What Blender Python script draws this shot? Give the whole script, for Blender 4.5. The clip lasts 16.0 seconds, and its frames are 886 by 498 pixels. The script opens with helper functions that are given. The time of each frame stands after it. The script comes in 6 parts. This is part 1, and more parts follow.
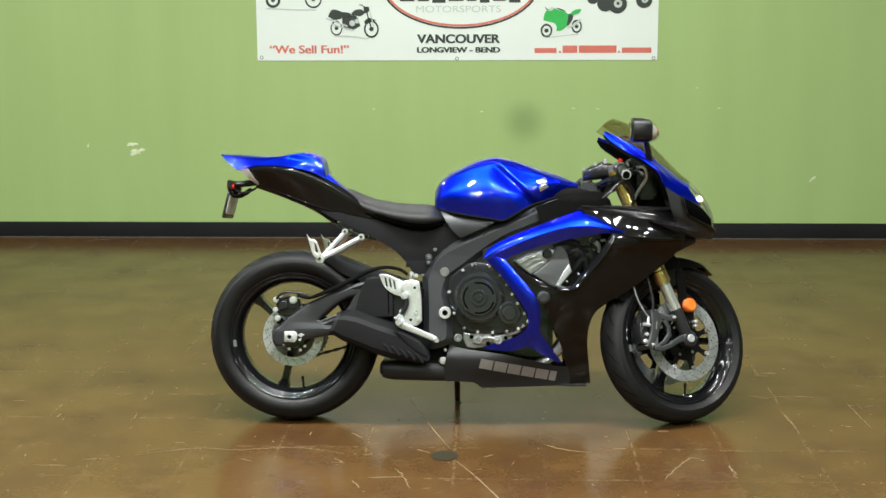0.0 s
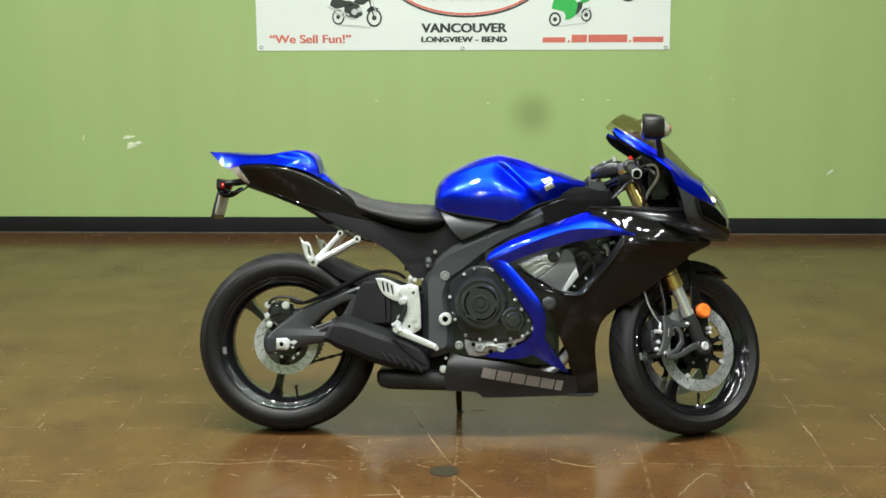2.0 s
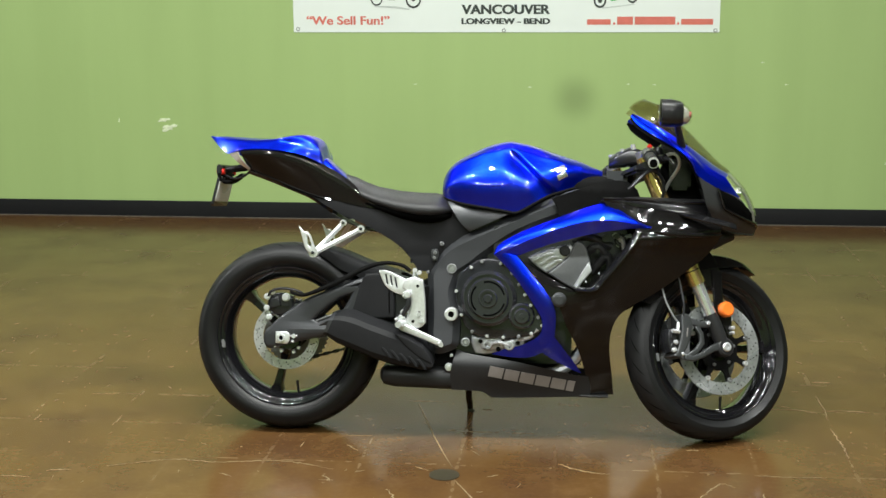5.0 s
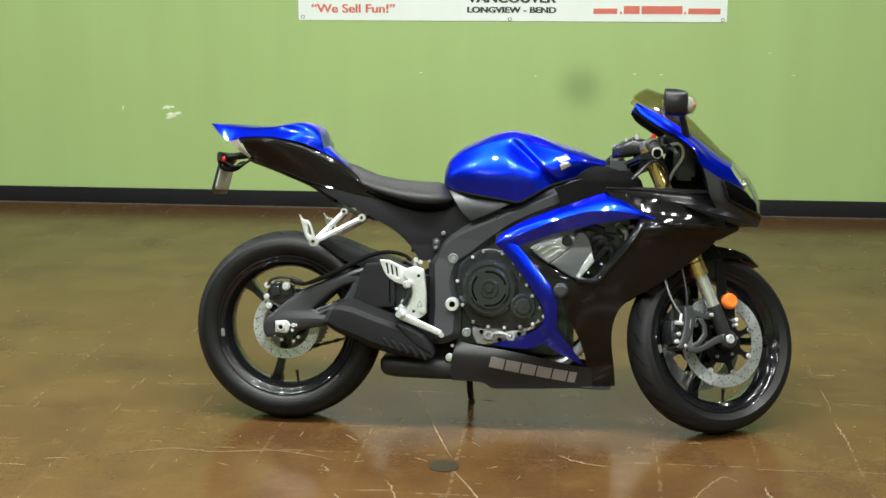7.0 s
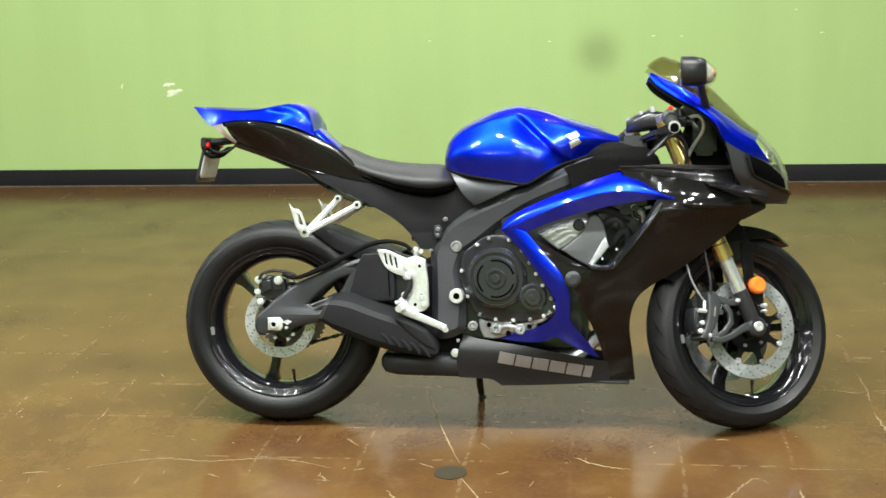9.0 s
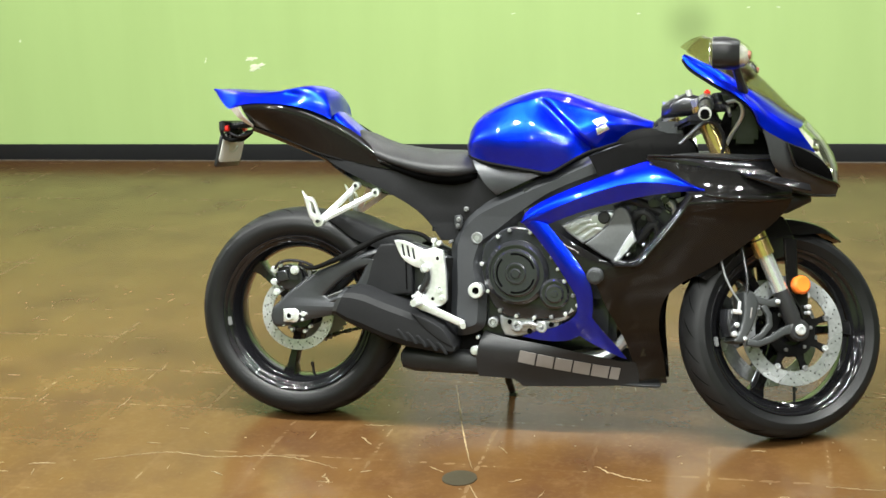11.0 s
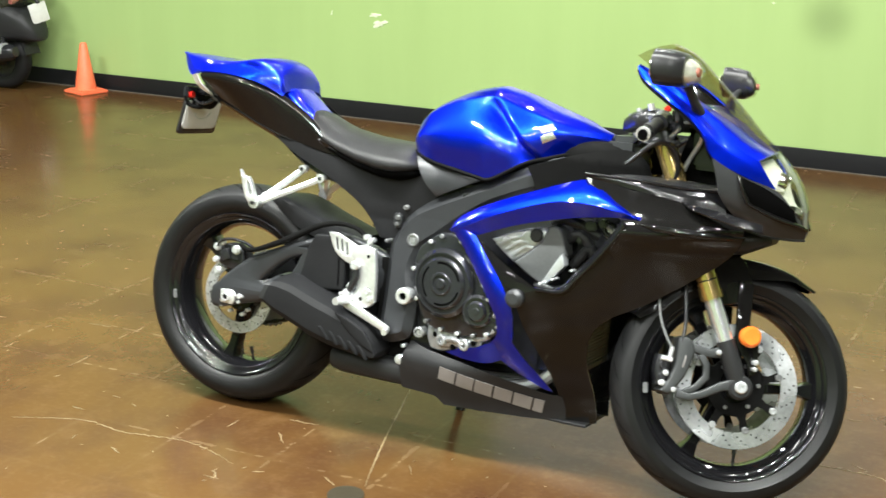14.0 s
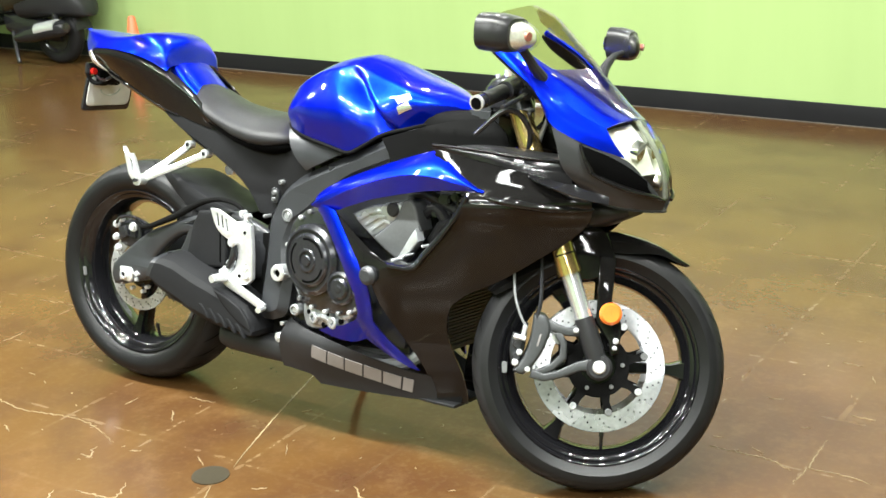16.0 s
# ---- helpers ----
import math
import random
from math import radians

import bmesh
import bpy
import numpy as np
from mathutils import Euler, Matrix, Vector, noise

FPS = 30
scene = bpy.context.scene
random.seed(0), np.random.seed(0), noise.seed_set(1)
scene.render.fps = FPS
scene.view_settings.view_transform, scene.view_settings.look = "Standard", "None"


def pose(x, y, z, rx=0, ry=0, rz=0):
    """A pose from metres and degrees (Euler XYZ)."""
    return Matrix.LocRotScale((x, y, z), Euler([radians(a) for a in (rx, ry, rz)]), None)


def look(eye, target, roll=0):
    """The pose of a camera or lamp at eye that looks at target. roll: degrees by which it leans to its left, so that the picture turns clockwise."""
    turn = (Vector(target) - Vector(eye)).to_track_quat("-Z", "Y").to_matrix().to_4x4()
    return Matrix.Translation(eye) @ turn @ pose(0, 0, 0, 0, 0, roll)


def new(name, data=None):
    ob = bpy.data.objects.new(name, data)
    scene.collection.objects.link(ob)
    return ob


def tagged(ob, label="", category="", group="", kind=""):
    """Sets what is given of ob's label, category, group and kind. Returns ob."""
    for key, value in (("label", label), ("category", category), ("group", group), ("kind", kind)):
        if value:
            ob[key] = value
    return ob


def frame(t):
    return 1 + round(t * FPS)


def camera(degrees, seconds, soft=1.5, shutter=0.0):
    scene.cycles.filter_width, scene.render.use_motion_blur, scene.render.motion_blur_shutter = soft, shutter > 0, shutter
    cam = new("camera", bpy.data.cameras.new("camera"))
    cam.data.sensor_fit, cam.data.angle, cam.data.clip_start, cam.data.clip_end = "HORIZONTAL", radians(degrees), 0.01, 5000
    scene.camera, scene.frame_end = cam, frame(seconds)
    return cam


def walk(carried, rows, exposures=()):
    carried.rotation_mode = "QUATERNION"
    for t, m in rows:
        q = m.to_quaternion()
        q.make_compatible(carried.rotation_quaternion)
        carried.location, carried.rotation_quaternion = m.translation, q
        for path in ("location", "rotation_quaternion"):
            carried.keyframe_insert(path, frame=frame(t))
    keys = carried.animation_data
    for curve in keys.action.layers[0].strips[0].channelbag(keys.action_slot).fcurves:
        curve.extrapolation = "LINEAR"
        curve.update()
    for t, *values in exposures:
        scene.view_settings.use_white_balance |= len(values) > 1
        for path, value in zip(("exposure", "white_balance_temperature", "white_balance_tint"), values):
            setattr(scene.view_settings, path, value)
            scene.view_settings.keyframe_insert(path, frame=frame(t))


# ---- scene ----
cam = camera(36.6, 16.0, 1.5, 0.5)
PATH = [
    (0, (0.703, -4.598, 1.519), (0.634, -2.635, 1.145), -0.2),
    (0.5, (0.716, -4.59, 1.523), (0.651, -2.629, 1.135), -0.1),
    (1, (0.736, -4.565, 1.506), (0.648, -2.605, 1.118), 0.1),
    (1.5, (0.747, -4.485, 1.511), (0.644, -2.531, 1.1), -0.1),
    (2, (0.732, -4.347, 1.525), (0.646, -2.388, 1.132), -0.3),
    (2.5, (0.744, -4.254, 1.518), (0.661, -2.293, 1.133), -0.7),
    (3, (0.842, -4.191, 1.517), (0.688, -2.235, 1.13), -0.5),
    (3.5, (0.896, -4.153, 1.505), (0.726, -2.205, 1.088), 0.2),
    (4, (0.935, -4.131, 1.504), (0.739, -2.184, 1.091), -0.4),
    (6.5, (0.95, -4.086, 1.498), (0.745, -2.142, 1.076), -0.1),
    (7, (0.959, -4.073, 1.494), (0.749, -2.132, 1.064), 0.0),
    (7.5, (0.971, -4.058, 1.488), (0.733, -2.125, 1.033), -0.2),
    (8, (0.985, -4.005, 1.492), (0.744, -2.073, 1.036), -1.3),
    (8.5, (0.98, -3.865, 1.485), (0.748, -1.944, 0.98), -1.3),
    (9, (1.002, -3.742, 1.495), (0.75, -1.818, 1.012), -1.8),
    (9.2, (1.016, -3.702, 1.491), (0.737, -1.786, 0.99), -2.5),
    (11.3, (1.368, -3.416, 1.497), (0.86, -1.556, 0.968), -1.4),
    (11.5, (1.396, -3.378, 1.489), (0.866, -1.524, 0.957), -0.7),
    (12, (1.482, -3.273, 1.499), (0.921, -1.426, 0.977), -1.7),
    (12.5, (1.619, -3.238, 1.51), (0.961, -1.424, 0.984), -1.2),
    (13, (1.774, -3.176, 1.522), (1.018, -1.423, 0.924), 0.0),
    (13.5, (1.9, -3.06, 1.529), (1.09, -1.322, 0.959), -0.1),
    (14, (2.021, -2.906, 1.536), (1.207, -1.175, 0.952), 0.9),
    (14.5, (2.133, -2.811, 1.53), (1.24, -1.124, 0.934), -2.0),
    (15, (2.317, -2.703, 1.537), (1.373, -1.056, 0.908), -0.7),
    (15.5, (2.476, -2.598, 1.541), (1.522, -0.963, 0.896), -0.8),
    (16, (2.609, -2.456, 1.532), (1.587, -0.859, 0.893), -2.2),
]
walk(cam, [(t, look(eye, target, roll)) for t, eye, target, roll in PATH],
     exposures=[(0, -0.34), (4, -0.39), (6.5, -0.32), (7.5, -0.20), (8, -0.05), (8.5, 0.04), (9, 0.16), (12.5, 0.34), (14, 0.39), (14.5, 0.46), (15.5, 0.58), (16, 0.70)])

# ---- light ----
world = bpy.data.worlds.new("world")
scene.world = world
world.use_nodes = True
world.node_tree.nodes["Background"].inputs[0].default_value = (0.9, 0.95, 1.0, 1)
world.node_tree.nodes["Background"].inputs[1].default_value = 0.05


def lamp(x, y, z, sx, sy, power, colour=(0.97, 1.0, 0.95)):
    """A lamp under the ceiling: a round downlight when sy is 0, else a fluorescent tray."""
    d = bpy.data.lights.new("ceiling_lamp", "AREA")
    d.shape = "DISK" if sy == 0 else "RECTANGLE"
    d.size, d.energy, d.color = sx, power, colour
    if sy:
        d.size_y = sy
    ob = new("ceiling_lamp", d)
    ob.matrix_world = pose(x, y, z)
    return ob


# Lamps near the wall and far left are added to brighten wall and floor.
for lx, ly, power in ((-1.5, -3.6, 74), (1.1, -3.6, 74), (3.7, -3.4, 74), (-1.1, -0.85, 152), (0.7, -0.85, 150), (2.5, -0.85, 114), (-2.7, 2.1, 62), (0.5, 2.1, 74), (3.4, 1.8, 54), (-4.3, -0.3, 168)):
    for dx in (-0.52, 0.0, 0.52):
        lamp(lx + dx, ly, 3.42, 0.11, 0, power / 3)
for lx, ly, power in ((-2.6, -5.6, 60), (1.2, -5.6, 60), (4.8, -5.6, 60), (0.5, -2.0, 35)):
    lamp(lx, ly, 3.42, 1.2, 0.22, power)

# ---- materials ----


def mat(name, colour, rough=0.5, metal=0.0, coat=0.0, var=0.12, scale=30.0, bump=0.0, spec=0.5, rvar=0.1):
    """A surface of one base colour with grain at two scales, uneven gloss and fine relief."""
    m = bpy.data.materials.new(name)
    m.use_nodes = True
    nt = m.node_tree
    b = nt.nodes["Principled BSDF"]
    b.inputs["Metallic"].default_value = metal
    b.inputs["Coat Weight"].default_value = coat
    b.inputs["Coat Roughness"].default_value = 0.025
    b.inputs["Specular IOR Level"].default_value = spec
    tc = nt.nodes.new("ShaderNodeTexCoord")
    fac = []
    for sc in (scale, scale * 0.12):
        n = nt.nodes.new("ShaderNodeTexNoise")
        n.inputs["Scale"].default_value = sc
        n.inputs["Detail"].default_value = 4
        nt.links.new(tc.outputs["Object"], n.inputs["Vector"])
        fac.append(n.outputs["Fac"])
    add = nt.nodes.new("ShaderNodeMath")
    add.operation = "ADD"
    nt.links.new(fac[0], add.inputs[0])
    nt.links.new(fac[1], add.inputs[1])
    mr = nt.nodes.new("ShaderNodeMapRange")
    mr.inputs["From Min"].default_value, mr.inputs["From Max"].default_value = 0.6, 1.4
    nt.links.new(add.outputs[0], mr.inputs["Value"])
    mix = nt.nodes.new("ShaderNodeMix")
    mix.data_type = "RGBA"
    mix.inputs["A"].default_value = (*[c * (1 - var) for c in colour], 1)
    mix.inputs["B"].default_value = (*[min(1, c * (1 + var)) for c in colour], 1)
    nt.links.new(mr.outputs[0], mix.inputs["Factor"])
    nt.links.new(mix.outputs["Result"], b.inputs["Base Color"])
    rr = nt.nodes.new("ShaderNodeMapRange")
    rr.inputs["From Min"].default_value, rr.inputs["From Max"].default_value = 0.3, 0.7
    rr.inputs["To Min"].default_value, rr.inputs["To Max"].default_value = rough * (1 - rvar), min(1, rough * (1 + rvar))
    nt.links.new(fac[1], rr.inputs["Value"])
    nt.links.new(rr.outputs[0], b.inputs["Roughness"])
    if bump:
        bp = nt.nodes.new("ShaderNodeBump")
        bp.inputs["Strength"].default_value = bump
        bp.inputs["Distance"].default_value = 0.002
        nt.links.new(fac[0], bp.inputs["Height"])
        nt.links.new(bp.outputs[0], b.inputs["Normal"])
    return m


M_BASE = mat("black_vinyl", (0.010, 0.0105, 0.012), 0.45, bump=0.1, spec=0.25)
M_CAULK = mat("dusty_caulk", (0.105, 0.09, 0.07), 0.8, scale=40, var=0.5)
M_TYRE = mat("tyre_rubber", (0.0130, 0.0133, 0.0142), 0.52, scale=160, bump=0.2, spec=0.24, rvar=0.3)
M_RIM = mat("black_gloss_paint", (0.006, 0.006, 0.007), 0.10, coat=0.45, spec=0.3)
M_BLUE = mat("blue_metallic_paint", (0.0012, 0.019, 0.66), 0.33, 0.90, 1.0, var=0.05, scale=600)
M_BLUE.node_tree.nodes["Principled BSDF"].inputs["Specular Tint"].default_value = (0.03, 0.06, 0.55, 1)
M_BLACK = mat("gloss_black_paint", (0.0068, 0.0066, 0.0065), 0.055, 0.0, 0.42, scale=40, spec=0.16)
M_SATIN = mat("satin_black_paint", (0.008, 0.008, 0.009), 0.16, 0.0, 0.2, scale=60, spec=0.4)
M_MATTE = mat("matte_black_plastic", (0.0195, 0.0198, 0.0212), 0.40, scale=200, bump=0.12, spec=0.28)
M_FRAME = mat("satin_black_frame", (0.030, 0.032, 0.036), 0.36, 0.22, scale=120, bump=0.05, spec=0.6)
M_SPAR = mat("dark_grey_frame_coat", (0.022, 0.0235, 0.0265), 0.42, 0.1, scale=160, bump=0.06, spec=0.45)
M_SEAT = mat("black_seat_vinyl", (0.0125, 0.0125, 0.0135), 0.44, scale=420, bump=0.3, spec=0.35)
M_ALU = mat("cast_aluminium", (0.76, 0.78, 0.80), 0.30, 0.70, scale=90, bump=0.2, var=0.18)
M_STEEL = mat("brushed_steel", (0.72, 0.74, 0.77), 0.22, 0.6, scale=120, var=0.12)
M_DISC = mat("brake_disc_steel", (0.49, 0.505, 0.53), 0.26, 0.72, scale=90, var=0.3, rvar=0.4)
_ring = M_DISC.node_tree.nodes.new("ShaderNodeTangent")
_ring.direction_type, _ring.axis = "RADIAL", "Y"
M_DISC.node_tree.links.new(_ring.outputs[0], M_DISC.node_tree.nodes["Principled BSDF"].inputs["Tangent"])
M_DISC.node_tree.nodes["Principled BSDF"].inputs["Anisotropic"].default_value = 0.75
M_CHROME = mat("chrome", (0.8, 0.8, 0.8), 0.08, 1.0)
M_GOLD = mat("gold_anodised", (0.80, 0.58, 0.24), 0.18, 0.9, scale=60)
M_CAST = mat("grey_casting", (0.46, 0.48, 0.50), 0.28, 0.6, scale=70, bump=0.2, var=0.2)
M_CAN = mat("black_heatproof_paint", (0.0130, 0.0133, 0.0145), 0.50, scale=150, bump=0.12, spec=0.12)
M_GREY = mat("grey_engine_paint", (0.20, 0.205, 0.21), 0.42, 0.5, scale=90, bump=0.1)
M_DARK = mat("dark_engine_black", (0.021, 0.0215, 0.0245), 0.22, 0.25, scale=90, bump=0.12, spec=0.6)
M_ORANGE = mat("orange_reflector", (0.95, 0.20, 0.03), 0.12, coat=0.6, scale=300)
M_BULB = mat("dull_red_bulb", (0.34, 0.12, 0.10), 0.2, 0.3, scale=200)
M_RED = mat("red_lens", (0.65, 0.02, 0.015), 0.18, coat=0.6)
M_INNER = mat("dull_black_lining", (0.0055, 0.0055, 0.0055), 0.7, scale=80, bump=0.2, spec=0.05)
M_COWL = mat("dull_black_cowl", (0.026, 0.027, 0.029), 0.30, scale=200, bump=0.08, spec=0.45)
M_LETTER = mat("grey_decal", (0.24, 0.225, 0.22), 0.40, 0.2)
M_SILVER = mat("silver_emblem", (0.72, 0.74, 0.78), 0.22, 0.9)
M_PLATE = mat("plate_white", (0.68, 0.68, 0.66), 0.40, 0.1)
M_WHITE = mat("banner_vinyl", (0.72, 0.78, 0.74), 0.38, scale=6, var=0.03)
M_INK = mat("black_print", (0.03, 0.04, 0.035), 0.4)
M_INKRED = mat("red_print", (0.62, 0.16, 0.12), 0.4)
M_INKGREY = mat("grey_print", (0.50, 0.55, 0.52), 0.4)
M_INKGREEN = mat("green_print", (0.03, 0.42, 0.08), 0.4)
M_CONE = mat("orange_cone_plastic", (0.95, 0.19, 0.085), 0.45, scale=40, bump=0.1)
M_OLIVE = mat("olive_gloss_paint", (0.026, 0.031, 0.022), 0.25, coat=0.8)
M_CEIL = mat("dark_ceiling_paint", (0.14, 0.14, 0.14), 0.8, scale=20)


def clear(name, colour, alpha, rough=0.05):
    """A thin tinted sheet: see-through, with a gloss of its own."""
    m = bpy.data.materials.new(name)
    m.use_nodes = True
    nt = m.node_tree
    nt.nodes.clear()
    out = nt.nodes.new("ShaderNodeOutputMaterial")
    tr = nt.nodes.new("ShaderNodeBsdfTransparent")
    tr.inputs[0].default_value = (*colour, 1)
    gl = nt.nodes.new("ShaderNodeBsdfGlossy")
    gl.inputs["Roughness"].default_value = rough
    gl.inputs["Color"].default_value = (0.9, 0.9, 0.9, 1)
    mx = nt.nodes.new("ShaderNodeMixShader")
    fr = nt.nodes.new("ShaderNodeLayerWeight")
    fr.inputs[0].default_value = 0.5
    pw = nt.nodes.new("ShaderNodeMath")
    pw.operation = "POWER"
    pw.inputs[1].default_value = 3.0
    nt.links.new(fr.outputs["Facing"], pw.inputs[0])
    sc = nt.nodes.new("ShaderNodeMath")
    sc.operation = "MULTIPLY_ADD"
    sc.inputs[1].default_value, sc.inputs[2].default_value = 0.45, alpha
    nt.links.new(pw.outputs[0], sc.inputs[0])
    nt.links.new(sc.outputs[0], mx.inputs[0])
    nt.links.new(tr.outputs[0], mx.inputs[1])
    nt.links.new(gl.outputs[0], mx.inputs[2])
    nt.links.new(mx.outputs[0], out.inputs[0])
    return m


M_SCREEN = clear("smoked_screen", (0.86, 0.82, 0.74), 0.035)
M_LENS = clear("clear_lens", (0.97, 0.98, 0.93), 0.03)
M_LENSW = mat("clear_lamp_plastic", (0.92, 0.92, 0.92), 0.14, 0.25, 0.8, scale=160, bump=0.8, var=0.15)
M_FACET = mat("faceted_chrome", (0.92, 0.86, 0.84), 0.14, 0.62, scale=75, bump=1.0, var=0.35)
M_SLIDER = mat("hard_chrome", (0.80, 0.82, 0.86), 0.20, 0.78, scale=200, var=0.04)
M_CASE = mat("gloss_black_casting", (0.020, 0.021, 0.025), 0.20, 0.2, 0.55, scale=90, bump=0.06, spec=0.5)
M_CALIPER = mat("dark_grey_caliper", (0.045, 0.048, 0.050), 0.36, 0.3, scale=120, bump=0.1)
M_DUCT = mat("grey_duct_plastic", (0.070, 0.073, 0.075), 0.45, scale=160, bump=0.1, spec=0.4)
M_WALLRUBBER = mat("tyre_sidewall", (0.0072, 0.0074, 0.0080), 0.40, scale=200, bump=0.12, spec=0.28)
M_MIRROR = mat("satin_mirror_plastic", (0.0125, 0.0125, 0.0135), 0.30, scale=260, bump=0.05, spec=0.4)


def wall_material(smudge):
    """Green wall paint: roller streaks, faint clouds, one grey smudge and pale chips."""
    m = bpy.data.materials.new("green_wall_paint")
    m.use_nodes = True
    nt = m.node_tree
    b = nt.nodes["Principled BSDF"]
    b.inputs["Roughness"].default_value = 0.42
    g = nt.nodes.new("ShaderNodeNewGeometry")
    mp = nt.nodes.new("ShaderNodeMapping")
    mp.inputs["Scale"].default_value = (3.2, 3.2, 0.35)
    nt.links.new(g.outputs["Position"], mp.inputs["Vector"])
    n1 = nt.nodes.new("ShaderNodeTexNoise")
    n1.inputs["Scale"].default_value, n1.inputs["Detail"].default_value = 1.6, 6
    nt.links.new(mp.outputs[0], n1.inputs["Vector"])
    n2 = nt.nodes.new("ShaderNodeTexNoise")
    n2.inputs["Scale"].default_value, n2.inputs["Detail"].default_value = 140, 3
    nt.links.new(g.outputs["Position"], n2.inputs["Vector"])
    mix = nt.nodes.new("ShaderNodeMix")
    mix.data_type = "RGBA"
    mix.inputs["A"].default_value = (0.312, 0.436, 0.166, 1)
    mix.inputs["B"].default_value = (0.335, 0.466, 0.180, 1)
    mr = nt.nodes.new("ShaderNodeMapRange")
    mr.inputs["From Min"].default_value, mr.inputs["From Max"].default_value = 0.3, 0.7
    nt.links.new(n1.outputs["Fac"], mr.inputs["Value"])
    nt.links.new(mr.outputs[0], mix.inputs["Factor"])
    # the smudge
    sub = nt.nodes.new("ShaderNodeVectorMath")
    sub.operation = "SUBTRACT"
    sub.inputs[1].default_value = smudge
    nt.links.new(g.outputs["Position"], sub.inputs[0])
    ln = nt.nodes.new("ShaderNodeVectorMath")
    ln.operation = "LENGTH"
    nt.links.new(sub.outputs[0], ln.inputs[0])
    sm = nt.nodes.new("ShaderNodeMapRange")
    sm.interpolation_type = "SMOOTHERSTEP"
    sm.inputs["From Min"].default_value, sm.inputs["From Max"].default_value = 0.0, 0.20
    sm.inputs["To Min"].default_value, sm.inputs["To Max"].default_value = 0.42, 0.0
    nt.links.new(ln.outputs["Value"], sm.inputs["Value"])
    mx2 = nt.nodes.new("ShaderNodeMix")
    mx2.data_type = "RGBA"
    mx2.inputs["B"].default_value = (0.10, 0.14, 0.05, 1)
    nt.links.new(mix.outputs["Result"], mx2.inputs["A"])
    nt.links.new(sm.outputs[0], mx2.inputs["Factor"])
    nt.links.new(mx2.outputs["Result"], b.inputs["Base Color"])
    bp = nt.nodes.new("ShaderNodeBump")
    bp.inputs["Strength"].default_value, bp.inputs["Distance"].default_value = 0.12, 0.002
    nt.links.new(n2.outputs["Fac"], bp.inputs["Height"])
    nt.links.new(bp.outputs[0], b.inputs["Normal"])
    return m


def floor_material():
    """Brown stained concrete under a worn sealer, with the ghost lines of a lifted tile grid, cracks and pale scratches."""
    m = bpy.data.materials.new("stained_concrete")
    m.use_nodes = True
    nt = m.node_tree
    N, L = nt.nodes.new, nt.links.new
    b = nt.nodes["Principled BSDF"]
    g = N("ShaderNodeNewGeometry")

    def noise_tex(scale, detail=5, vec=None, rough=0.55):
        n = N("ShaderNodeTexNoise")
        n.inputs["Scale"].default_value, n.inputs["Detail"].default_value, n.inputs["Roughness"].default_value = scale, detail, rough
        L(vec if vec is not None else g.outputs["Position"], n.inputs["Vector"])
        return n.outputs["Fac"]

    def rng(v, a, c, d=0.0, e=1.0):
        r = N("ShaderNodeMapRange")
        r.inputs["From Min"].default_value, r.inputs["From Max"].default_value = a, c
        r.inputs["To Min"].default_value, r.inputs["To Max"].default_value = d, e
        L(v, r.inputs["Value"])
        return r.outputs[0]

    def op(kind, a, c):
        o = N("ShaderNodeMath")
        o.operation = kind
        for k, v in ((0, a), (1, c)):
            if isinstance(v, (int, float)):
                o.inputs[k].default_value = v
            else:
                L(v, o.inputs[k])
        return o.outputs[0]

    def mixc(f, a, c):
        x = N("ShaderNodeMix")
        x.data_type = "RGBA"
        for key, v in (("A", a), ("B", c)):
            if isinstance(v, tuple):
                x.inputs[key].default_value = (*v, 1)
            else:
                L(v, x.inputs[key])
        L(f, x.inputs["Factor"])
        return x.outputs["Result"]

    big = noise_tex(0.55, 4)
    mid = noise_tex(3.2, 6)
    fine = noise_tex(55, 4)
    base = mixc(rng(big, 0.38, 0.62), (0.075, 0.0345, 0.0110), (0.095, 0.0495, 0.0165))
    base = mixc(rng(mid, 0.42, 0.70, 0, 0.75), base, (0.050, 0.021, 0.011))
    base = mixc(op("MULTIPLY", rng(noise_tex(9, 7, None, 0.7), 0.52, 0.68), 0.42), base, (0.125, 0.070, 0.030))
    base = mixc(rng(fine, 0.5, 0.8, 0, 0.35), base, (0.12, 0.075, 0.033))
    sep = N("ShaderNodeSeparateXYZ")
    L(g.outputs["Position"], sep.inputs[0])
    wob = op("MULTIPLY", op("SUBTRACT", noise_tex(1.6, 3), 0.5), 0.03)
    lines = None
    for axis, off in (("X", 0.29), ("Y", 0.06)):
        v = op("ADD", sep.outputs[axis], wob)
        v = op("PINGPONG", op("SUBTRACT", v, off), 0.15)
        v = rng(v, 0.001, 0.010, 1.0, 0.0)
        lines = v if lines is None else op("MAXIMUM", lines, v)
    worn = op("MULTIPLY", rng(noise_tex(2.3, 3), 0.50, 0.62), rng(noise_tex(22, 4), 0.42, 0.60))
    lines = op("MULTIPLY", lines, op("ADD", op("MULTIPLY", worn, 0.42), 0.05))
    base = mixc(lines, base, (0.17, 0.115, 0.058))
    mpv = N("ShaderNodeMapping")
    mpv.inputs["Rotation"].default_value = (0, 0, 0.5)
    mpv.inputs["Scale"].default_value = (2.2, 9.0, 1)
    L(g.outputs["Position"], mpv.inputs["Vector"])
    scr = op("MULTIPLY", rng(noise_tex(2.6, 7, mpv.outputs[0], 0.65), 0.66, 0.74), rng(noise_tex(1.3, 2), 0.50, 0.60))
    base = mixc(op("MULTIPLY", scr, 0.55), base, (0.20, 0.155, 0.09))
    L(base, b.inputs["Base Color"])
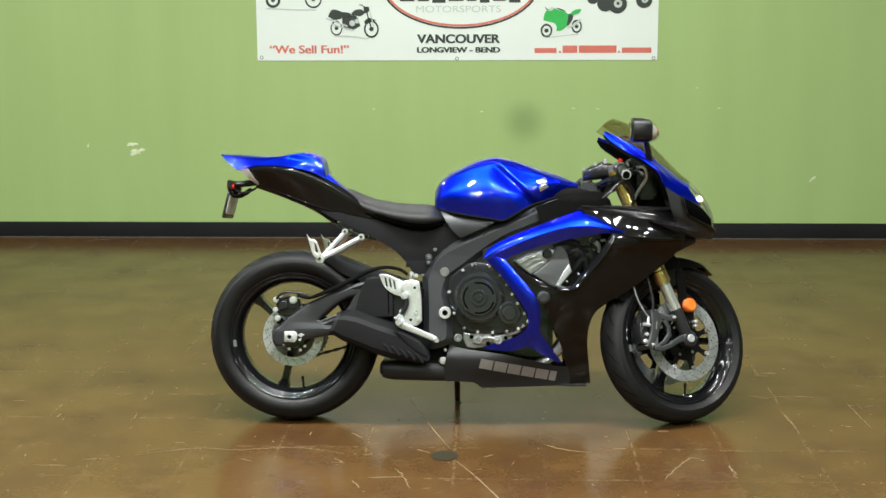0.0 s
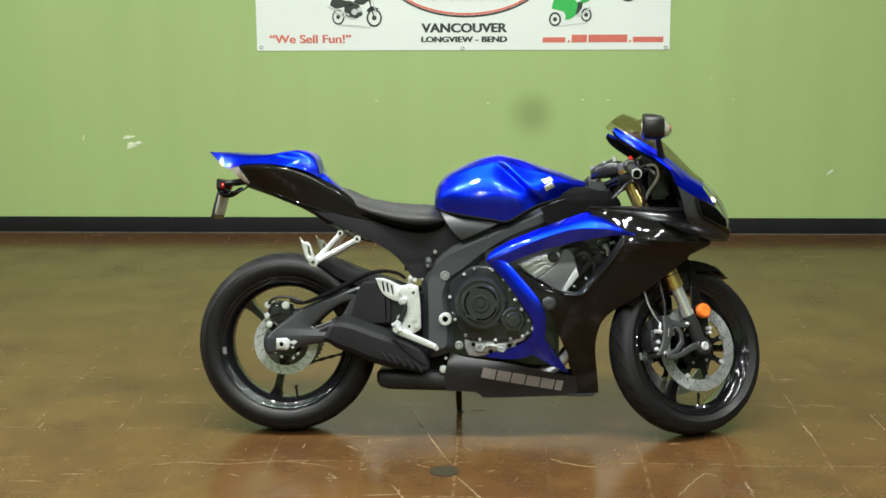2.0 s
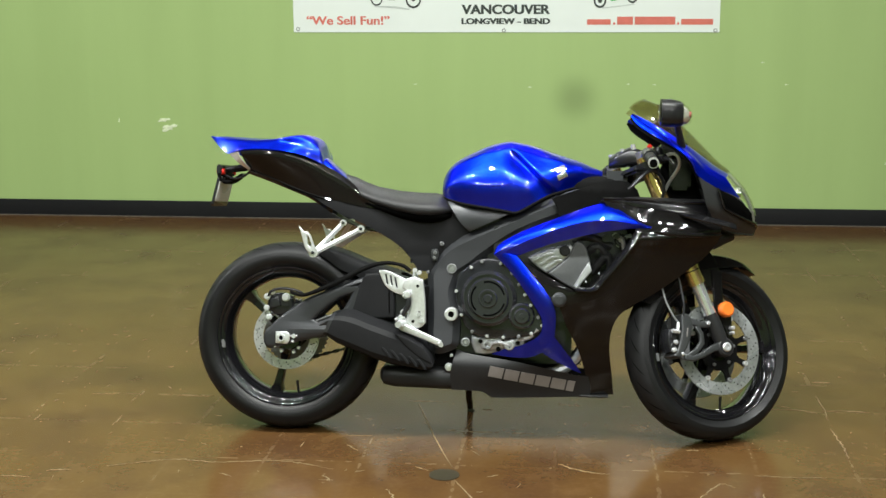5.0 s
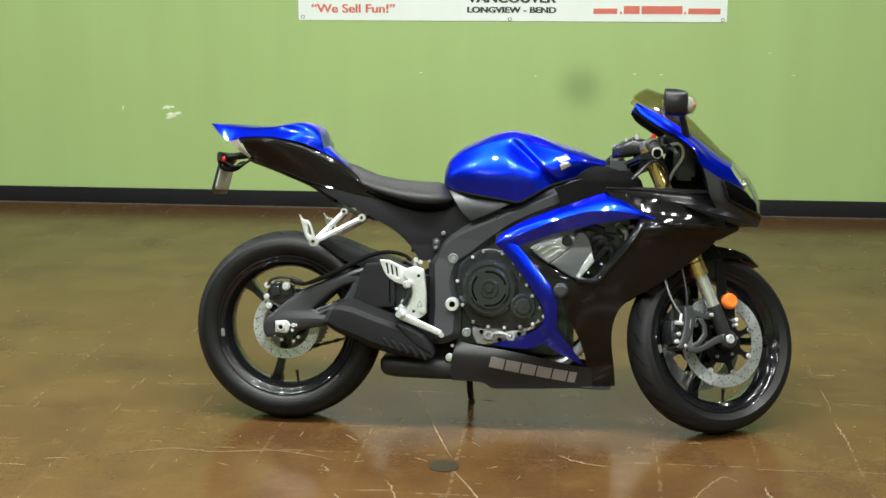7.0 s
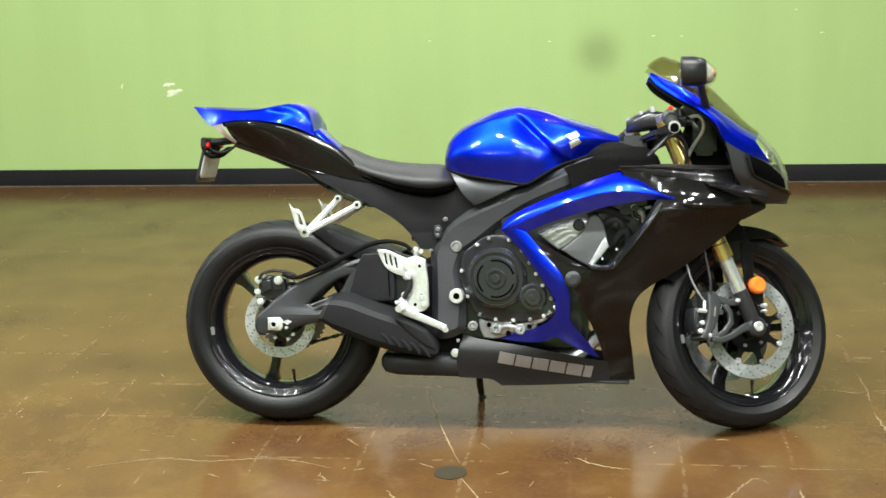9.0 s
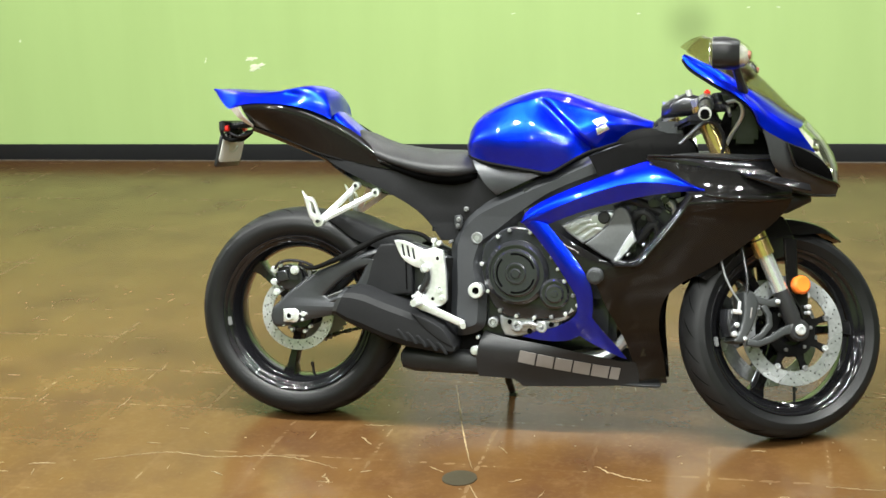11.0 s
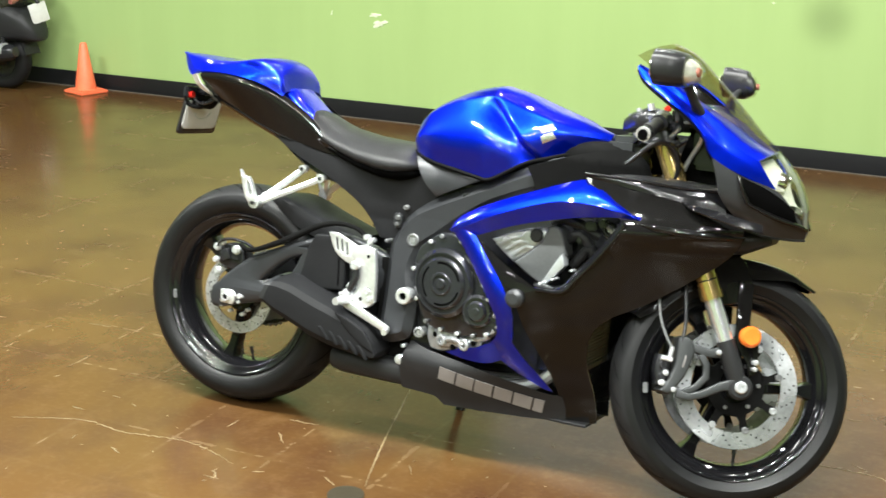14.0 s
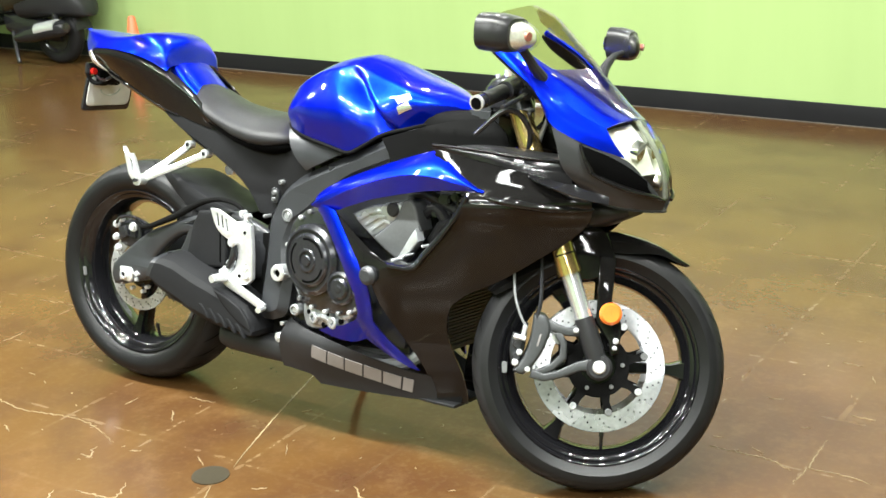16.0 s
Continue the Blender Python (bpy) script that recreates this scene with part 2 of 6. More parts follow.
    rough = op("ADD", rng(mid, 0.3, 0.7, 0.16, 0.28), op("MULTIPLY", lines, 0.3))
    L(rough, b.inputs["Roughness"])
    b.inputs["Specular IOR Level"].default_value = 0.22
    b.inputs["Coat Weight"].default_value = 0.03
    b.inputs["Coat Roughness"].default_value = 0.10
    bp = N("ShaderNodeBump")
    bp.inputs["Strength"].default_value, bp.inputs["Distance"].default_value = 0.10, 0.004
    L(noise_tex(7, 3), bp.inputs["Height"])
    L(bp.outputs[0], b.inputs["Normal"])
    return m


M_WALL = wall_material((0.92, 3.75, 0.735))
M_FLOOR = floor_material()

from mathutils.bvhtree import BVHTree

# ---- mesh helpers ----


def part(name, bm, material, parent=None, label="", smooth=35, surface=None):
    """Links a bmesh as one mesh object, as a part of parent where one is given. surface: the y = f(x, z) whose slope shades a panel."""
    me = bpy.data.meshes.new(name)
    bmesh.ops.recalc_face_normals(bm, faces=bm.faces)
    bm.to_mesh(me)
    bm.free()
    me.materials.append(material)
    if smooth:
        me.shade_smooth()
        me.set_sharp_from_angle(angle=radians(smooth))
    if surface is not None:
        me.shade_smooth()
        nrm, e = [], 0.004
        for v in me.vertices:
            x, y, z = v.co
            sg = -1 if y < 0 else 1
            s = abs(surface(x, z))
            dx = (abs(surface(x + e, z)) - abs(surface(x - e, z))) / (2 * e)
            dz = (abs(surface(x, z + e)) - abs(surface(x, z - e))) / (2 * e)
            n = Vector((-dx, sg, -dz)).normalized()
            nrm.append(n if abs(y) > s - 0.0047 else -n)
        me.normals_split_custom_set_from_vertices(nrm)
    ob = new(name, me)
    if parent is not None:
        ob.parent = parent
    return tagged(ob, label)


def again(ob, m, parent=None):
    """One more object on the mesh of ob, at the pose m, as a part of the same or another parent."""
    o = new(ob.name.split(".")[0], ob.data)
    o.parent = parent if parent is not None else ob.parent
    o.matrix_local = m
    return o


def box(x0, x1, y0, y1, z0, z1, bevel=0.0):
    bm = bmesh.new()
    bmesh.ops.create_cube(bm, size=1)
    for v in bm.verts:
        v.co = Vector(((x0 + x1) / 2 + v.co.x * (x1 - x0), (y0 + y1) / 2 + v.co.y * (y1 - y0), (z0 + z1) / 2 + v.co.z * (z1 - z0)))
    if bevel:
        bmesh.ops.bevel(bm, geom=bm.edges[:], offset=bevel, segments=2, affect="EDGES")
    return bm


def join(*bms):
    """One bmesh out of several."""
    out = bmesh.new()
    for bm in bms:
        tmp = bpy.data.meshes.new("tmp")
        bm.to_mesh(tmp)
        out.from_mesh(tmp)
        bm.free()
        bpy.data.meshes.remove(tmp)
    return out


def crv(pts, n):
    """n points at even steps along a smooth curve through pts."""
    p = [Vector(q) if len(q) == 3 else Vector((q[0], q[1], 0)) for q in pts]
    if len(p) == 2:
        return [p[0].lerp(p[1], i / (n - 1)) for i in range(n)]
    p = [p[0] * 2 - p[1]] + p + [p[-1] * 2 - p[-2]]
    fine = []
    for i in range(1, len(p) - 2):
        a, b, c, d = p[i - 1:i + 3]
        for k in range(10):
            t = k / 10
            fine.append(0.5 * (2 * b + (c - a) * t + (2 * a - 5 * b + 4 * c - d) * t * t + (3 * b - a - 3 * c + d) * t ** 3))
    fine.append(p[-2])
    cum = [0.0]
    for a, b in zip(fine, fine[1:]):
        cum.append(cum[-1] + (b - a).length)
    out, j = [], 0
    for i in range(n):
        s = cum[-1] * i / (n - 1)
        while j < len(fine) - 2 and cum[j + 1] < s:
            j += 1
        w = (s - cum[j]) / max(1e-9, cum[j + 1] - cum[j])
        out.append(fine[j].lerp(fine[j + 1], min(1, max(0, w))))
    return out


def outline(*segs, step=0.012):
    """A closed flat outline of smooth stretches that meet in corners."""
    pts = []
    for s in segs:
        length = sum(math.dist(a, b) for a, b in zip(s, s[1:]))
        c = crv(s, max(2, int(length / step) + 1))
        for q in c:
            if not pts or (Vector((q.x, q.y)) - Vector(pts[-1])).length > 1e-4:
                pts.append((q.x, q.y))
    if (Vector(pts[0]) - Vector(pts[-1])).length < 1e-4:
        pts.pop()
    return pts


def plate(outlines, y0, y1, bevel=0.003, seg=2):
    """Outlines in x and z, the later ones holes, drawn out from y0 to y1 with rounded edges."""
    cu = bpy.data.curves.new("tmp", "CURVE")
    cu.dimensions, cu.fill_mode = "2D", "BOTH"
    cu.extrude, cu.bevel_depth, cu.bevel_resolution = max(1e-4, abs(y1 - y0) / 2 - bevel), bevel, seg
    cu.offset = -bevel
    for o in outlines:
        sp = cu.splines.new("POLY")
        sp.points.add(len(o) - 1)
        for p, q in zip(sp.points, o):
            p.co = (q[0], q[1], 0, 1)
        sp.use_cyclic_u = True
    ob = bpy.data.objects.new("tmp", cu)
    me = bpy.data.meshes.new_from_object(ob)
    bm = bmesh.new()
    bm.from_mesh(me)
    for v in bm.verts:
        v.co = Vector((v.co.x, (y0 + y1) / 2 + v.co.z, v.co.y))
    bpy.data.objects.remove(ob)
    bpy.data.curves.remove(cu)
    bpy.data.meshes.remove(me)
    bmesh.ops.remove_doubles(bm, verts=bm.verts, dist=1e-5)
    return bm


def panel(o, surface, thick=0.006, rim=0.005, step=0.02, roll=0.003):
    """A bodywork panel: a flat outline in x and z laid on the curved surface y = surface(x, z), with a rolled rim."""
    bm = bmesh.new()
    f = bm.faces.new([bm.verts.new((x, 0, z)) for x, z in o])
    edge = set(bm.verts)
    bmesh.ops.inset_region(bm, faces=[f], thickness=rim, use_even_offset=True)
    bmesh.ops.triangulate(bm, faces=[q for q in bm.faces if len(q.verts) > 4])
    xs, zs = [p[0] for p in o], [p[1] for p in o]
    for lo, hi, no in ((min(xs), max(xs), (1, 0, 0)), (min(zs), max(zs), (0, 0, 1))):
        k = lo + step
        while k < hi:
            bmesh.ops.bisect_plane(bm, geom=bm.verts[:] + bm.edges[:] + bm.faces[:], plane_co=Vector(no) * k, plane_no=no)
            k += step
    rimverts = {v for e in bm.edges if e.is_boundary for v in e.verts}
    for v in bm.verts:
        s = surface(v.co.x, v.co.z)
        v.co.y = s * (1 - roll / max(0.03, abs(s))) if v in rimverts else s
    front = bm.faces[:]
    ret = bmesh.ops.extrude_face_region(bm, geom=front, use_keep_orig=True)
    sgn = 1 if surface(o[0][0], o[0][1]) < 0 else -1
    for v in ret["geom"]:
        if isinstance(v, bmesh.types.BMVert):
            v.co.y += sgn * thick
    return bm


def strap(pts, w):
    """The outline of a strip of width 2w along a line in x, z."""
    left, right = [], []
    for i, (x, z) in enumerate(pts):
        a, b = pts[max(0, i - 1)], pts[min(len(pts) - 1, i + 1)]
        d = Vector((b[0] - a[0], b[1] - a[1])).normalized()
        k = w[i] if isinstance(w, (tuple, list)) else w
        left.append((x - d.y * k, z + d.x * k))
        right.append((x + d.y * k, z - d.x * k))
    return left + right[::-1]


def mirrored(bm):
    b = bm.copy()
    for v in b.verts:
        v.co.y = -v.co.y
    return b


def skin(curves, nu=24, nv=12, thick=0.004):
    """A sheet through lengthwise curves, given thickness towards the side away from its outer face."""
    rows = [crv(c, nu) for c in curves]
    grid = []
    for i in range(nu):
        grid.append(crv([r[i] for r in rows], nv) if len(rows) > 1 else [])
    bm = bmesh.new()
    vs = [[bm.verts.new(p) for p in col] for col in grid]
    for i in range(nu - 1):
        for j in range(nv - 1):
            try:
                bm.faces.new((vs[i][j], vs[i + 1][j], vs[i + 1][j + 1], vs[i][j + 1]))
            except ValueError:
                pass
    bmesh.ops.remove_doubles(bm, verts=bm.verts, dist=1e-5)
    bmesh.ops.recalc_face_normals(bm, faces=bm.faces)
    if thick:
        bmesh.ops.solidify(bm, geom=bm.faces[:], thickness=thick)
    return bm


def loft(rings, caps=True):
    """A body through closed rings of equally many points."""
    bm = bmesh.new()
    vs = [[bm.verts.new(p) for p in r] for r in rings]
    k = len(vs[0])
    for a, b in zip(vs, vs[1:]):
        for j in range(k):
            bm.faces.new((a[j], a[(j + 1) % k], b[(j + 1) % k], b[j]))
    if caps:
        bm.faces.new(vs[0])
        bm.faces.new(vs[-1][::-1])
    return bm


def oval(x, cy, cz, wy, hz, power=2.5, n=20):
    """A rounded ring across the x axis."""
    r = []
    for i in range(n):
        a = 2 * math.pi * i / n
        c, s = math.cos(a), math.sin(a)
        r.append((x, cy + wy * math.copysign(abs(c) ** (2 / power), c), cz + hz * math.copysign(abs(s) ** (2 / power), s)))
    return r


def tube(pts, r, n=10, smooth=0):
    """A round bar along pts; r is one radius or one for each point."""
    p = [Vector(q) for q in (crv(pts, smooth) if smooth else pts)]
    rad = [r] * len(p) if isinstance(r, (int, float)) else list(r)
    if len(rad) != len(p):
        rad = [float(np.interp(i / (len(p) - 1) * (len(rad) - 1), range(len(rad)), rad)) for i in range(len(p))]
    rings = []
    ref = None
    for i, q in enumerate(p):
        d = (p[min(i + 1, len(p) - 1)] - p[max(i - 1, 0)]).normalized()
        if ref is None:
            ref = d.orthogonal().normalized()
        ref = (ref - d * ref.dot(d)).normalized()
        e = d.cross(ref)
        rings.append([q + rad[i] * (ref * math.cos(2 * math.pi * k / n) + e * math.sin(2 * math.pi * k / n)) for k in range(n)])
    return loft(rings)


def revolve(profile, n=64, centre=(0, 0, 0)):
    """Turns closed (radius, y) points round an axle along y."""
    bm = bmesh.new()
    rings = []
    for i in range(n):
        a = 2 * math.pi * i / n
        rings.append([bm.verts.new((centre[0] + r * math.sin(a), centre[1] + y, centre[2] + r * math.cos(a))) for r, y in profile])
    k = len(profile)
    for i in range(n):
        a, b = rings[i], rings[(i + 1) % n]
        for j in range(k):
            bm.faces.new((a[j], a[(j + 1) % k], b[(j + 1) % k], b[j]))
    return bm


def knob(x, z, y0, y1, r, n=24, bevel=0.003, inner=0.0):
    """A turned disc or ring with its axle along y."""
    lo, hi = min(y0, y1), max(y0, y1)
    b = min(bevel, (hi - lo) * 0.4)
    prof = [(r - b, lo), (r, lo + b), (r, hi - b), (r - b, hi)]
    prof += [(inner, hi), (inner, lo)] if inner else [(0.0005, hi), (0.0005, lo)]
    return revolve(prof, n, (x, 0, z))


def text_bm(body, width, height, depth=0.001, bold=0.012):
    """Flat lettering in the x-z plane that faces -y, fitted to a width and height, its lower left corner at the origin."""
    cu = bpy.data.curves.new("tmp", "FONT")
    cu.body, cu.extrude = body, depth / 2
    cu.offset = bold
    ob = bpy.data.objects.new("tmp", cu)
    me = bpy.data.meshes.new_from_object(ob)
    bm = bmesh.new()
    bm.from_mesh(me)
    xs = [v.co.x for v in bm.verts]
    ys = [v.co.y for v in bm.verts]
    for v in bm.verts:
        v.co = Vector(((v.co.x - min(xs)) / (max(xs) - min(xs)) * width, v.co.z, (v.co.y - min(ys)) / (max(ys) - min(ys)) * height))
    bpy.data.objects.remove(ob)
    bpy.data.curves.remove(cu)
    bpy.data.meshes.remove(me)
    return bm


def letters(bm):
    """Takes lettering apart into its single letters: pieces that stand above one another stay together."""
    seen, groups = set(), []
    for v in bm.verts:
        if v in seen:
            continue
        stack, isle = [v], []
        seen.add(v)
        while stack:
            q = stack.pop()
            isle.append(q)
            for e in q.link_edges:
                o = e.other_vert(q)
                if o not in seen:
                    seen.add(o)
                    stack.append(o)
        groups.append([min(q.co.x for q in isle), max(q.co.x for q in isle), set(isle)])
    groups.sort(key=lambda g: g[0])
    merged = []
    for g in groups:
        if merged and g[0] < merged[-1][1] - 0.5 * (g[1] - g[0]):
            merged[-1][1] = max(merged[-1][1], g[1])
            merged[-1][2] |= g[2]
        else:
            merged.append(g)
    out = []
    for lo, hi, verts in merged:
        b = bmesh.new()
        twin = {v: b.verts.new(v.co) for v in verts}
        for f in bm.faces:
            if f.verts[0] in verts:
                b.faces.new([twin[v] for v in f.verts])
        out.append(b)
    bm.free()
    return out
# ---- the showroom ----
X0, X1, Y0, Y1, H = -8.0, 9.0, -8.0, 3.75, 3.5
tagged(part("floor", box(X0, X1, Y0, Y1, -0.2, 0), M_FLOOR, smooth=0), "brown stained concrete floor with worn sealer and cracks", "floor", kind="structure")
WALL_LABEL = "plain green painted showroom wall with pale chips"
for nm, dims in (("wall_north", (X0 - 0.2, X1 + 0.2, Y1, Y1 + 0.2)), ("wall_south", (X0 - 0.2, X1 + 0.2, Y0 - 0.2, Y0)),
                 ("wall_west", (X0 - 0.2, X0, Y0, Y1)), ("wall_east", (X1, X1 + 0.2, Y0, Y1))):
    tagged(part(nm, box(*dims, -0.2, H), M_WALL, smooth=0), WALL_LABEL, "wall", kind="structure")
tagged(part("ceiling", box(X0 - 0.2, X1 + 0.2, Y0 - 0.2, Y1 + 0.2, H, H + 0.2), M_CEIL, smooth=0), "dark painted showroom ceiling over the floor", "ceiling", kind="structure")
tagged(part("baseboard", plate([[(X0, 0.0), (X1, 0.0), (X1, 0.10), (X0, 0.10)]], Y1 - 0.012, Y1 - 0.001, 0.003), M_BASE), "black vinyl baseboard along the green wall", "baseboard", kind="structure")
part("caulk_line", box(X0, X1, Y1 - 0.019, Y1 - 0.011, 0.0, 0.005, 0.001), M_CAULK, bpy.data.objects["baseboard"], "thin dusty caulk line")


def chip(x, z, w, h, tilt):
    """A pale patch where the wall paint has come off."""
    n = 17
    o = []
    for i in range(n):
        a = 2 * math.pi * i / n
        k = random.uniform(0.25, 1.1)
        px, pz = w / 2 * k * math.cos(a), h / 2 * k * math.sin(a)
        o.append((x + px * math.cos(tilt) - pz * math.sin(tilt), z + px * math.sin(tilt) + pz * math.cos(tilt)))
    return plate([o], Y1 - 0.0025, Y1 + 0.001, 0.0003, 1)


M_CHIP = mat("bare_plaster", (0.62, 0.69, 0.48), 0.6, scale=90, var=0.25)
wall_north = bpy.data.objects["wall_north"]
for cx, cz, w, h, a in ((-1.552, 0.594, 0.085, 0.032, 0.1), (-1.528, 0.546, 0.120, 0.04, 0.25), (1.98, 0.945, 0.026, 0.010, 0), (1.223, 0.82, 0.028, 0.008, 0.1),
                        (1.374, 0.817, 0.028, 0.008, -0.1), (2.715, 0.38, 0.055, 0.018, 0.6), (2.119, 0.82, 0.034, 0.008, 0.1), (-0.02, 0.815, 0.04, 0.007, 0.1),
                        (-1.83, 0.59, 0.04, 0.012, 1.3), (0.652, 0.80, 0.03, 0.01, 0.0), (-3.0, 0.72, 0.02, 0.02, 0.0)):
    part("paint_chip", chip(cx, cz, w, h, a), M_CHIP, wall_north, "pale chip in the paint")

# the metal lid in the floor, and the crack through it
def blot(x, y, rx, ry, z1):
    bm = bmesh.new()
    vs = [bm.verts.new((x + rx * math.cos(a), y + ry * math.sin(a), z1)) for a in [2 * math.pi * i / 28 for i in range(28)]]
    bm.faces.new(vs)
    ret = bmesh.ops.extrude_face_region(bm, geom=bm.faces[:])
    for v in ret["geom"]:
        if isinstance(v, bmesh.types.BMVert):
            v.co.z = -0.01
    return bm


floor_ob = bpy.data.objects["floor"]
M_LID = mat("dark_floor_plug", (0.034, 0.028, 0.017), 0.55, scale=60, bump=0.2, spec=0.25)
M_CRACK = mat("pale_crack_filler", (0.215, 0.160, 0.085), 0.6, scale=25, var=0.6)
part("floor_plug", blot(0.556, -0.328, 0.046, 0.046, 0.0025), M_LID, floor_ob, "dark round plug set in the concrete")


def streak(pts, w, jag=0.25):
    """A thin pale line on the floor that breaks to and fro by jag times its width, and thins out towards its ends."""
    length = sum(math.dist(a, b) for a, b in zip(pts, pts[1:]))
    c = crv([(x, y, 0.0) for x, y in pts], max(5, int(length / max(.006, w * 1.2))))
    bm = bmesh.new()
    prev = None
    for i, q in enumerate(c):
        d = (c[min(i + 1, len(c) - 1)] - c[max(i - 1, 0)]).normalized()
        taper = min(1, .25 + 3 * min(i, len(c) - 1 - i) / len(c))
        n = Vector((-d.y, d.x, 0))
        k = n * w * .5 * random.uniform(.35, 1.0) * taper
        off = n * random.gauss(0, w * jag) + Vector((0, 0, .0012))
        a, b = bm.verts.new(q + k + off), bm.verts.new(q - k + off)
        if prev:
            bm.faces.new((prev[0], a, b, prev[1]))
        prev = (a, b)
    ret = bmesh.ops.extrude_face_region(bm, geom=bm.faces[:])
    for v in ret["geom"]:
        if isinstance(v, bmesh.types.BMVert):
            v.co.z = -0.003
    return bm


CRACKS = (
    (((.40, .33), (.445, .17), (.493, -.004), (.551, -.193), (.578, -.270)), .0055, .08), (((.590, -.365), (.605, -.395), (.653, -.500), (.734, -.705), (.80, -.90)), .0065, .08),
    (((-.484, -.344), (-.321, -.275), (-.244, -.273), (-.15, -.283), (.003, -.256), (.097, -.266), (.213, -.311)), .0038, .6), (((.318, -.539), (.374, -.533), (.426, -.519), (.40, -.453)), .0055, .4), (((.426, -.519), (.448, -.586), (.455, -.63)), .0050, .4),
    (((.22, -.097), (.265, -.145)), .0055, .3), (((.075, -.129), (.08, -.079)), .0035, .3), (((.203, -.012), (.245, -.009), (.287, -.005)), .0040, .6), (((.30, -.63), (.269, -.561)), .0045, .4), (((.618, -.108), (.651, -.155)), .0030, .3),
    (((.221, -.405), (.19, -.349)), .0060, .5), (((.687, -.333), (.718, -.312)), .0045, .4), (((.462, -.266), (.504, -.298)), .0040, .3), (((-.123, -.373), (-.082, -.395)), .0050, .5),
    (((1.552, .376), (1.649, .375), (1.707, .372), (1.765, .344)), .0035, .5), (((1.792, .534), (1.796, .378), (1.79, .284)), .0035, .5), (((1.782, .19), (1.79, .06), (1.791, -.082)), .0050, .5), (((1.80, .371), (1.874, .378), (1.944, .367)), .0035, .5),
    (((1.807, .695), (1.869, .699)), .0035, .4), (((1.692, 1.019), (1.749, 1.015)), .0040, .4), (((1.489, -.391), (1.497, -.512)), .0060, .5), (((1.482, -.251), (1.588, -.256), (1.695, -.249)), .0030, .6), (((.895, -.208), (.973, -.261), (1.048, -.279)), .0050, .5),
    (((1.264, -.527), (1.367, -.335), (1.414, -.354)), .0040, .5), (((-.597, .12), (-.593, .074), (-.597, .02)), .0030, .6), (((-.605, .40), (-.603, .33)), .0030, .6), (((-.877, .11), (-.877, .05)), .0030, .6), (((-.804, -.446), (-.689, -.452)), .0035, .5), (((-.657, -.396), (-.583, -.381)), .0050, .4),
    (((-.783, .34), (-.70, .345)), .0025, .7), (((-.47, .350), (-.354, .346)), .0025, .7), (((2.05, .28), (2.055, .1), (2.06, -.02)), .0035, .5),
)
for pts, w, jag in CRACKS:
    part("crack", streak(pts, w, jag), M_CRACK, floor_ob, smooth=0)
scuffs = []
for k in range(430):
    sx, sy = random.uniform(-1.8, 3.0), random.uniform(-1.3, 1.4)
    ang, ln = random.choice((random.gauss(.1, .25), random.gauss(1.5, .3), random.uniform(0, 3.1))), random.choice((.006, .009, .014, .022, .035)) * random.uniform(.7, 1.3)
    mid_ = (sx + ln * .5 * math.cos(ang) + random.gauss(0, .002), sy + ln * .5 * math.sin(ang) + random.gauss(0, .002))
    scuffs.append(streak(((sx, sy), mid_, (sx + ln * math.cos(ang), sy + ln * math.sin(ang))), random.uniform(.0014, .0042), .3))
part("floor_scuffs", join(*scuffs), M_CRACK, floor_ob, "small pale scuffs", smooth=0)["kind"] = "stuff"
del floor_ob

# ---- the banner ----
YB = Y1 - 0.003
banner = part("banner", box(-0.738, 1.731, YB - 0.001, YB, 1.116, 2.34), M_WHITE, smooth=0)
tagged(banner, "white vinyl banner with dealer print on the wall", "banner")


def printed(name, bm, material, x, z, lift=0.0, label=""):
    bm.transform(Matrix.Translation((x, YB - 0.0022 - lift, z)))
    return part(name, bm, material, banner, label, smooth=0)


for body, w, h, ink, lx, lz, look_ in (("VANCOUVER", 0.51, 0.055, M_INK, 0.253, 1.220, "black letter"), ("LONGVIEW - BEND", 0.51, 0.034, M_INK, 0.253, 1.163, "black letter"), ("MOTORSPORTS", 0.52, 0.040, M_INKGREY, 0.250, 1.408, "pale grey letter"),
                                      ("\u201cWe Sell Fun!\u201d", 0.49, 0.050, M_INKRED, -0.660, 1.160, "red letter")):
    weight = .022 if ink is M_INK else .012 if ink is M_INKRED else 0.0
    line, heavier = text_bm(body, w, h, bold=weight), text_bm(body, w, h, bold=weight)
    heavier.transform(Matrix.Translation((.004 if ink is M_INK else .003, -.0003, 0)))
    if ink is M_INKGREY:
        heavier.clear()
    for bm in letters(join(line, heavier)):
        printed("letter", bm, ink, lx, lz, label=look_)
for x, w, h in ((0, 0.135, 0.030), (0.15, 0.012, 0.012), (0.172, 0.09, 0.045), (0.272, 0.23, 0.045), (0.512, 0.012, 0.012), (0.535, 0.18, 0.032)):
    printed("print_bar", box(x, x + w, -0.0005, 0.0005, 0, h), M_INKRED, 0.978, 1.160, label="red printed bar")


def ring_print(a, b, w, cz, n=72):
    """A flat oval band."""
    bm = bmesh.new()
    vs = []
    for i in range(n):
        t = 2 * math.pi * i / n
        vs.append([bm.verts.new(((a + k) * math.cos(t), 0, cz + (b + k) * math.sin(t))) for k in (0, w)])
    for i in range(n):
        p, q = vs[i], vs[(i + 1) % n]
        bm.faces.new((p[0], q[0], q[1], p[1]))
    ret = bmesh.ops.extrude_face_region(bm, geom=bm.faces[:])
    for v in ret["geom"]:
        if isinstance(v, bmesh.types.BMVert):
            v.co.y = 0.001
    return bm


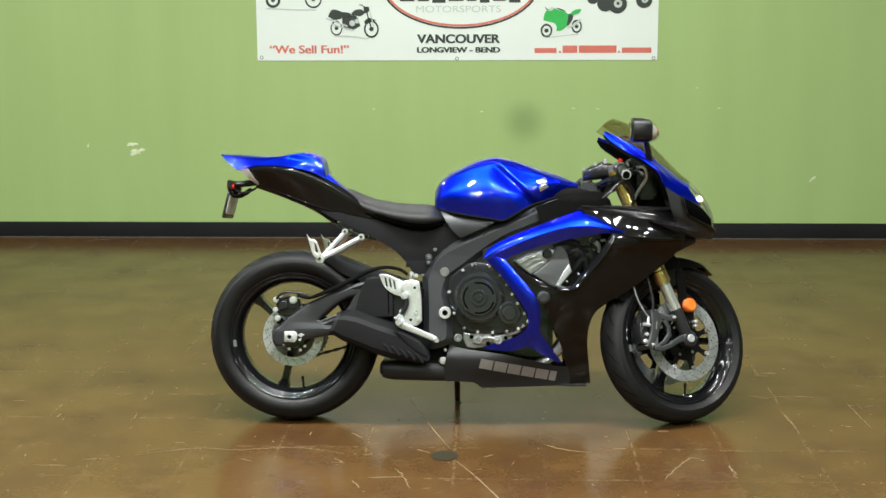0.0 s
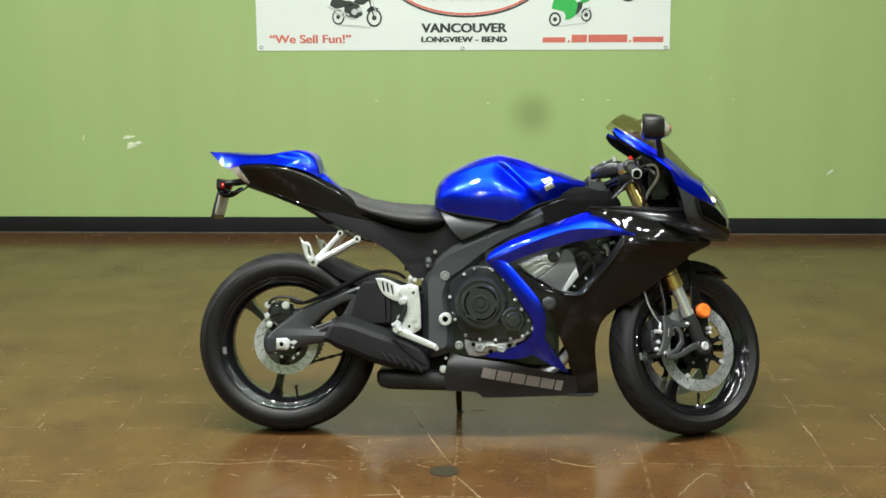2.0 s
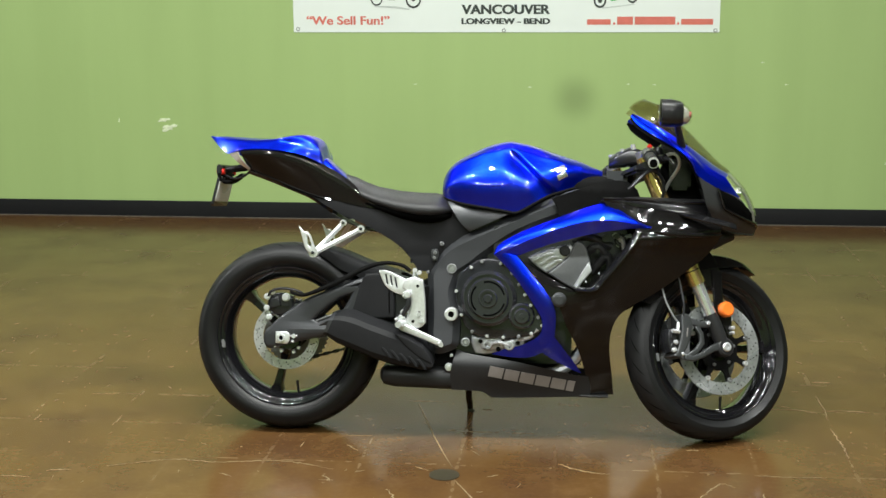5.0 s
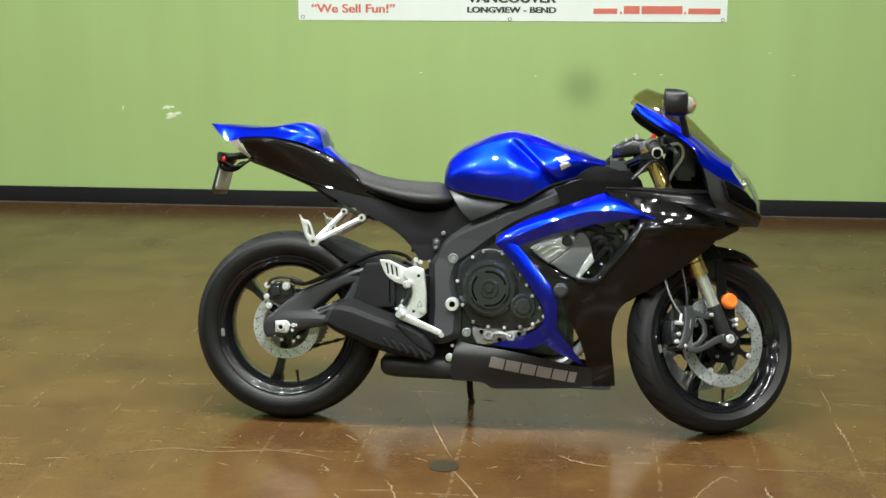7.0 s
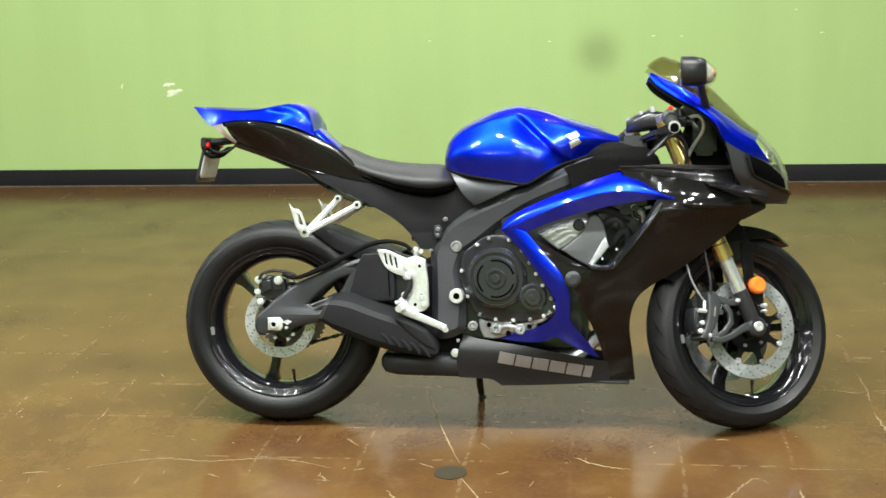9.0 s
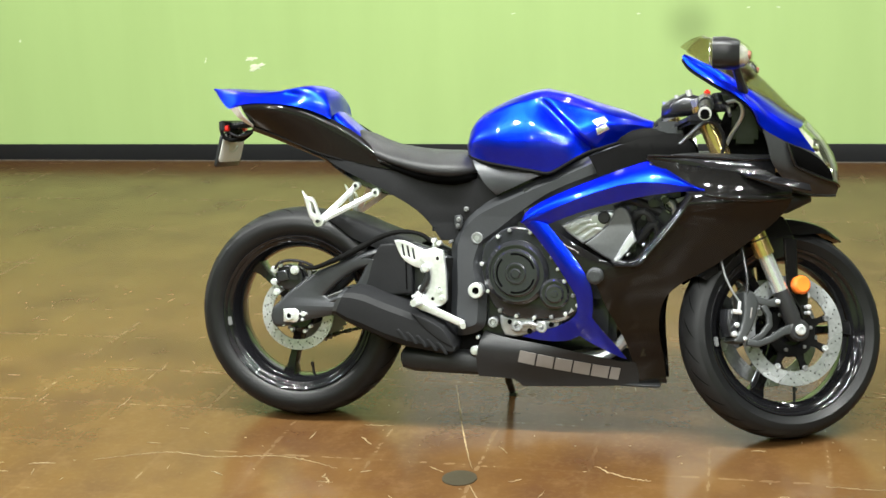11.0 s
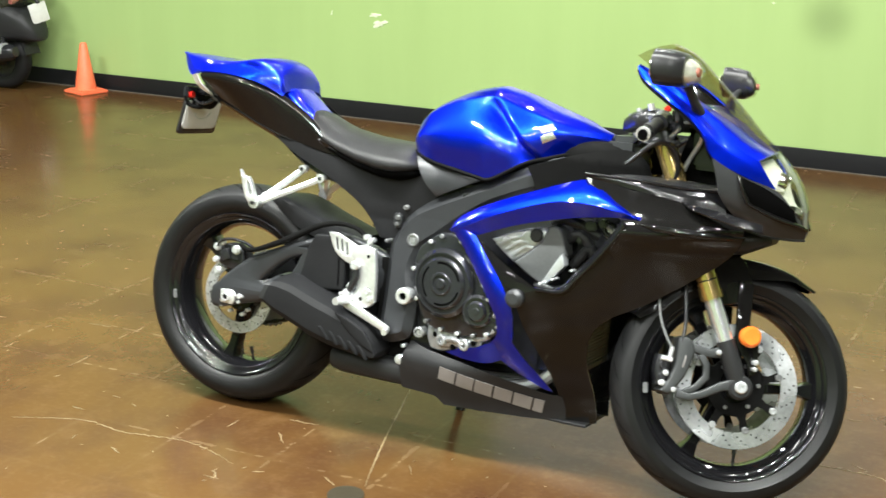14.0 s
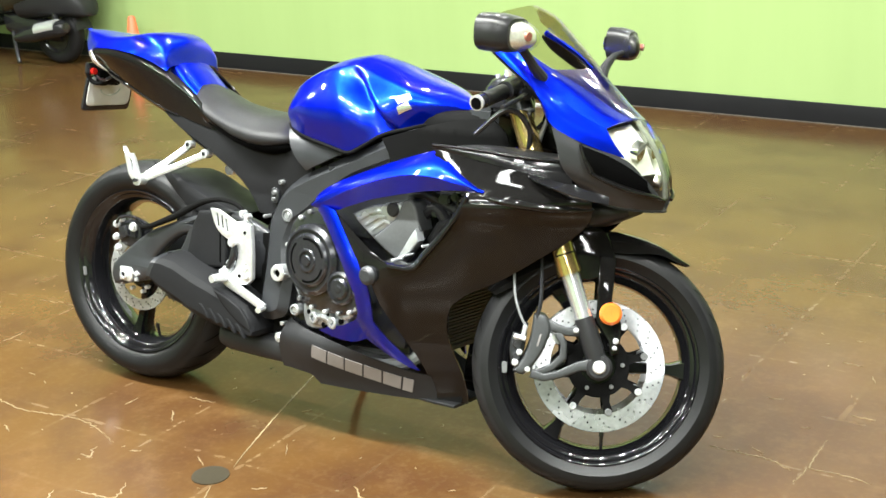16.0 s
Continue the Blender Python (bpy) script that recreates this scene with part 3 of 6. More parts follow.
printed("oval_band", ring_print(0.475, 0.265, 0.012, 1.585), M_INK, 0.522, 0.0, label="black oval band")
printed("oval_band", ring_print(0.462, 0.250, 0.013, 1.585), M_INKRED, 0.522, 0.0, label="red oval band")
for x, w, z in ((0.0, 0.09, 0.01), (0.11, 0.07, 0.01), (0.20, 0.08, 0.0), (0.30, 0.09, 0.01), (0.41, 0.06, 0.01), (0.49, 0.06, 0.0), (0.57, 0.08, 0.01), (0.67, 0.07, 0.0)):
    printed("emblem_bar", box(x, x + w, -0.0005, 0.0005, z, z + 0.10), M_INK, 0.15, 1.466, label="black printed emblem bar")


def flat_disc(cx, cz, r, inner=0.0004, y=-0.0005, stretch=1.0):
    bm = revolve([(inner, y), (r, y), (r, y + 0.0006), (inner, y + 0.0006)], 28, (0, 0, 0))
    for v in bm.verts:
        v.co.x = cx + v.co.x * stretch
        v.co.z = cz + v.co.z
    return bm


def flat(*segs, lift=0.0):
    return plate([outline(*segs, step=.01)], -.0006 - lift, -lift, .0001, 1)


def line_print(pts, w, lift=0.0):
    """A printed stroke of even width along pts in x and z."""
    c = crv(pts, max(4, len(pts) * 5))
    left, right = [], []
    for k, q in enumerate(c):
        d = (c[min(k + 1, len(c) - 1)] - c[max(k - 1, 0)]).normalized()
        left.append((q.x - d.y * w / 2, q.y + d.x * w / 2))
        right.append((q.x + d.y * w / 2, q.y - d.x * w / 2))
    return plate([left + right[::-1]], -.0006 - lift, -lift, .0001, 1)


def cruiser_print():
    """A small print of a dark cruiser that faces right, on its own shadow."""
    dark = [flat_disc(.062, .058, .046, .036, stretch=.8), flat_disc(.062, .058, .012), flat_disc(.278, .052, .054, .042, stretch=.85), flat_disc(.278, .052, .014),
            flat([(.012, .128), (.03, .165), (.06, .170), (.10, .155)], [(.10, .155), (.145, .150), (.155, .130)], [(.155, .130), (.10, .118), (.05, .108), (.012, .128)]),
            flat([(.10, .118), (.15, .135), (.19, .125), (.21, .07)], [(.21, .07), (.16, .045), (.12, .05)], [(.12, .05), (.10, .08), (.10, .118)]),
            flat([(.150, .140), (.175, .165), (.215, .172), (.240, .150)], [(.240, .150), (.21, .130), (.150, .140)]),
            flat([(.232, .185), (.262, .188), (.268, .165)], [(.268, .165), (.25, .150), (.232, .155), (.232, .185)]),
            flat([(.235, .100), (.262, .120), (.31, .105)], [(.31, .105), (.27, .095), (.235, .085)], [(.235, .085), (.235, .100)]),
            line_print([(.205, .200), (.225, .195), (.245, .180)], .006), line_print([(.25, .160), (.262, .110), (.278, .055)], .008)]
    grey = [line_print([(.0, .118), (.06, .095), (.13, .070)], .010, .0010), line_print([(.03, .085), (.10, .062), (.17, .045)], .009, .0010), flat_disc(.160, .088, .018, y=-.0018), flat_disc(.190, .100, .014, y=-.0018), line_print([(.268, .160), (.282, .110), (.292, .058)], .005, .0010),
            flat([(.05, .008), (.16, .000), (.25, -.010)], [(.25, -.010), (.26, -.006)], [(.26, -.006), (.17, .010), (.05, .014)], [(.05, .014), (.05, .008)])]
    return (dark, M_INK), (grey, M_INKGREY)


def sport_print():
    """A small print of a green sport bike that faces left."""
    dark = [flat_disc(.038, .042, .042, .030, stretch=.86), flat_disc(.038, .042, .013), flat_disc(.222, .067, .040, .029, stretch=.8), flat_disc(.222, .067, .012),
            flat([(.150, .140), (.18, .142), (.20, .135), (.195, .105)], [(.195, .105), (.175, .075), (.160, .07)], [(.160, .07), (.152, .105), (.150, .140)]), line_print([(.10, .176), (.125, .170), (.150, .158)], .007), line_print([(.028, .182), (.040, .170), (.050, .160)], .005)]
    body = [flat([(.018, .105), (.024, .140), (.045, .170), (.080, .182)], [(.080, .182), (.110, .165), (.145, .160), (.172, .138)], [(.172, .138), (.165, .095), (.158, .062)], [(.158, .062), (.125, .042), (.098, .040)], [(.098, .040), (.100, .066), (.084, .088), (.052, .096), (.018, .105)], lift=.0008),
            flat([(.180, .142), (.21, .168), (.248, .172)], [(.248, .172), (.240, .150), (.205, .135)], [(.205, .135), (.180, .142)], lift=.0008)]
    grey = [line_print([(.165, .060), (.21, .078), (.245, .110)], .013, .0016), flat([(.048, .160), (.062, .182), (.088, .180)], [(.088, .180), (.075, .166), (.048, .160)], lift=.0016), line_print([(.05, .000), (.14, .010), (.235, .022)], .006)]
    return (dark, M_INK), (body, M_INKGREEN), (grey, M_INKGREY)


def road_print():
    """A small print of a dark road bike on its own shadow."""
    dark = [flat_disc(.033, .046, .046, .030), flat_disc(.033, .046, .012), flat_disc(.282, .050, .052, .042), flat_disc(.282, .050, .012),
            flat([(.03, .150), (.12, .145), (.22, .155)], [(.22, .155), (.21, .075), (.11, .070)], [(.11, .070), (.07, .10), (.03, .150)]), line_print([(.24, .165), (.262, .110), (.282, .05)], .010)]
    return (dark, M_INK), ([line_print([(-.01, -.004), (.13, -.010), (.30, -.014)], .007)], M_INKGREY)


def quad_print():
    """The lower half of a small print of a quad bike."""
    dark = [flat_disc(.105, .048, .048), flat_disc(.180, .046, .058, y=-.0012), flat_disc(.342, .070, .050), flat_disc(.030, .080, .035), flat([(.04, .100), (.20, .105), (.37, .125)], [(.37, .125), (.36, .18), (.12, .19)], [(.12, .19), (.04, .100)], lift=.0010)]
    return (dark, M_INK), ([flat_disc(.184, .048, .025, .010, y=-.0020), flat_disc(.346, .072, .021, .008, y=-.0014)], M_INKGREY)


for made, px, pz, lab in ((cruiser_print(), -.305, 1.256, "print of a cruiser"), (sport_print(), 1.012, 1.254, "print of a green sport bike"), (road_print(), -.665, 1.438, "print of a road bike"), (quad_print(), 1.300, 1.410, "print of a quad bike")):
    for pieces, ink in made:
        for bm in pieces:
            printed("vehicle_print", bm, ink, px, pz, .0003, label=lab)
eyelet = part("eyelet", revolve([(0.006, 0), (0.012, 0), (0.012, 0.002), (0.006, 0.002)], 16, (-0.712, YB - 0.0035, 1.135)), M_STEEL, banner, "metal eyelet")
for dx in (1.212, 2.42):
    again(eyelet, pose(dx, 0, -0.008 if dx > 1 else 0))

# ---- the motorcycle ----
# Built upright: x forward, y to its left, z up, from the rear tyre's contact; then leaned on its stand.
bike = new("motorcycle")
bike.matrix_world = pose(0, 0.063, 0, -10.0)
tagged(bike, "blue and black sport motorcycle leaning on its side stand", "motorcycle")
P_AX = Vector((1.335, 0, 0.30))
D_AX = Vector((-math.sin(radians(23.8)), 0, math.cos(radians(23.8))))
M_STEER = Matrix.Translation(P_AX) @ Matrix.Rotation(radians(29.2), 4, D_AX) @ Matrix.Translation(-P_AX)
FX, FZ, FR = 1.370, 0.286, 0.289
RZ, RR = 0.308, 0.307


def steered(bm):
    bm.transform(M_STEER)
    return bm


def inset(bm, d, dx=0.0, dz=0.0):
    """Moves a part of the right side inwards by d metres, or by d(x, z), and along by dx and dz."""
    for v in bm.verts:
        v.co.y += d(v.co.x, v.co.z) if callable(d) else d
        v.co.x += dx
        v.co.z += dz
    return bm


# half-width of the bodywork over x and z
WX = (0.5, 0.7, 0.9, 1.05, 1.2, 1.35, 1.5)
WZ = (0.13, 0.20, 0.30, 0.45, 0.60, 0.70, 0.80, 0.95)
WT = ((.098, .115, .095, .055, .03, .03, .03), (.116, .147, .120, .070, .04, .03, .03), (.135, .172, .178, .130, .08, .04, .03), (.150, .192, .237, .200, .135, .08, .03),
      (.165, .190, .228, .228, .185, .110, .035), (.160, .178, .205, .222, .202, .145, .045), (.140, .150, .165, .182, .178, .155, .060), (.120, .120, .130, .135, .135, .120, .060))


def side(x, z):
    """The bodywork's right flank: y at x, z, with its kinks rounded off."""
    return .5 * flank_width(x, z) + .25 * flank_width(x, z - .030) + .25 * flank_width(x, z + .030)


def flank_width(x, z):
    def weights(t, v):
        v = min(max(v, t[0]), t[-1])
        i = max(k for k in range(len(t) - 1) if v >= t[k])
        f = (v - t[i]) / (t[i + 1] - t[i])
        w = (-0.5 * f + f * f - 0.5 * f ** 3, 1 - 2.5 * f * f + 1.5 * f ** 3, 0.5 * f + 2 * f * f - 1.5 * f ** 3, -0.5 * f * f + 0.5 * f ** 3)
        return [(min(max(i + k - 1, 0), len(t) - 1), w[k]) for k in range(4)]
    return -sum(WT[j][i] * a * c for j, a in weights(WZ, z) for i, c in weights(WX, x))


def both(name, bm, material, label="", surface=None):
    """A part on the right flank and its twin on the left."""
    b2 = mirrored(bm)
    one = part(name, bm, material, bike, label, surface=surface)
    part(name, b2, material, bike, label, surface=surface)
    return one


# wheels
def tyre_profile(R, w, r0):
    pts = []
    for i in range(17):
        a = math.pi * (i / 16 - 0.5)
        k = 1 - math.cos(a)
        pts.append((R - (R - r0) * 0.66 * k ** 1.15, w / 2 * math.sin(a)))
    pts += [(r0 + 0.012, w * 0.46), (r0, w * 0.41), (r0 - 0.004, w * 0.36), (r0 - 0.004, -w * 0.36), (r0, -w * 0.41), (r0 + 0.012, -w * 0.46)]
    return pts


def wheel(name, cx, cz, R, w, angles, turn):
    rw = w * 0.42
    bm = revolve([(0.2290, -rw), (0.2290, -rw + .006), (0.218, -rw + .012), (0.202, -rw * .55), (0.202, rw * .55), (0.218, rw - .012), (0.2290, rw - .006), (0.2290, rw),
                  (0.2265, rw + .0025), (0.2225, rw + .001), (0.217, rw - .006), (0.210, rw - .008), (0.203, rw - .016), (0.192, rw * .5), (0.188, 0), (0.192, -rw * .5), (0.203, -rw + .016), (0.210, -rw + .008), (0.217, -rw + .006), (0.2225, -rw - .001), (0.2265, -rw - .0025)], 112)
    hub = revolve([(0.012, -.06), (0.045, -.06), (0.05, -.05), (0.042, -.03), (0.042, .03), (0.05, .05), (0.045, .06), (0.012, .06)], 32)
    spokes = []
    for a in angles:
        rings = []
        for r, hw, hy in ((0.035, 0.022, 0.030), (0.07, 0.016, 0.026), (0.12, 0.0125, 0.022), (0.165, 0.014, 0.024), (0.195, 0.025, 0.032)):
            c = Vector((math.cos(radians(a)), 0, math.sin(radians(a))))
            s = Vector((-c.z, 0, c.x))
            rings.append([c * r + s * hw * u + Vector((0, hy * v, 0)) for u, v in ((1, .55), (.75, 1), (-.75, 1), (-1, .55), (-1, -.55), (-.75, -1), (.75, -1), (1, -.55))])
        spokes.append(loft(rings))
    m = Matrix.Translation((cx, 0, cz))
    if turn:
        m = M_STEER @ m
    bm.transform(m)
    rim = part(name, bm, M_RIM, bike, "gloss black three-spoke cast wheel rim")
    hub.transform(m)
    part("hub", hub, M_RIM, rim, "gloss black wheel hub")
    for s in spokes:
        s.transform(m)
        part("spoke", s, M_RIM, rim)
    t = revolve(tyre_profile(R, w, 0.2280), 128)
    t.transform(m)
    tyre = part("tyre", t, M_TYRE, rim, "black rubber road tyre")
    for sg in (-1, 1):
        ring = [(r + .0006 if r > 0.235 else r, sg * (y + .0009)) for r, y in tyre_profile(R, w, 0.2280)[14:19]]
        wall_bm = revolve(ring + [(r - .002, y - sg * .004) for r, y in reversed(ring)], 128)
        bmesh.ops.recalc_face_normals(wall_bm, faces=wall_bm.faces)
        wall_bm.transform(m)
        part("sidewall", wall_bm, M_WALLRUBBER, tyre, "darker smooth tyre side wall")
    v = join(tube([(0.03, -0.01, -0.19), (0.028, -0.018, -0.155)], 0.004, 8), tube([(0.028, -0.018, -0.163), (0.0275, -0.019, -0.150)], 0.0055, 8))
    v.transform(m)
    part("valve_stem", v, M_DARK, rim, "black tyre valve")
    for ang, sz in ((188, 0.013),):
        wgt = box(-0.006, 0.006, -rw + 0.002, -rw + 0.008, -sz, sz, 0.002)
        wgt.transform(m @ Matrix.Rotation(radians(-(ang)), 4, "Y") @ Matrix.Translation((0.2125, 0, 0)))
        part("wheel_weight", wgt, M_GREY, rim, "silver stick-on wheel weight")
    return rim, tyre, m


rear, rear_tyre, M_R = wheel("rear_wheel", 0, RZ, RR, 0.170, (257, 137, 17), False)
front, front_tyre, M_F = wheel("front_wheel", FX, FZ, FR, 0.120, (243, 3, 123), True)


def tread(R, w, r0, m, parent, count, ang):
    """Slanted black strips on the tyre's shoulder, painted for the shade in its rain grooves."""
    def surf(y):
        s = max(-1, min(1, y / (w / 2)))
        k = 1 - math.sqrt(1 - s * s)
        return R - (R - r0) * 0.66 * k ** 1.15
    bm = bmesh.new()
    for i in range(count):
        a0 = 2 * math.pi * i / count
        for sg in (-1, 1):
            prev = None
            for k in range(7):
                f = k / 6
                y = sg * w * (0.10 + 0.30 * f)
                a = a0 + ang * f + (0.5 if sg > 0 else 0) * 2 * math.pi / count
                hw = 0.010 * math.sin(math.pi * (0.1 + 0.85 * f))
                r = surf(y) + 0.0006
                vs = [bm.verts.new((r * math.sin(a + d), y, r * math.cos(a + d))) for d in (-hw, hw)]
                if prev:
                    bm.faces.new((prev[0], vs[0], vs[1], prev[1]))
                prev = vs
    bm.transform(m)
    part("tread_strips", bm, M_GROOVE, parent, "black strips laid on for shaded tread grooves", smooth=0)["kind"] = "stuff"


# Near-black that puts the shade of grooves and holes into the colour.
M_GROOVE = mat("groove_black", (0.0015, 0.0015, 0.0015), 0.9, spec=0.03)
tread(RR, 0.170, 0.2280, M_R, rear, 26, 0.22)
tread(FR, 0.120, 0.2280, M_F, front, 26, -0.20)


def disc(r0, r1, y, m, parent, holes, carrier):
    t = 0.005
    d = revolve([(r0, y - t / 2), (r1 - .001, y - t / 2), (r1, y), (r1 - .001, y + t / 2), (r0, y + t / 2)], 72)
    d.transform(m)
    ob = part("brake_disc", d, M_DISC, parent, "drilled steel brake disc")
    sgn = -1 if y < 0 else 1
    # Each hole is a near-black dot on the face, its shade painted on.
    hb = []
    for i in range(holes):
        a = 2 * math.pi * i / holes
        for k, f in enumerate((0.25, 0.5, 0.75)):
            r = r0 + (r1 - r0) * f
            aa = a + k * 0.07
            hb.append(revolve([(0.0004, sgn * (abs(y) + t / 2 + .0004)), (0.0024, sgn * (abs(y) + t / 2 + .0004)), (0.0024, sgn * abs(y)), (0.0004, sgn * abs(y))], 6, (r * math.cos(aa), 0, r * math.sin(aa))))
    hb = join(*hb)
    hb.transform(m)
    part("drill_dot", hb, M_GROOVE, parent, "near-black dots laid on for drilled holes", smooth=0)["kind"] = "stuff"
    if carrier:
        ring_c = revolve([(0.040, y + .002), (0.069, y + .002), (0.071, y + .004), (0.071, y + .010), (0.040, y + .010)], 48)
        ring_c.transform(m)
        part("disc_carrier", ring_c, M_INNER, parent, "black spidered disc carrier")
        for i in range(8):
            a = 2 * math.pi * (i + .42) / 8
            c, s = Vector((math.cos(a), 0, math.sin(a))), Vector((-math.sin(a), 0, math.cos(a)))
            arm_c = loft([[c * r + s * hw * u + Vector((0, y + yy, 0)) for u, yy in ((1, .002), (-1, .002), (-1, .009), (1, .009))] for r, hw in ((0.066, 0.0130), (0.084, 0.0075), (r0 - .002, 0.0105))])
            arm_c.transform(m)
            part("carrier_arm", arm_c, M_INNER, parent)
        for i in range(8):
            a = 2 * math.pi * (i + .42) / 8
            bx, bz = (r0 - .003) * math.cos(a), (r0 - .003) * math.sin(a)
            b = join(knob(bx, bz, y - .006, y + .006, 0.0082, 16, 0.001, 0.0046), knob(bx, bz, y - .0035, y + .006, 0.0050, 10, 0.001))
            b.transform(m)
            part("bobbin", b, M_STEEL if i % 2 else M_GREY, parent)
        for i in range(6):
            a = 2 * math.pi * (i + .15) / 6
            b = knob(0.055 * math.cos(a), 0.055 * math.sin(a), y - .004, y + .004, 0.0052, 8, 0.001)
            b.transform(m)
            part("carrier_bolt", b, M_GREY, parent, "grey disc carrier bolt")
    return ob


disc(0.078, 0.110, -0.062, M_R, rear, 20, False)
disc(0.109, 0.149, -0.068, M_F, front, 22, True)
disc(0.109, 0.149, 0.068, M_F, front, 22, True)

# rear sprocket, chain, hub carrier
sp = []
for i in range(168):
    r = (0.106, 0.1075, 0.1125, 0.1125)[i % 4]
    sp.append((r * math.cos(2 * math.pi * i / 168), RZ + r * math.sin(2 * math.pi * i / 168)))
part("sprocket", plate([sp], 0.088, 0.095, 0.001, 1), M_GREY, rear, "dark steel rear sprocket")
for z0, z1 in ((RZ + 0.101, 0.445), (RZ - 0.101, 0.345)):
    d = Vector((0.50, 0, z1 - z0))
    links = [plate([[(-.0085, -.006), (.0085, -.006), (.0085, .006), (-.0085, .006)]], 0.083, 0.100, 0.001, 1) for _ in range(30)]
    for i, l in enumerate(links):
        if i % 2:
            for v in l.verts:
                v.co.z *= 0.65
        l.transform(Matrix.Translation((0.0 + d.x * i / 29, 0, z0 + d.z * i / 29)) @ Matrix.Rotation(-math.atan2(d.z, d.x), 4, "Y"))
    part("chain_run", join(*links), M_DARK, bike, "dark drive chain")

# swingarm
arm = outline([(-.064, .328), (-.003, .383), (.07, .434), (.134, .461), (.219, .494), (.300, .518), (.36, .524)], [(.36, .524), (.42, .50), (.50, .46), (.51, .40), (.48, .36)], [(.48, .36), (.36, .345), (.197, .319), (.109, .308), (.035, .291), (-.029, .272)], [(-.029, .272), (-.058, .272), (-.070, .30), (-.064, .328)])
hole = outline([(.098, .368), (.138, .404), (.183, .436), (.223, .453)], [(.223, .453), (.207, .42), (.189, .393)], [(.189, .393), (.150, .380), (.112, .362)], [(.112, .362), (.104, .362), (.098, .368)])
both("swingarm", inset(plate([arm, hole], -.128, -.090, .012, 2), lambda x, z: .022 * min(1, max(0, (.24 - x) / .20)) + .050 * min(1, max(0, (x - .30) / .12))), M_FRAME, "satin black swingarm")
part("arm_edge", inset(tube([(.108, -.127, .365), (.150, -.128, .382), (.188, -.128, .394)], .0022, 8, 8), lambda x, z: .022 * min(1, max(0, (.24 - x) / .20))), M_GREY, bike, "thin grey line on the lower edge of the swingarm opening")
part("swingarm_brace", box(.25, .44, -.10, .10, .37, .47, .012), M_FRAME, bike, "satin black swingarm cross brace")
part("axle_block", plate([[(-.026, RZ - .019), (.012, RZ - .021), (.020, RZ - .01), (.020, RZ + .012), (.010, RZ + .020), (-.026, RZ + .018)]], -.115, -.104, .003), M_ALU, bike, "bright aluminium axle block")
part("axle_nut", knob(-.006, RZ - .001, -.124, -.108, .0135, 6, .001, .008), M_STEEL, bike, "steel rear axle nut")
part("adjuster_bolt", join(tube([(.018, -.108, RZ + .004), (.046, -.109, RZ + .006)], .004, 8), knob(.034, RZ + .005, -.115, -.102, .008, 6, .001), knob(.030, RZ - .012, -.112, -.102, .005, 8, .001)), M_STEEL, bike, "steel chain adjuster bolt")

# rear caliper over the disc, with its hose
cal_r = outline([(-.062, .400), (-.052, .440), (-.018, .452), (.022, .440)], [(.022, .440), (.026, .400), (.0, .378), (-.038, .380), (-.062, .400)])
rear_cal = part("rear_caliper", join(plate([cal_r], -.090, -.035, .008, 2), plate([[(-.050, .432), (-.020, .440), (-.012, .410), (-.045, .398)]], -.100, -.086, .005, 2), box(-.012, .018, -.097, -.086, .405, .432, .005)), M_DARK, bike, "black rear brake caliper")
for bx, bz, br in ((-.060, .402, .0075), (-.058, .438, .0085), (-.040, .452, .006), (.004, .437, .0105), (-.052, .372, .0085), (-.030, .280, .006)):
    part("caliper_bolt", join(knob(bx, bz, -.104, -.086, br, 6, .001), knob(bx, bz, -.098, -.090, br * 1.3, 12, .001)), M_STEEL, rear_cal, "bright caliper bolt")
part("caliper_pipe", tube([(-.055, -.100, .440), (-.040, -.104, .458), (-.010, -.100, .466), (.030, -.098, .462), (.060, -.100, .452)], .0045, 8, 18), M_DARK, rear_cal, "black caliper pipe")
for bx, bz in ((-.012, .262), (.028, .258), (.044, .272)):
    part("bolt", knob(bx, bz, -.086, -.070, .006, 6, .001), M_STEEL, bike)
part("brake_hose", tube([(.02, -.100, .455), (.05, -.112, .447), (.079, -.118, .450), (.130, -.121, .470), (.179, -.122, .492), (.252, -.122, .531), (.297, -.121, .549), (.343, -.120, .556), (.388, -.118, .548), (.414, -.116, .530)], [.005, .006, .008, .009, .009, .008, .007, .006, .006], 10, 48), M_INNER, bike, "thick black rubber rear brake hose")

# hugger over the rear tyre
rows = []
for y, drop in ((-.092, .058), (-.095, .026), (-.088, .006), (-.05, 0), (0, -.002), (.05, 0), (.088, .006), (.095, .026), (.092, .058)):
    rows.append([(x, y * k, z - drop * f) for x, z, k, f in ((.088, .600, .70, .25), (.130, .602, .92, .60), (.180, .590, 1, 1), (.235, .568, 1, 1), (.290, .548, 1, 1), (.340, .532, .95, .8), (.375, .520, .85, .5))])
part("hugger", skin(rows, 30, 24, .004), M_CAN, bike, "matte black rear tyre hugger")

# exhaust: chamber under the engine and the short silencer
CAN_TOP = ((.182, .392), (.204, .398), (.240, .394), (.300, .372), (.360, .350), (.420, .324), (.462, .302), (.488, .268), (.496, .242))
CAN_LOW = ((.152, .322), (.186, .300), (.236, .280), (.300, .254), (.360, .236), (.420, .226), (.455, .219), (.482, .220), (.492, .228))
rings = []
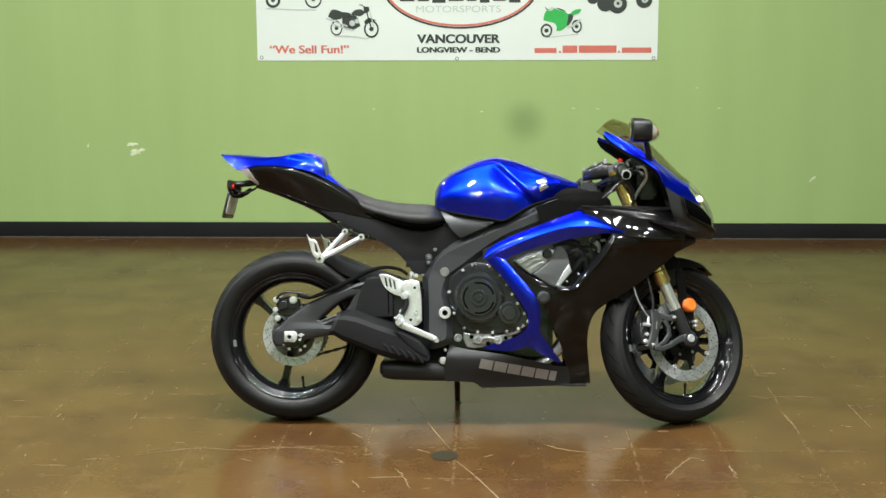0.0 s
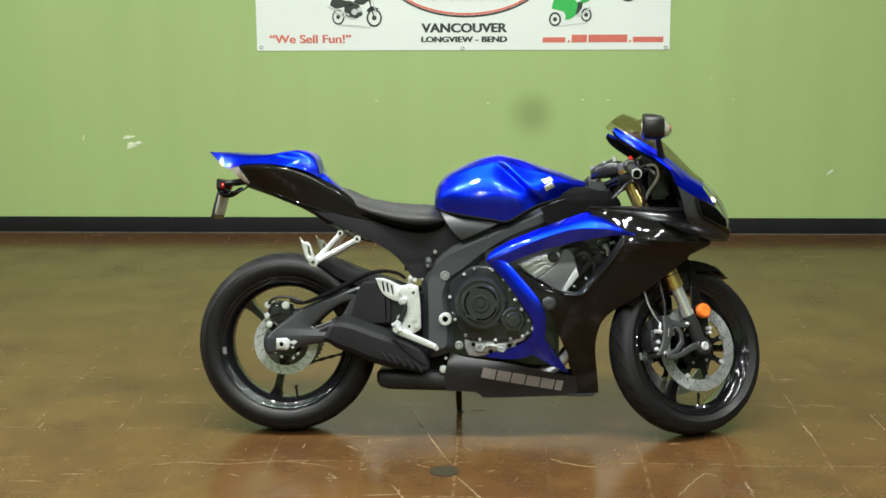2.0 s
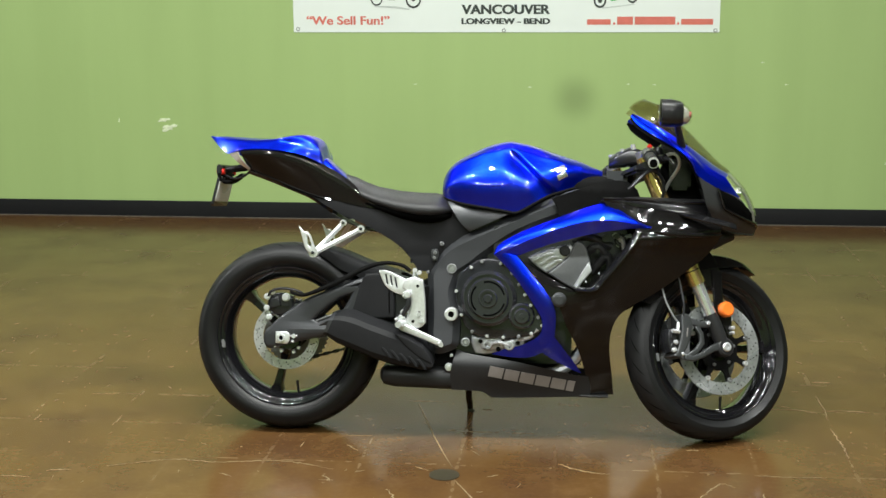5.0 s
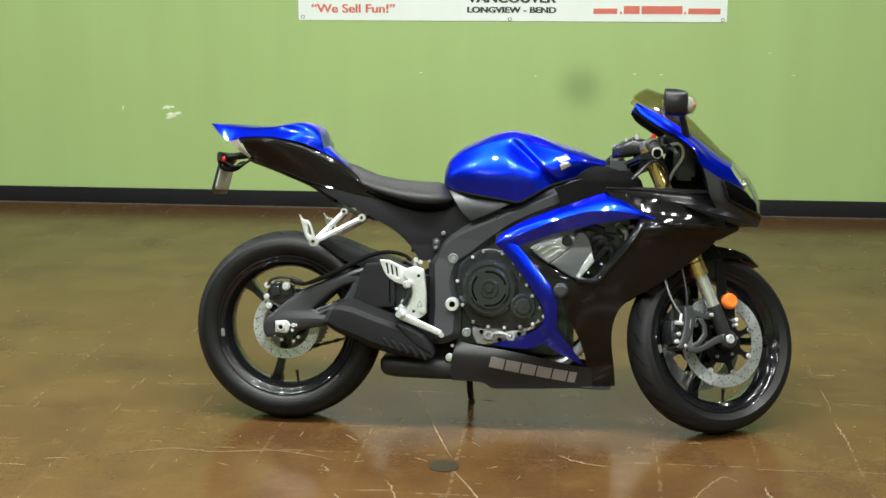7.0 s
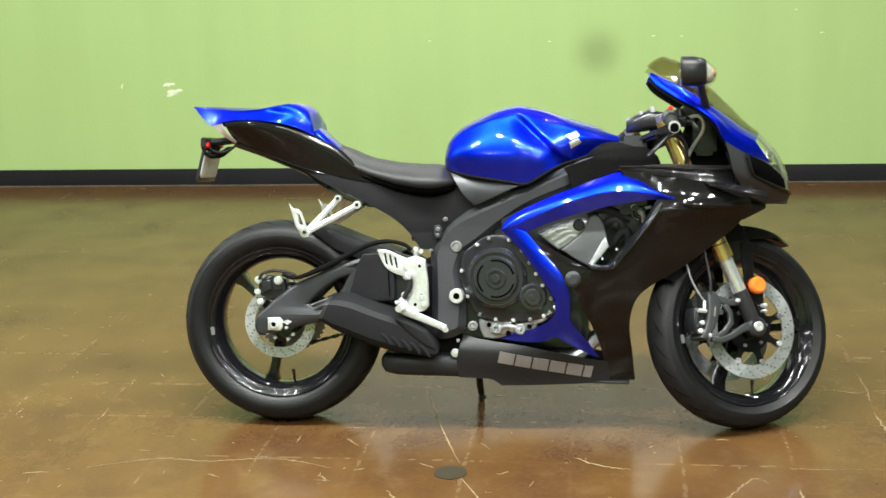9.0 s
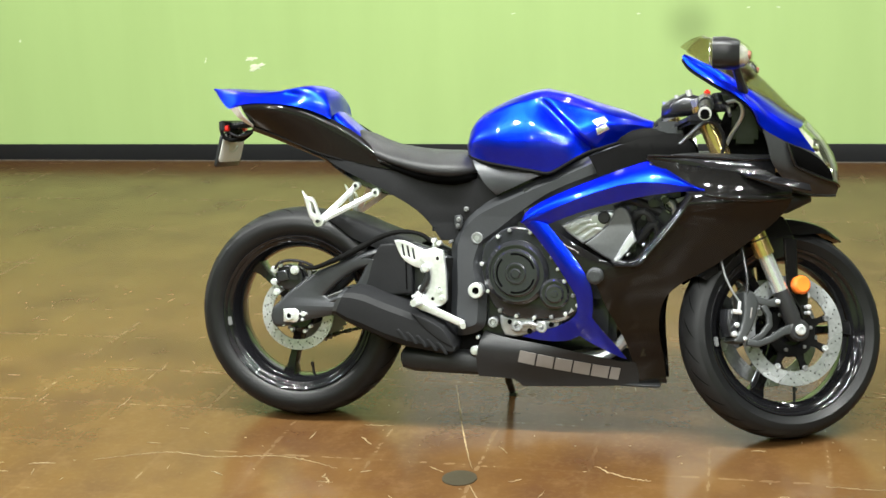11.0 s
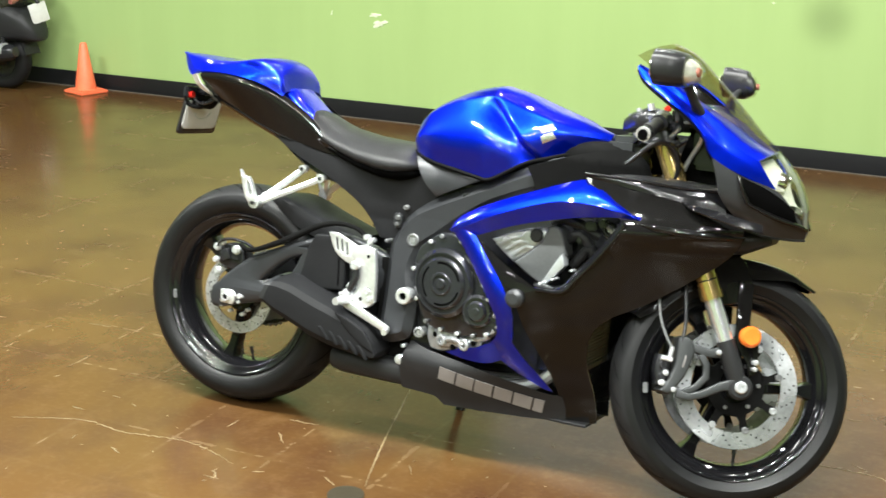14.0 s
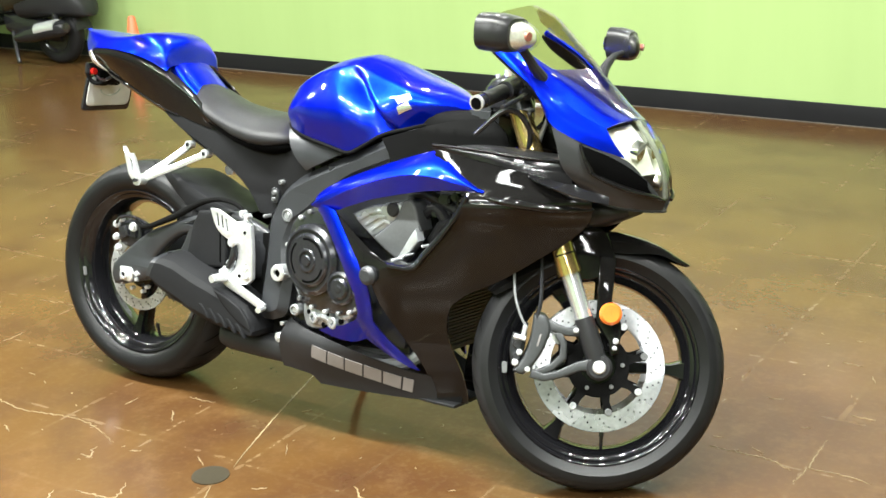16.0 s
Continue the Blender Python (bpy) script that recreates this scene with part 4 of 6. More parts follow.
for (ax, az), (bx, bz) in zip(CAN_TOP, CAN_LOW):
    yo = -.192 + max(0, ax - .30) * .10
    ring = []
    for f, y in ((0, yo + .030), (.10, yo + .010), (.24, yo), (.5, yo - .002), (.80, yo), (.93, yo + .010), (1, yo + .026), (1, -.085), (.90, -.075), (.10, -.075), (-.10, -.085), (-.08, yo + .055)):
        ring.append((ax + (bx - ax) * f, y, az + (bz - az) * f))
    rings.append(ring)
silencer = part("silencer", loft(rings), M_CAN, bike, "matte black short slanted exhaust silencer", smooth=22)
part("silencer_end_cap", loft([[(x * .97 + .006 - k * .006, y * (1 + .004 * k), z) for x, y, z in rings[0]] for k in (0, 1, 2)]), M_FRAME, silencer, "satin grey silencer end cap")
# The outlet is solid; its near-black colour stands for the shade inside.
part("outlet_stub", tube([(.205, -.135, .375), (.168, -.138, .372)], [.026, .024], 20), M_GROOVE, silencer, "solid near-black stub that stands for the exhaust outlet's shaded inside")
for k in range(5):
    lx, lz = .330 + k * .028, .290 - k * .009
    slot = outline([(lx, lz), (lx + .010, lz + .002)], [(lx + .010, lz + .002), (lx + .026, lz - .016), (lx + .034, lz - .032)], [(lx + .034, lz - .032), (lx + .026, lz - .032)], [(lx + .026, lz - .032), (lx + .016, lz - .018), (lx, lz)])
    yy = -.192 + max(0, lx + .02 - .30) * .10
    part("heat_shield_louvre", plate([slot], yy - .0045, yy + .010, .002), M_CAN, silencer, "black louvre on the silencer")
shield = outline([(.372, .338), (.420, .318), (.460, .296)], [(.460, .296), (.486, .262), (.492, .240)], [(.492, .240), (.450, .262), (.405, .300), (.372, .338)])
part("heat_shield", inset(plate([shield], -.196, -.186, .004, 2), lambda x, z: max(0, x - .30) * .10), M_CAN, silencer, "raised black heat shield on the silencer")
guard = plate([outline([(.188, .388), (.208, .424), (.252, .492), (.270, .520)], [(.270, .520), (.31, .524), (.358, .522)], [(.358, .522), (.364, .45), (.364, .380)], [(.364, .380), (.27, .375), (.188, .388)])], -.131, -.04, .007, 2)
bmesh.ops.bisect_plane(guard, geom=guard.verts[:] + guard.edges[:] + guard.faces[:], plane_co=(.267, 0, 0), plane_no=(1, 0, 0))
silencer_guard = part("silencer_guard", inset(guard, lambda x, z: max(0, .267 - x) * .22), M_CAN, bike, "matte black plastic guard over the exhaust valve")
part("guard_seam", tube([(.345, -.1315, .512), (.349, -.1315, .395)], .002, 6), M_GROOVE, silencer_guard, "dark seam in the guard")
part("exhaust_chamber", loft([oval(x, 0, zc, w, h, 3.2, 24) for x, zc, w, h in ((.312, .190, .07, .018), (.325, .190, .100, .034), (.36, .189, .114, .040), (.48, .188, .118, .041), (.60, .186, .112, .041), (.68, .186, .09, .036))]), M_MATTE, bike, "matte black exhaust chamber")

# frame spars
up = [(.464, .516), (.474, .545), (.487, .572), (.512, .603), (.544, .627), (.60, .655), (.651, .677), (.75, .720), (.847, .763), (.917, .793), (1.03, .815)]
low = [(1.03, .815), (1.04, .78), (1.025, .745)]
spar = outline(up, low, [(1.025, .745), (.919, .714), (.80, .668), (.742, .639), (.671, .590), (.613, .545), (.570, .515)], [(.570, .515), (.556, .466), (.566, .42), (.575, .377), (.574, .310)], [(.574, .310), (.566, .290), (.54, .276), (.510, .268), (.488, .268)], [(.488, .268), (.474, .285), (.470, .33), (.470, .39), (.467, .46), (.464, .516)])
b = plate([spar], -.166, -.090, .022, 0)
for co, no in (((.87, 0, 0), (1, 0, 0)), ((.91, 0, 0), (1, 0, 0)), ((.80, 0, 0), (1, 0, 0)), ((.73, 0, 0), (1, 0, 0)), ((.66, 0, 0), (1, 0, 0)), ((.60, 0, 0), (1, 0, 0)), ((0, 0, .54), (0, 0, 1)), ((.96, 0, 0), (1, 0, 0)), ((0, 0, .60), (0, 0, 1)), ((0, 0, .45), (0, 0, 1))):
    bmesh.ops.bisect_plane(b, geom=b.verts[:] + b.edges[:] + b.faces[:], plane_co=co, plane_no=no)
for v in b.verts:
    v.co.y += max(0, v.co.x - .87) * 0.40 - max(0, .60 - v.co.z) * 0.06



def spar_inset(x, z):
    """The frame draws in towards the swingarm pivot."""
    return (.030 - (x - .73) * .10 if x > .73 else .030 + (.73 - x) * .19) - max(0, .54 - z) * .11


both("frame_spar", inset(b, spar_inset), M_SPAR, "satin black aluminium frame spar")
part("steering_head", box(1.02, 1.10, -.06, .06, .68, .86, .015), M_FRAME, bike, "satin black steering head")
rivet = part("pivot_cap", knob(.548, .397, -.148, -.110, .0215, 24, .003, .010), M_ALU, bike, "bright aluminium pivot cap ring")
part("pivot_bolt", knob(.548, .397, -.142, -.110, .011, 6, .001), M_GROOVE, bike, "dark hex socket")
part("frame_plug", knob(.545, .540, -.112, -.080, .0165, 24, .002, .012), M_GREY, bike, "grey washer ring")
part("frame_bolt", join(knob(.545, .540, -.110, -.08, .0080, 6, .001), knob(.545, .540, -.107, -.08, .0125, 16, .001)), M_CAST, bike, "steel frame bolt")
for bx, bz, yy, br in ((.511, .619, -.092, .0070), (.489, .590, -.090, .0070), (.487, .573, -.090, .0058), (.467, .527, -.098, .0050)):
    part("frame_bolt", join(knob(bx, bz, yy - .008, yy + .02, br * .9, 6, .001, br * .4), knob(bx, bz, yy - .004, yy + .02, br, 14, .001)), M_GREY, bike, "small steel frame bolt")
part("bracket_tab", plate([outline([(.478, .600), (.498, .602), (.500, .580)], [(.500, .580), (.495, .562), (.482, .562)], [(.482, .562), (.476, .58), (.478, .600)])], -.092, -.080, .002), M_FRAME, bike, "dark grey bracket behind the frame spar")
part("belly_bolt", join(knob(.541, .226, -.124, -.10, .0135, 20, .003), knob(.541, .226, -.127, -.10, .006, 6, .001)), M_STEEL, bike, "bright bolt on the belly pan")
part("belly_rivet", knob(.549, .264, -.124, -.10, .0055, 12, .002), M_STEEL, bike, "small bright rivet")

# engine
part("engine_block", join(box(.54, .93, -.100, .100, .24, .56, .02), box(.66, .96, -.125, .125, .50, .70, .02), box(.50, .70, -.075, .075, .55, .72, .02)), M_DARK, bike, "black painted engine block")
def case_inset(x, z):
    """The engine's side draws in towards the rear."""
    return max(-.012, (.79 - x) * .27)


# Made-up black blocks that close the gap between footrest bracket and frame.
part("engine_rear_filler", join(box(.43, .60, -.085, .085, .20, .50, .02), box(.36, .46, -.070, .070, .24, .40, .02)), M_INNER, bike, "dull black filler blocks added behind the engine")
case = outline([(.598, .550), (.64, .574), (.70, .572), (.75, .535), (.80, .46), (.843, .385), (.845, .36), (.815, .338)], [(.815, .338), (.72, .325), (.64, .328), (.600, .35), (.572, .40), (.557, .46), (.568, .52), (.598, .550)])
crank = part("crankcase_cover", inset(plate([case], -.182, -.12, .007, 3), case_inset), M_CASE, bike, "black painted crankcase cover")
clutch_in = lambda x, z: .026 + (.667 - x) * .14
clutch = part("clutch_cover", inset(join(knob(.667, .452, -.203, -.14, .088, 64, .010, .074), knob(.667, .452, -.200, -.15, .076, 56, .002), knob(.667, .452, -.209, -.17, .066, 56, .006), knob(.667, .452, -.2125, -.2, .030, 40, .003, .022), knob(.667, .452, -.2135, -.2, .014, 28, .003)), clutch_in), M_CASE, crank, "round gloss black clutch cover")
# Three near-black arcs on the face paint the shade of slots.
for a0 in (15, 135, 255):
    o = [(.667 + (.053 + d) * math.cos(radians(a0 + t)), .452 + (.053 + d) * math.sin(radians(a0 + t))) for d, ts in ((-.0028, range(0, 91, 9)), (.0028, range(90, -1, -9))) for t in ts]
    part("slot_arc", inset(plate([o], -.2096, -.205, .0004, 1), clutch_in), M_GROOVE, crank, "near-black arc laid on the clutch cover for a shaded slot")
part("starter_cover", inset(join(knob(.775, .400, -.200, -.16, .041, 40, .006, .032), knob(.775, .400, -.197, -.16, .034, 36, .002), knob(.775, .400, -.205, -.19, .026, 32, .005), knob(.775, .400, -.2065, -.19, .010, 20, .002)), .006), M_CASE, crank, "small round black engine cover")
ring_bolts = [(.610, .547), (.644, .566), (.705, .562), (.742, .532), (.764, .497), (.783, .466), (.802, .434), (.826, .397), (.838, .372), (.805, .346), (.765, .335), (.716, .330), (.664, .331), (.616, .343), (.580, .395), (.562, .470)]
first = None
for bx, bz in ring_bolts:
    if first is None:
        first = part("cover_bolt", knob(0, 0, -.191, -.165, .0058, 8, .0016), M_STEEL, crank, "steel hex bolt")
        first.matrix_local = pose(bx, case_inset(bx, bz), bz)
    else:
        bolt = again(first, pose(bx, case_inset(bx, bz), bz))
        if ring_bolts.index((bx, bz)) % 3 == 1:
            bolt.material_slots[0].link = "OBJECT"
            bolt.material_slots[0].material = M_GREY
sump = outline([(.612, .330), (.65, .322), (.72, .322), (.785, .330)], [(.785, .330), (.780, .305), (.72, .288), (.66, .270), (.625, .272)], [(.625, .272), (.612, .30), (.612, .330)])
part("water_pump", inset(join(plate([sump], -.165, -.11, .006, 2), plate([outline([(.640, .322), (.69, .326), (.74, .318)], [(.74, .318), (.72, .296), (.67, .284), (.645, .29)], [(.645, .29), (.640, .322)])], -.172, -.16, .004, 2),
     knob(.665, .302, -.182, -.15, .015, 20, .003, .008), knob(.735, .304, -.180, -.15, .016, 20, .003, .007), knob(.70, .31, -.178, -.15, .009, 6, .002), tube([(.665, -.172, .302), (.70, -.176, .312), (.735, -.172, .304)], .007, 8, 8), tube([(.76, -.165, .322), (.80, -.172, .335), (.825, -.176, .36)], .008, 8, 8)), case_inset), M_CAST, bike, "bare aluminium water pump casting")
# Near-black discs on the casting paint the shade of recesses.
for bx, bz, br in ((.642, .312, .007), (.700, .290, .008), (.762, .312, .007), (.715, .318, .005)):
    part("recess_disc", inset(knob(bx, bz, -.1735, -.15, br, 12, .001), case_inset), M_GROOVE, bpy.data.objects["water_pump"], "near-black disc that stands for a shaded recess in the casting")
part("case_bolt", join(knob(.594, .308, -.132, -.10, .0145, 20, .003, .009), knob(.594, .308, -.130, -.10, .008, 6, .001)), M_CAST, bike, "steel engine mount bolt")
cyl = outline([(.788, .582), (.84, .607), (.881, .617), (.922, .623)], [(.922, .623), (.932, .612), (.918, .590)], [(.918, .590), (.882, .557), (.848, .534)], [(.848, .534), (.815, .558), (.788, .582)])
head = part("cylinder_head", plate([cyl], -.172, -.11, .006, 2), M_CAST, bike, "bare aluminium cylinder head cover")
for k in range(3):
    part("head_rib", plate([strap([(.812 + k * .018, .572 - k * .010), (.845 + k * .018, .592 - k * .008), (.872 + k * .014, .598 - k * .012)], .004)], -.1765, -.168, .0015, 1), M_CAST, head)
part("head_cap", knob(.905, .606, -.179, -.15, .017, 20, .004), M_MATTE, head, "black rubber cap on the head")
tri = outline([(.930, .618), (.939, .634), (.960, .632), (.975, .608), (.985, .567)], [(.985, .567), (.955, .520), (.933, .487)], [(.933, .487), (.89, .510), (.854, .535)], [(.854, .535), (.89, .563), (.916, .589), (.930, .618)])
part("duct_cover", plate([tri], -.180, -.12, .006, 2), M_DUCT, bike, "dark grey plastic duct cover")
part("header_tank", plate([[(.931, .492), (.943, .486), (.990, .545), (.981, .574), (.968, .556)]], -.192, -.160, .004, 2), M_CAST, bike, "pale grey radiator end tank")
for bx, bz, br in ((.943, .498, .006), (.972, .512, .0045), (1.012, .538, .005)):
    part("clip", knob(bx, bz, -.226 + max(0, bx - .98) * .5, -.18, br * .7, 8, .002), M_STEEL, bike, "small bright clip")
horn = part("horn", join(knob(1.078, .640, -.150, -.10, .019, 24, .004, .012), knob(1.078, .640, -.144, -.10, .012, 20, .003)), M_DARK, bike, "round black horn")
part("sensor_body", join(tube([(1.060, -.140, .655), (1.084, -.146, .640), (1.088, -.142, .612)], [.010, .008, .006], 12, 8), box(1.052, 1.070, -.150, -.130, .648, .664, .004)), M_CAST, bike, "bare metal sensor with a stub pipe")
part("sensor_bracket", plate([strap([(1.068, .620), (1.096, .652), (1.112, .656)], .006)], -.140, -.132, .002), M_CAST, bike, "bent bare metal bracket")
part("horn_cap", knob(1.078, .640, -.148, -.13, .006, 8, .001), M_STEEL, horn, "chrome horn boss")
part("side_cap", join(knob(.890, .457, -.252, -.20, .0225, 28, .006), knob(.890, .457, -.2535, -.20, .015, 24, .002)), M_FRAME, bike, "round dark grey side cap")
part("inner_fairing", join(box(.86, .985, -.115, .115, .37, .66, .01), box(.98, 1.10, -.10, .10, .46, .68, .01)), M_DARK, bike, "black inner fairing")
part("radiator", join(box(.985, 1.025, -.105, .105, .27, .66, .006), box(1.02, 1.031, -.108, .108, .272, .285, .002), box(1.02, 1.031, -.108, .108, .645, .658, .002)), M_MATTE, bike, "finned black radiator")
for i in range(44):
    part("radiator_fin", box(1.026, 1.030, -.10, .10, .290 + i * .0080, .2945 + i * .0080), M_MATTE, bpy.data.objects["radiator"], smooth=0)
for k in range(3):
    part("radiator_hose", tube([(.93 + .03 * k, -.13, .64 - .05 * k), (.98 + .03 * k, -.15, .65 - .03 * k), (1.05, -.13, .62 - .06 * k)], .013, 10, 12), M_MATTE, bike, "black rubber radiator hose")
part("wiring_connector", join(box(1.02, 1.05, -.165, -.14, .635, .655, .004), box(1.055, 1.075, -.17, -.145, .645, .662, .004), box(1.0, 1.018, -.16, -.14, .60, .63, .004)), M_DARK, bike, "small black brackets")
for k in range(4):
    a = k * .022
    part("exhaust_header", tube([(.965, -.075 + k * .05, .44), (.980, -.075 + k * .05, .32), (.92, -.06 + k * .04, .23), (.80, -.05 + k * .033, .19), (.66, 0, .19)], .017, 10, 20), M_STEEL, bike, "steel exhaust header pipe")

# bodywork
def flank(pts, lift=.006):
    return [(x, side(x, z) - lift + d, z) for x, z, d in pts]


top_edge = [(.684, .592, .004), (.694, .616, .010), (.725, .640, .014), (.778, .667, .016), (.884, .710, .018), (.971, .742, .020), (1.024, .756, .020), (1.055, .745, .016), (1.11, .712, .008), (1.168, .681, .0)]
crease = [(.685, .591, .0), (.712, .600, .0), (.752, .619, -.002), (.80, .642, -.005), (.885, .676, -.008), (.965, .699, -.010), (1.03, .704, -.010), (1.07, .701, -.008), (1.12, .692, -.005), (1.168, .680, .0)]
low_edge = [(.687, .588, .002), (.715, .587, .008), (.756, .588, .016), (.80, .605, .018), (.87, .630, .020), (.956, .653, .018), (1.02, .667, .016), (1.06, .673, .012), (1.11, .679, .006), (1.168, .679, .0)]
arm_top = join(skin([flank(top_edge), flank([((a[0] + c[0]) / 2, (a[1] + c[1]) / 2, (a[2] + c[2]) / 2 - .006) for a, c in zip(top_edge, crease)]), flank(crease)], 48, 8, .005), skin([flank(crease), flank(low_edge)], 48, 6, .005))
both("side_fairing", arm_top, M_BLUE, "blue metallic side fairing")
vee = outline([(.684, .592), (.72, .597), (.756, .588)], [(.756, .588), (.80, .538), (.845, .485), (.870, .445), (.880, .410), (.880, .370), (.877, .338)], [(.877, .338), (.90, .305), (.935, .258), (.962, .216)],
              [(.962, .216), (.945, .222), (.905, .244), (.868, .264), (.84, .284)], [(.84, .284), (.80, .268), (.74, .266), (.679, .273)],
              [(.679, .273), (.72, .291), (.77, .305), (.812, .326)], [(.812, .326), (.835, .350), (.838, .390), (.825, .418), (.80, .456), (.765, .505), (.727, .550), (.684, .592)])


def vee_side(x, z):
    """The lower blue arm, rounded across its width."""
    mid = float(np.interp(z, (.22, .28, .34, .40, .46, .55, .60), (.95, .90, .86, .858, .835, .765, .72)))
    return side(x, z) - .005 + min(.012, 6.0 * (x - mid) ** 2) + .16 * max(0, .78 - x) * min(1, max(0, (.36 - z) / .05))


both("lower_fairing", panel(vee, vee_side), M_BLUE, "blue metallic lower side fairing", vee_side)
blk = outline([(1.024, .752), (1.06, .738), (1.11, .708), (1.168, .676)], [(1.168, .676), (1.22, .672), (1.30, .676), (1.388, .681)], [(1.388, .681), (1.384, .645), (1.348, .597), (1.279, .542), (1.192, .480), (1.115, .438)],
              [(1.115, .438), (1.072, .400), (1.052, .345), (1.050, .285), (1.059, .213), (1.066, .142)], [(1.066, .142), (1.02, .142), (.985, .142)], [(.985, .142), (.975, .21), (.960, .27), (.940, .32), (.915, .37), (.900, .41), (.890, .44)],
              [(.890, .44), (.905, .468), (.935, .482), (.965, .486), (1.0, .487)], [(1.0, .487), (1.06, .555), (1.11, .62), (1.135, .668)], [(1.135, .668), (1.09, .700), (1.024, .752)])


def soft(v, w):
    """A ramp that starts at 0 with a rounded foot of width w."""
    return w * math.log1p(math.exp(max(-30, min(30, v / w))))


def cowl_side(x, z):
    """The flank with a rounded ridge below the nose; above it the panel leans inwards."""
    w = min(1, max(0, (x - 1.03) / .10))
    foot = .652 + .10 * max(0, x - 1.20)
    return side(x, z) + .001 + w * (-.020 * math.exp(-((z - foot) / .032) ** 2) + .32 * soft(z - foot - .006, .014) - .004)


both("side_cowl", panel(blk, cowl_side), M_BLACK, "gloss black side cowl", cowl_side)
lip = [(x, cowl_side(x, z) - .004, z) for x, z in ((.940, .486), (1.0, .487), (1.03, .520), (1.06, .555), (1.11, .62), (1.138, .668))]
both("cowl_lip", tube(lip, .0048, 10, 28), M_RIM, "gloss black rolled cowl edge")
# Extra glossy strip behind the lip, added to catch the lamps.
both("cowl_highlight_strip", skin([lip, [(x - .008, y + .008, z + .006) for x, y, z in lip], [(x - .012, y + .024, z + .009) for x, y, z in lip]], 28, 8, .003), M_RIM, "gloss black strip added inside the cowl opening to catch highlights")
win = outline([(.738, .592), (.796, .559), (.867, .520), (.950, .478)], [(.950, .478), (.935, .462), (.902, .450), (.868, .440)], [(.868, .440), (.832, .497), (.785, .545), (.738, .592)])
win_side = lambda x, z: side(x, z) + .004 + .25 * soft(z - (.592 - (x - .738) * .54) + .016, .008)
both("window_panel", panel(win, win_side), M_BLACK, "gloss black panel below the cowl opening", win_side)
# Half-buried bead, added so that the ridge shows a line of highlight.
both("cowl_highlight_bead", tube([(x, cowl_side(x, z) + d, z) for x, z, d in ((1.150, .676, .004), (1.19, .668, .001), (1.25, .663, 0), (1.32, .660, 0), (1.375, .660, .002), (1.392, .662, .006))], [.002, .007, .009, .009, .007, .003], 12, 30), M_BLACK, "gloss black bead added to catch a highlight along the cowl ridge")
pan = outline([(.566, .281), (.60, .272), (.64, .266), (.749, .253), (.84, .234), (.90, .220), (.948, .208), (.985, .205)], [(.985, .205), (.992, .17), (.992, .138)], [(.992, .138), (.85, .135), (.68, .131)],
              [(.68, .129), (.665, .140), (.65, .150), (.60, .152), (.55, .152)], [(.55, .152), (.545, .20), (.555, .25), (.566, .281)])
pan_side = lambda x, z: side(x, z) - .003 + .9 * soft(z - .242, .006) * min(1, max(0, (.86 - x) / .16))
belly = both("belly_pan", panel(pan, pan_side), M_MATTE, "matte black belly pan", pan_side)
part("belly_floor", plate([[(.56, .150), (.99, .134), (1.05, .134), (1.05, .142), (.99, .142), (.56, .160)]], -.085, .085, .003), M_MATTE, bike, "matte black belly pan floor")
# grey slanted marks where the maker's name stands on the pan
for k in range(6):
    mx, mz = .668 + k * .0490, .204 - k * .0090
    bw = .0445 if k < 5 else .024
    o = [(mx, mz), (mx + bw, mz - bw * .18), (mx + bw + .008, mz + .034 - bw * .18), (mx + .008, mz + .034)]
    part("decal_mark", panel(outline(*[[o[i], o[(i + 1) % 4]] for i in range(4)], step=.02), lambda x, z: side(x, z) - .0055, .003, .002, .02, 0.0), M_LETTER, belly, "grey slanted decal block")

# inner cockpit wings and nose
crease_line = [(1.018, .763), (1.111, .749), (1.209, .735), (1.272, .725), (1.345, .715), (1.388, .706)]
wing = outline(crease_line, [(1.388, .706), (1.392, .69), (1.388, .676)], [(1.388, .676), (1.30, .670), (1.22, .666), (1.165, .670)], [(1.165, .670), (1.10, .706), (1.05, .738), (1.018, .763)])


def wing_side(x, z):
    return cowl_side(x, z) - .003


both("cockpit_panel", panel(wing, wing_side), M_BLACK, "gloss black cockpit side panel", wing_side)
edge0 = [(x, wing_side(x, z) + .001, z) for x, z in crease_line[:5]]
rim0 = [(x, wing_side(x, .735) + .012, z) for x, z in ((1.020, .768), (1.115, .766), (1.205, .760), (1.275, .757), (1.345, .757))]
both("upper_cowl", skin([edge0, [((a[0] + c[0]) / 2, (a[1] + c[1]) / 2 - .002, (a[2] + c[2]) / 2 + .002) for a, c in zip(edge0, rim0)], rim0], 26, 8, .004), M_SATIN, "satin black upper cowl below the tray")
both("cowl_facet", skin([[(1.250, -.172, .730), (1.272, -.174, .7265), (1.355, -.172, .716), (1.432, -.138, .697)], [(1.250, -.173, .729), (1.285, -.190, .716), (1.380, -.186, .694), (1.436, -.142, .680)]], 20, 5, .004), M_SATIN, "satin black facet of the cowl")
tray = [rim0]
for dy, dz in ((.30, .004), (.60, .010), (1.0, .0)):
    tray.append([(x - .015 * dy, y + (-.070 - y) * dy, z + (dz + .012) * min(1, max(0, (x - 1.03) / .12)) - .012 * dy) for x, y, z in rim0])
both("cockpit_tray", skin(tray, 24, 12, .004), M_MATTE, "dull black tray inside the fairing")
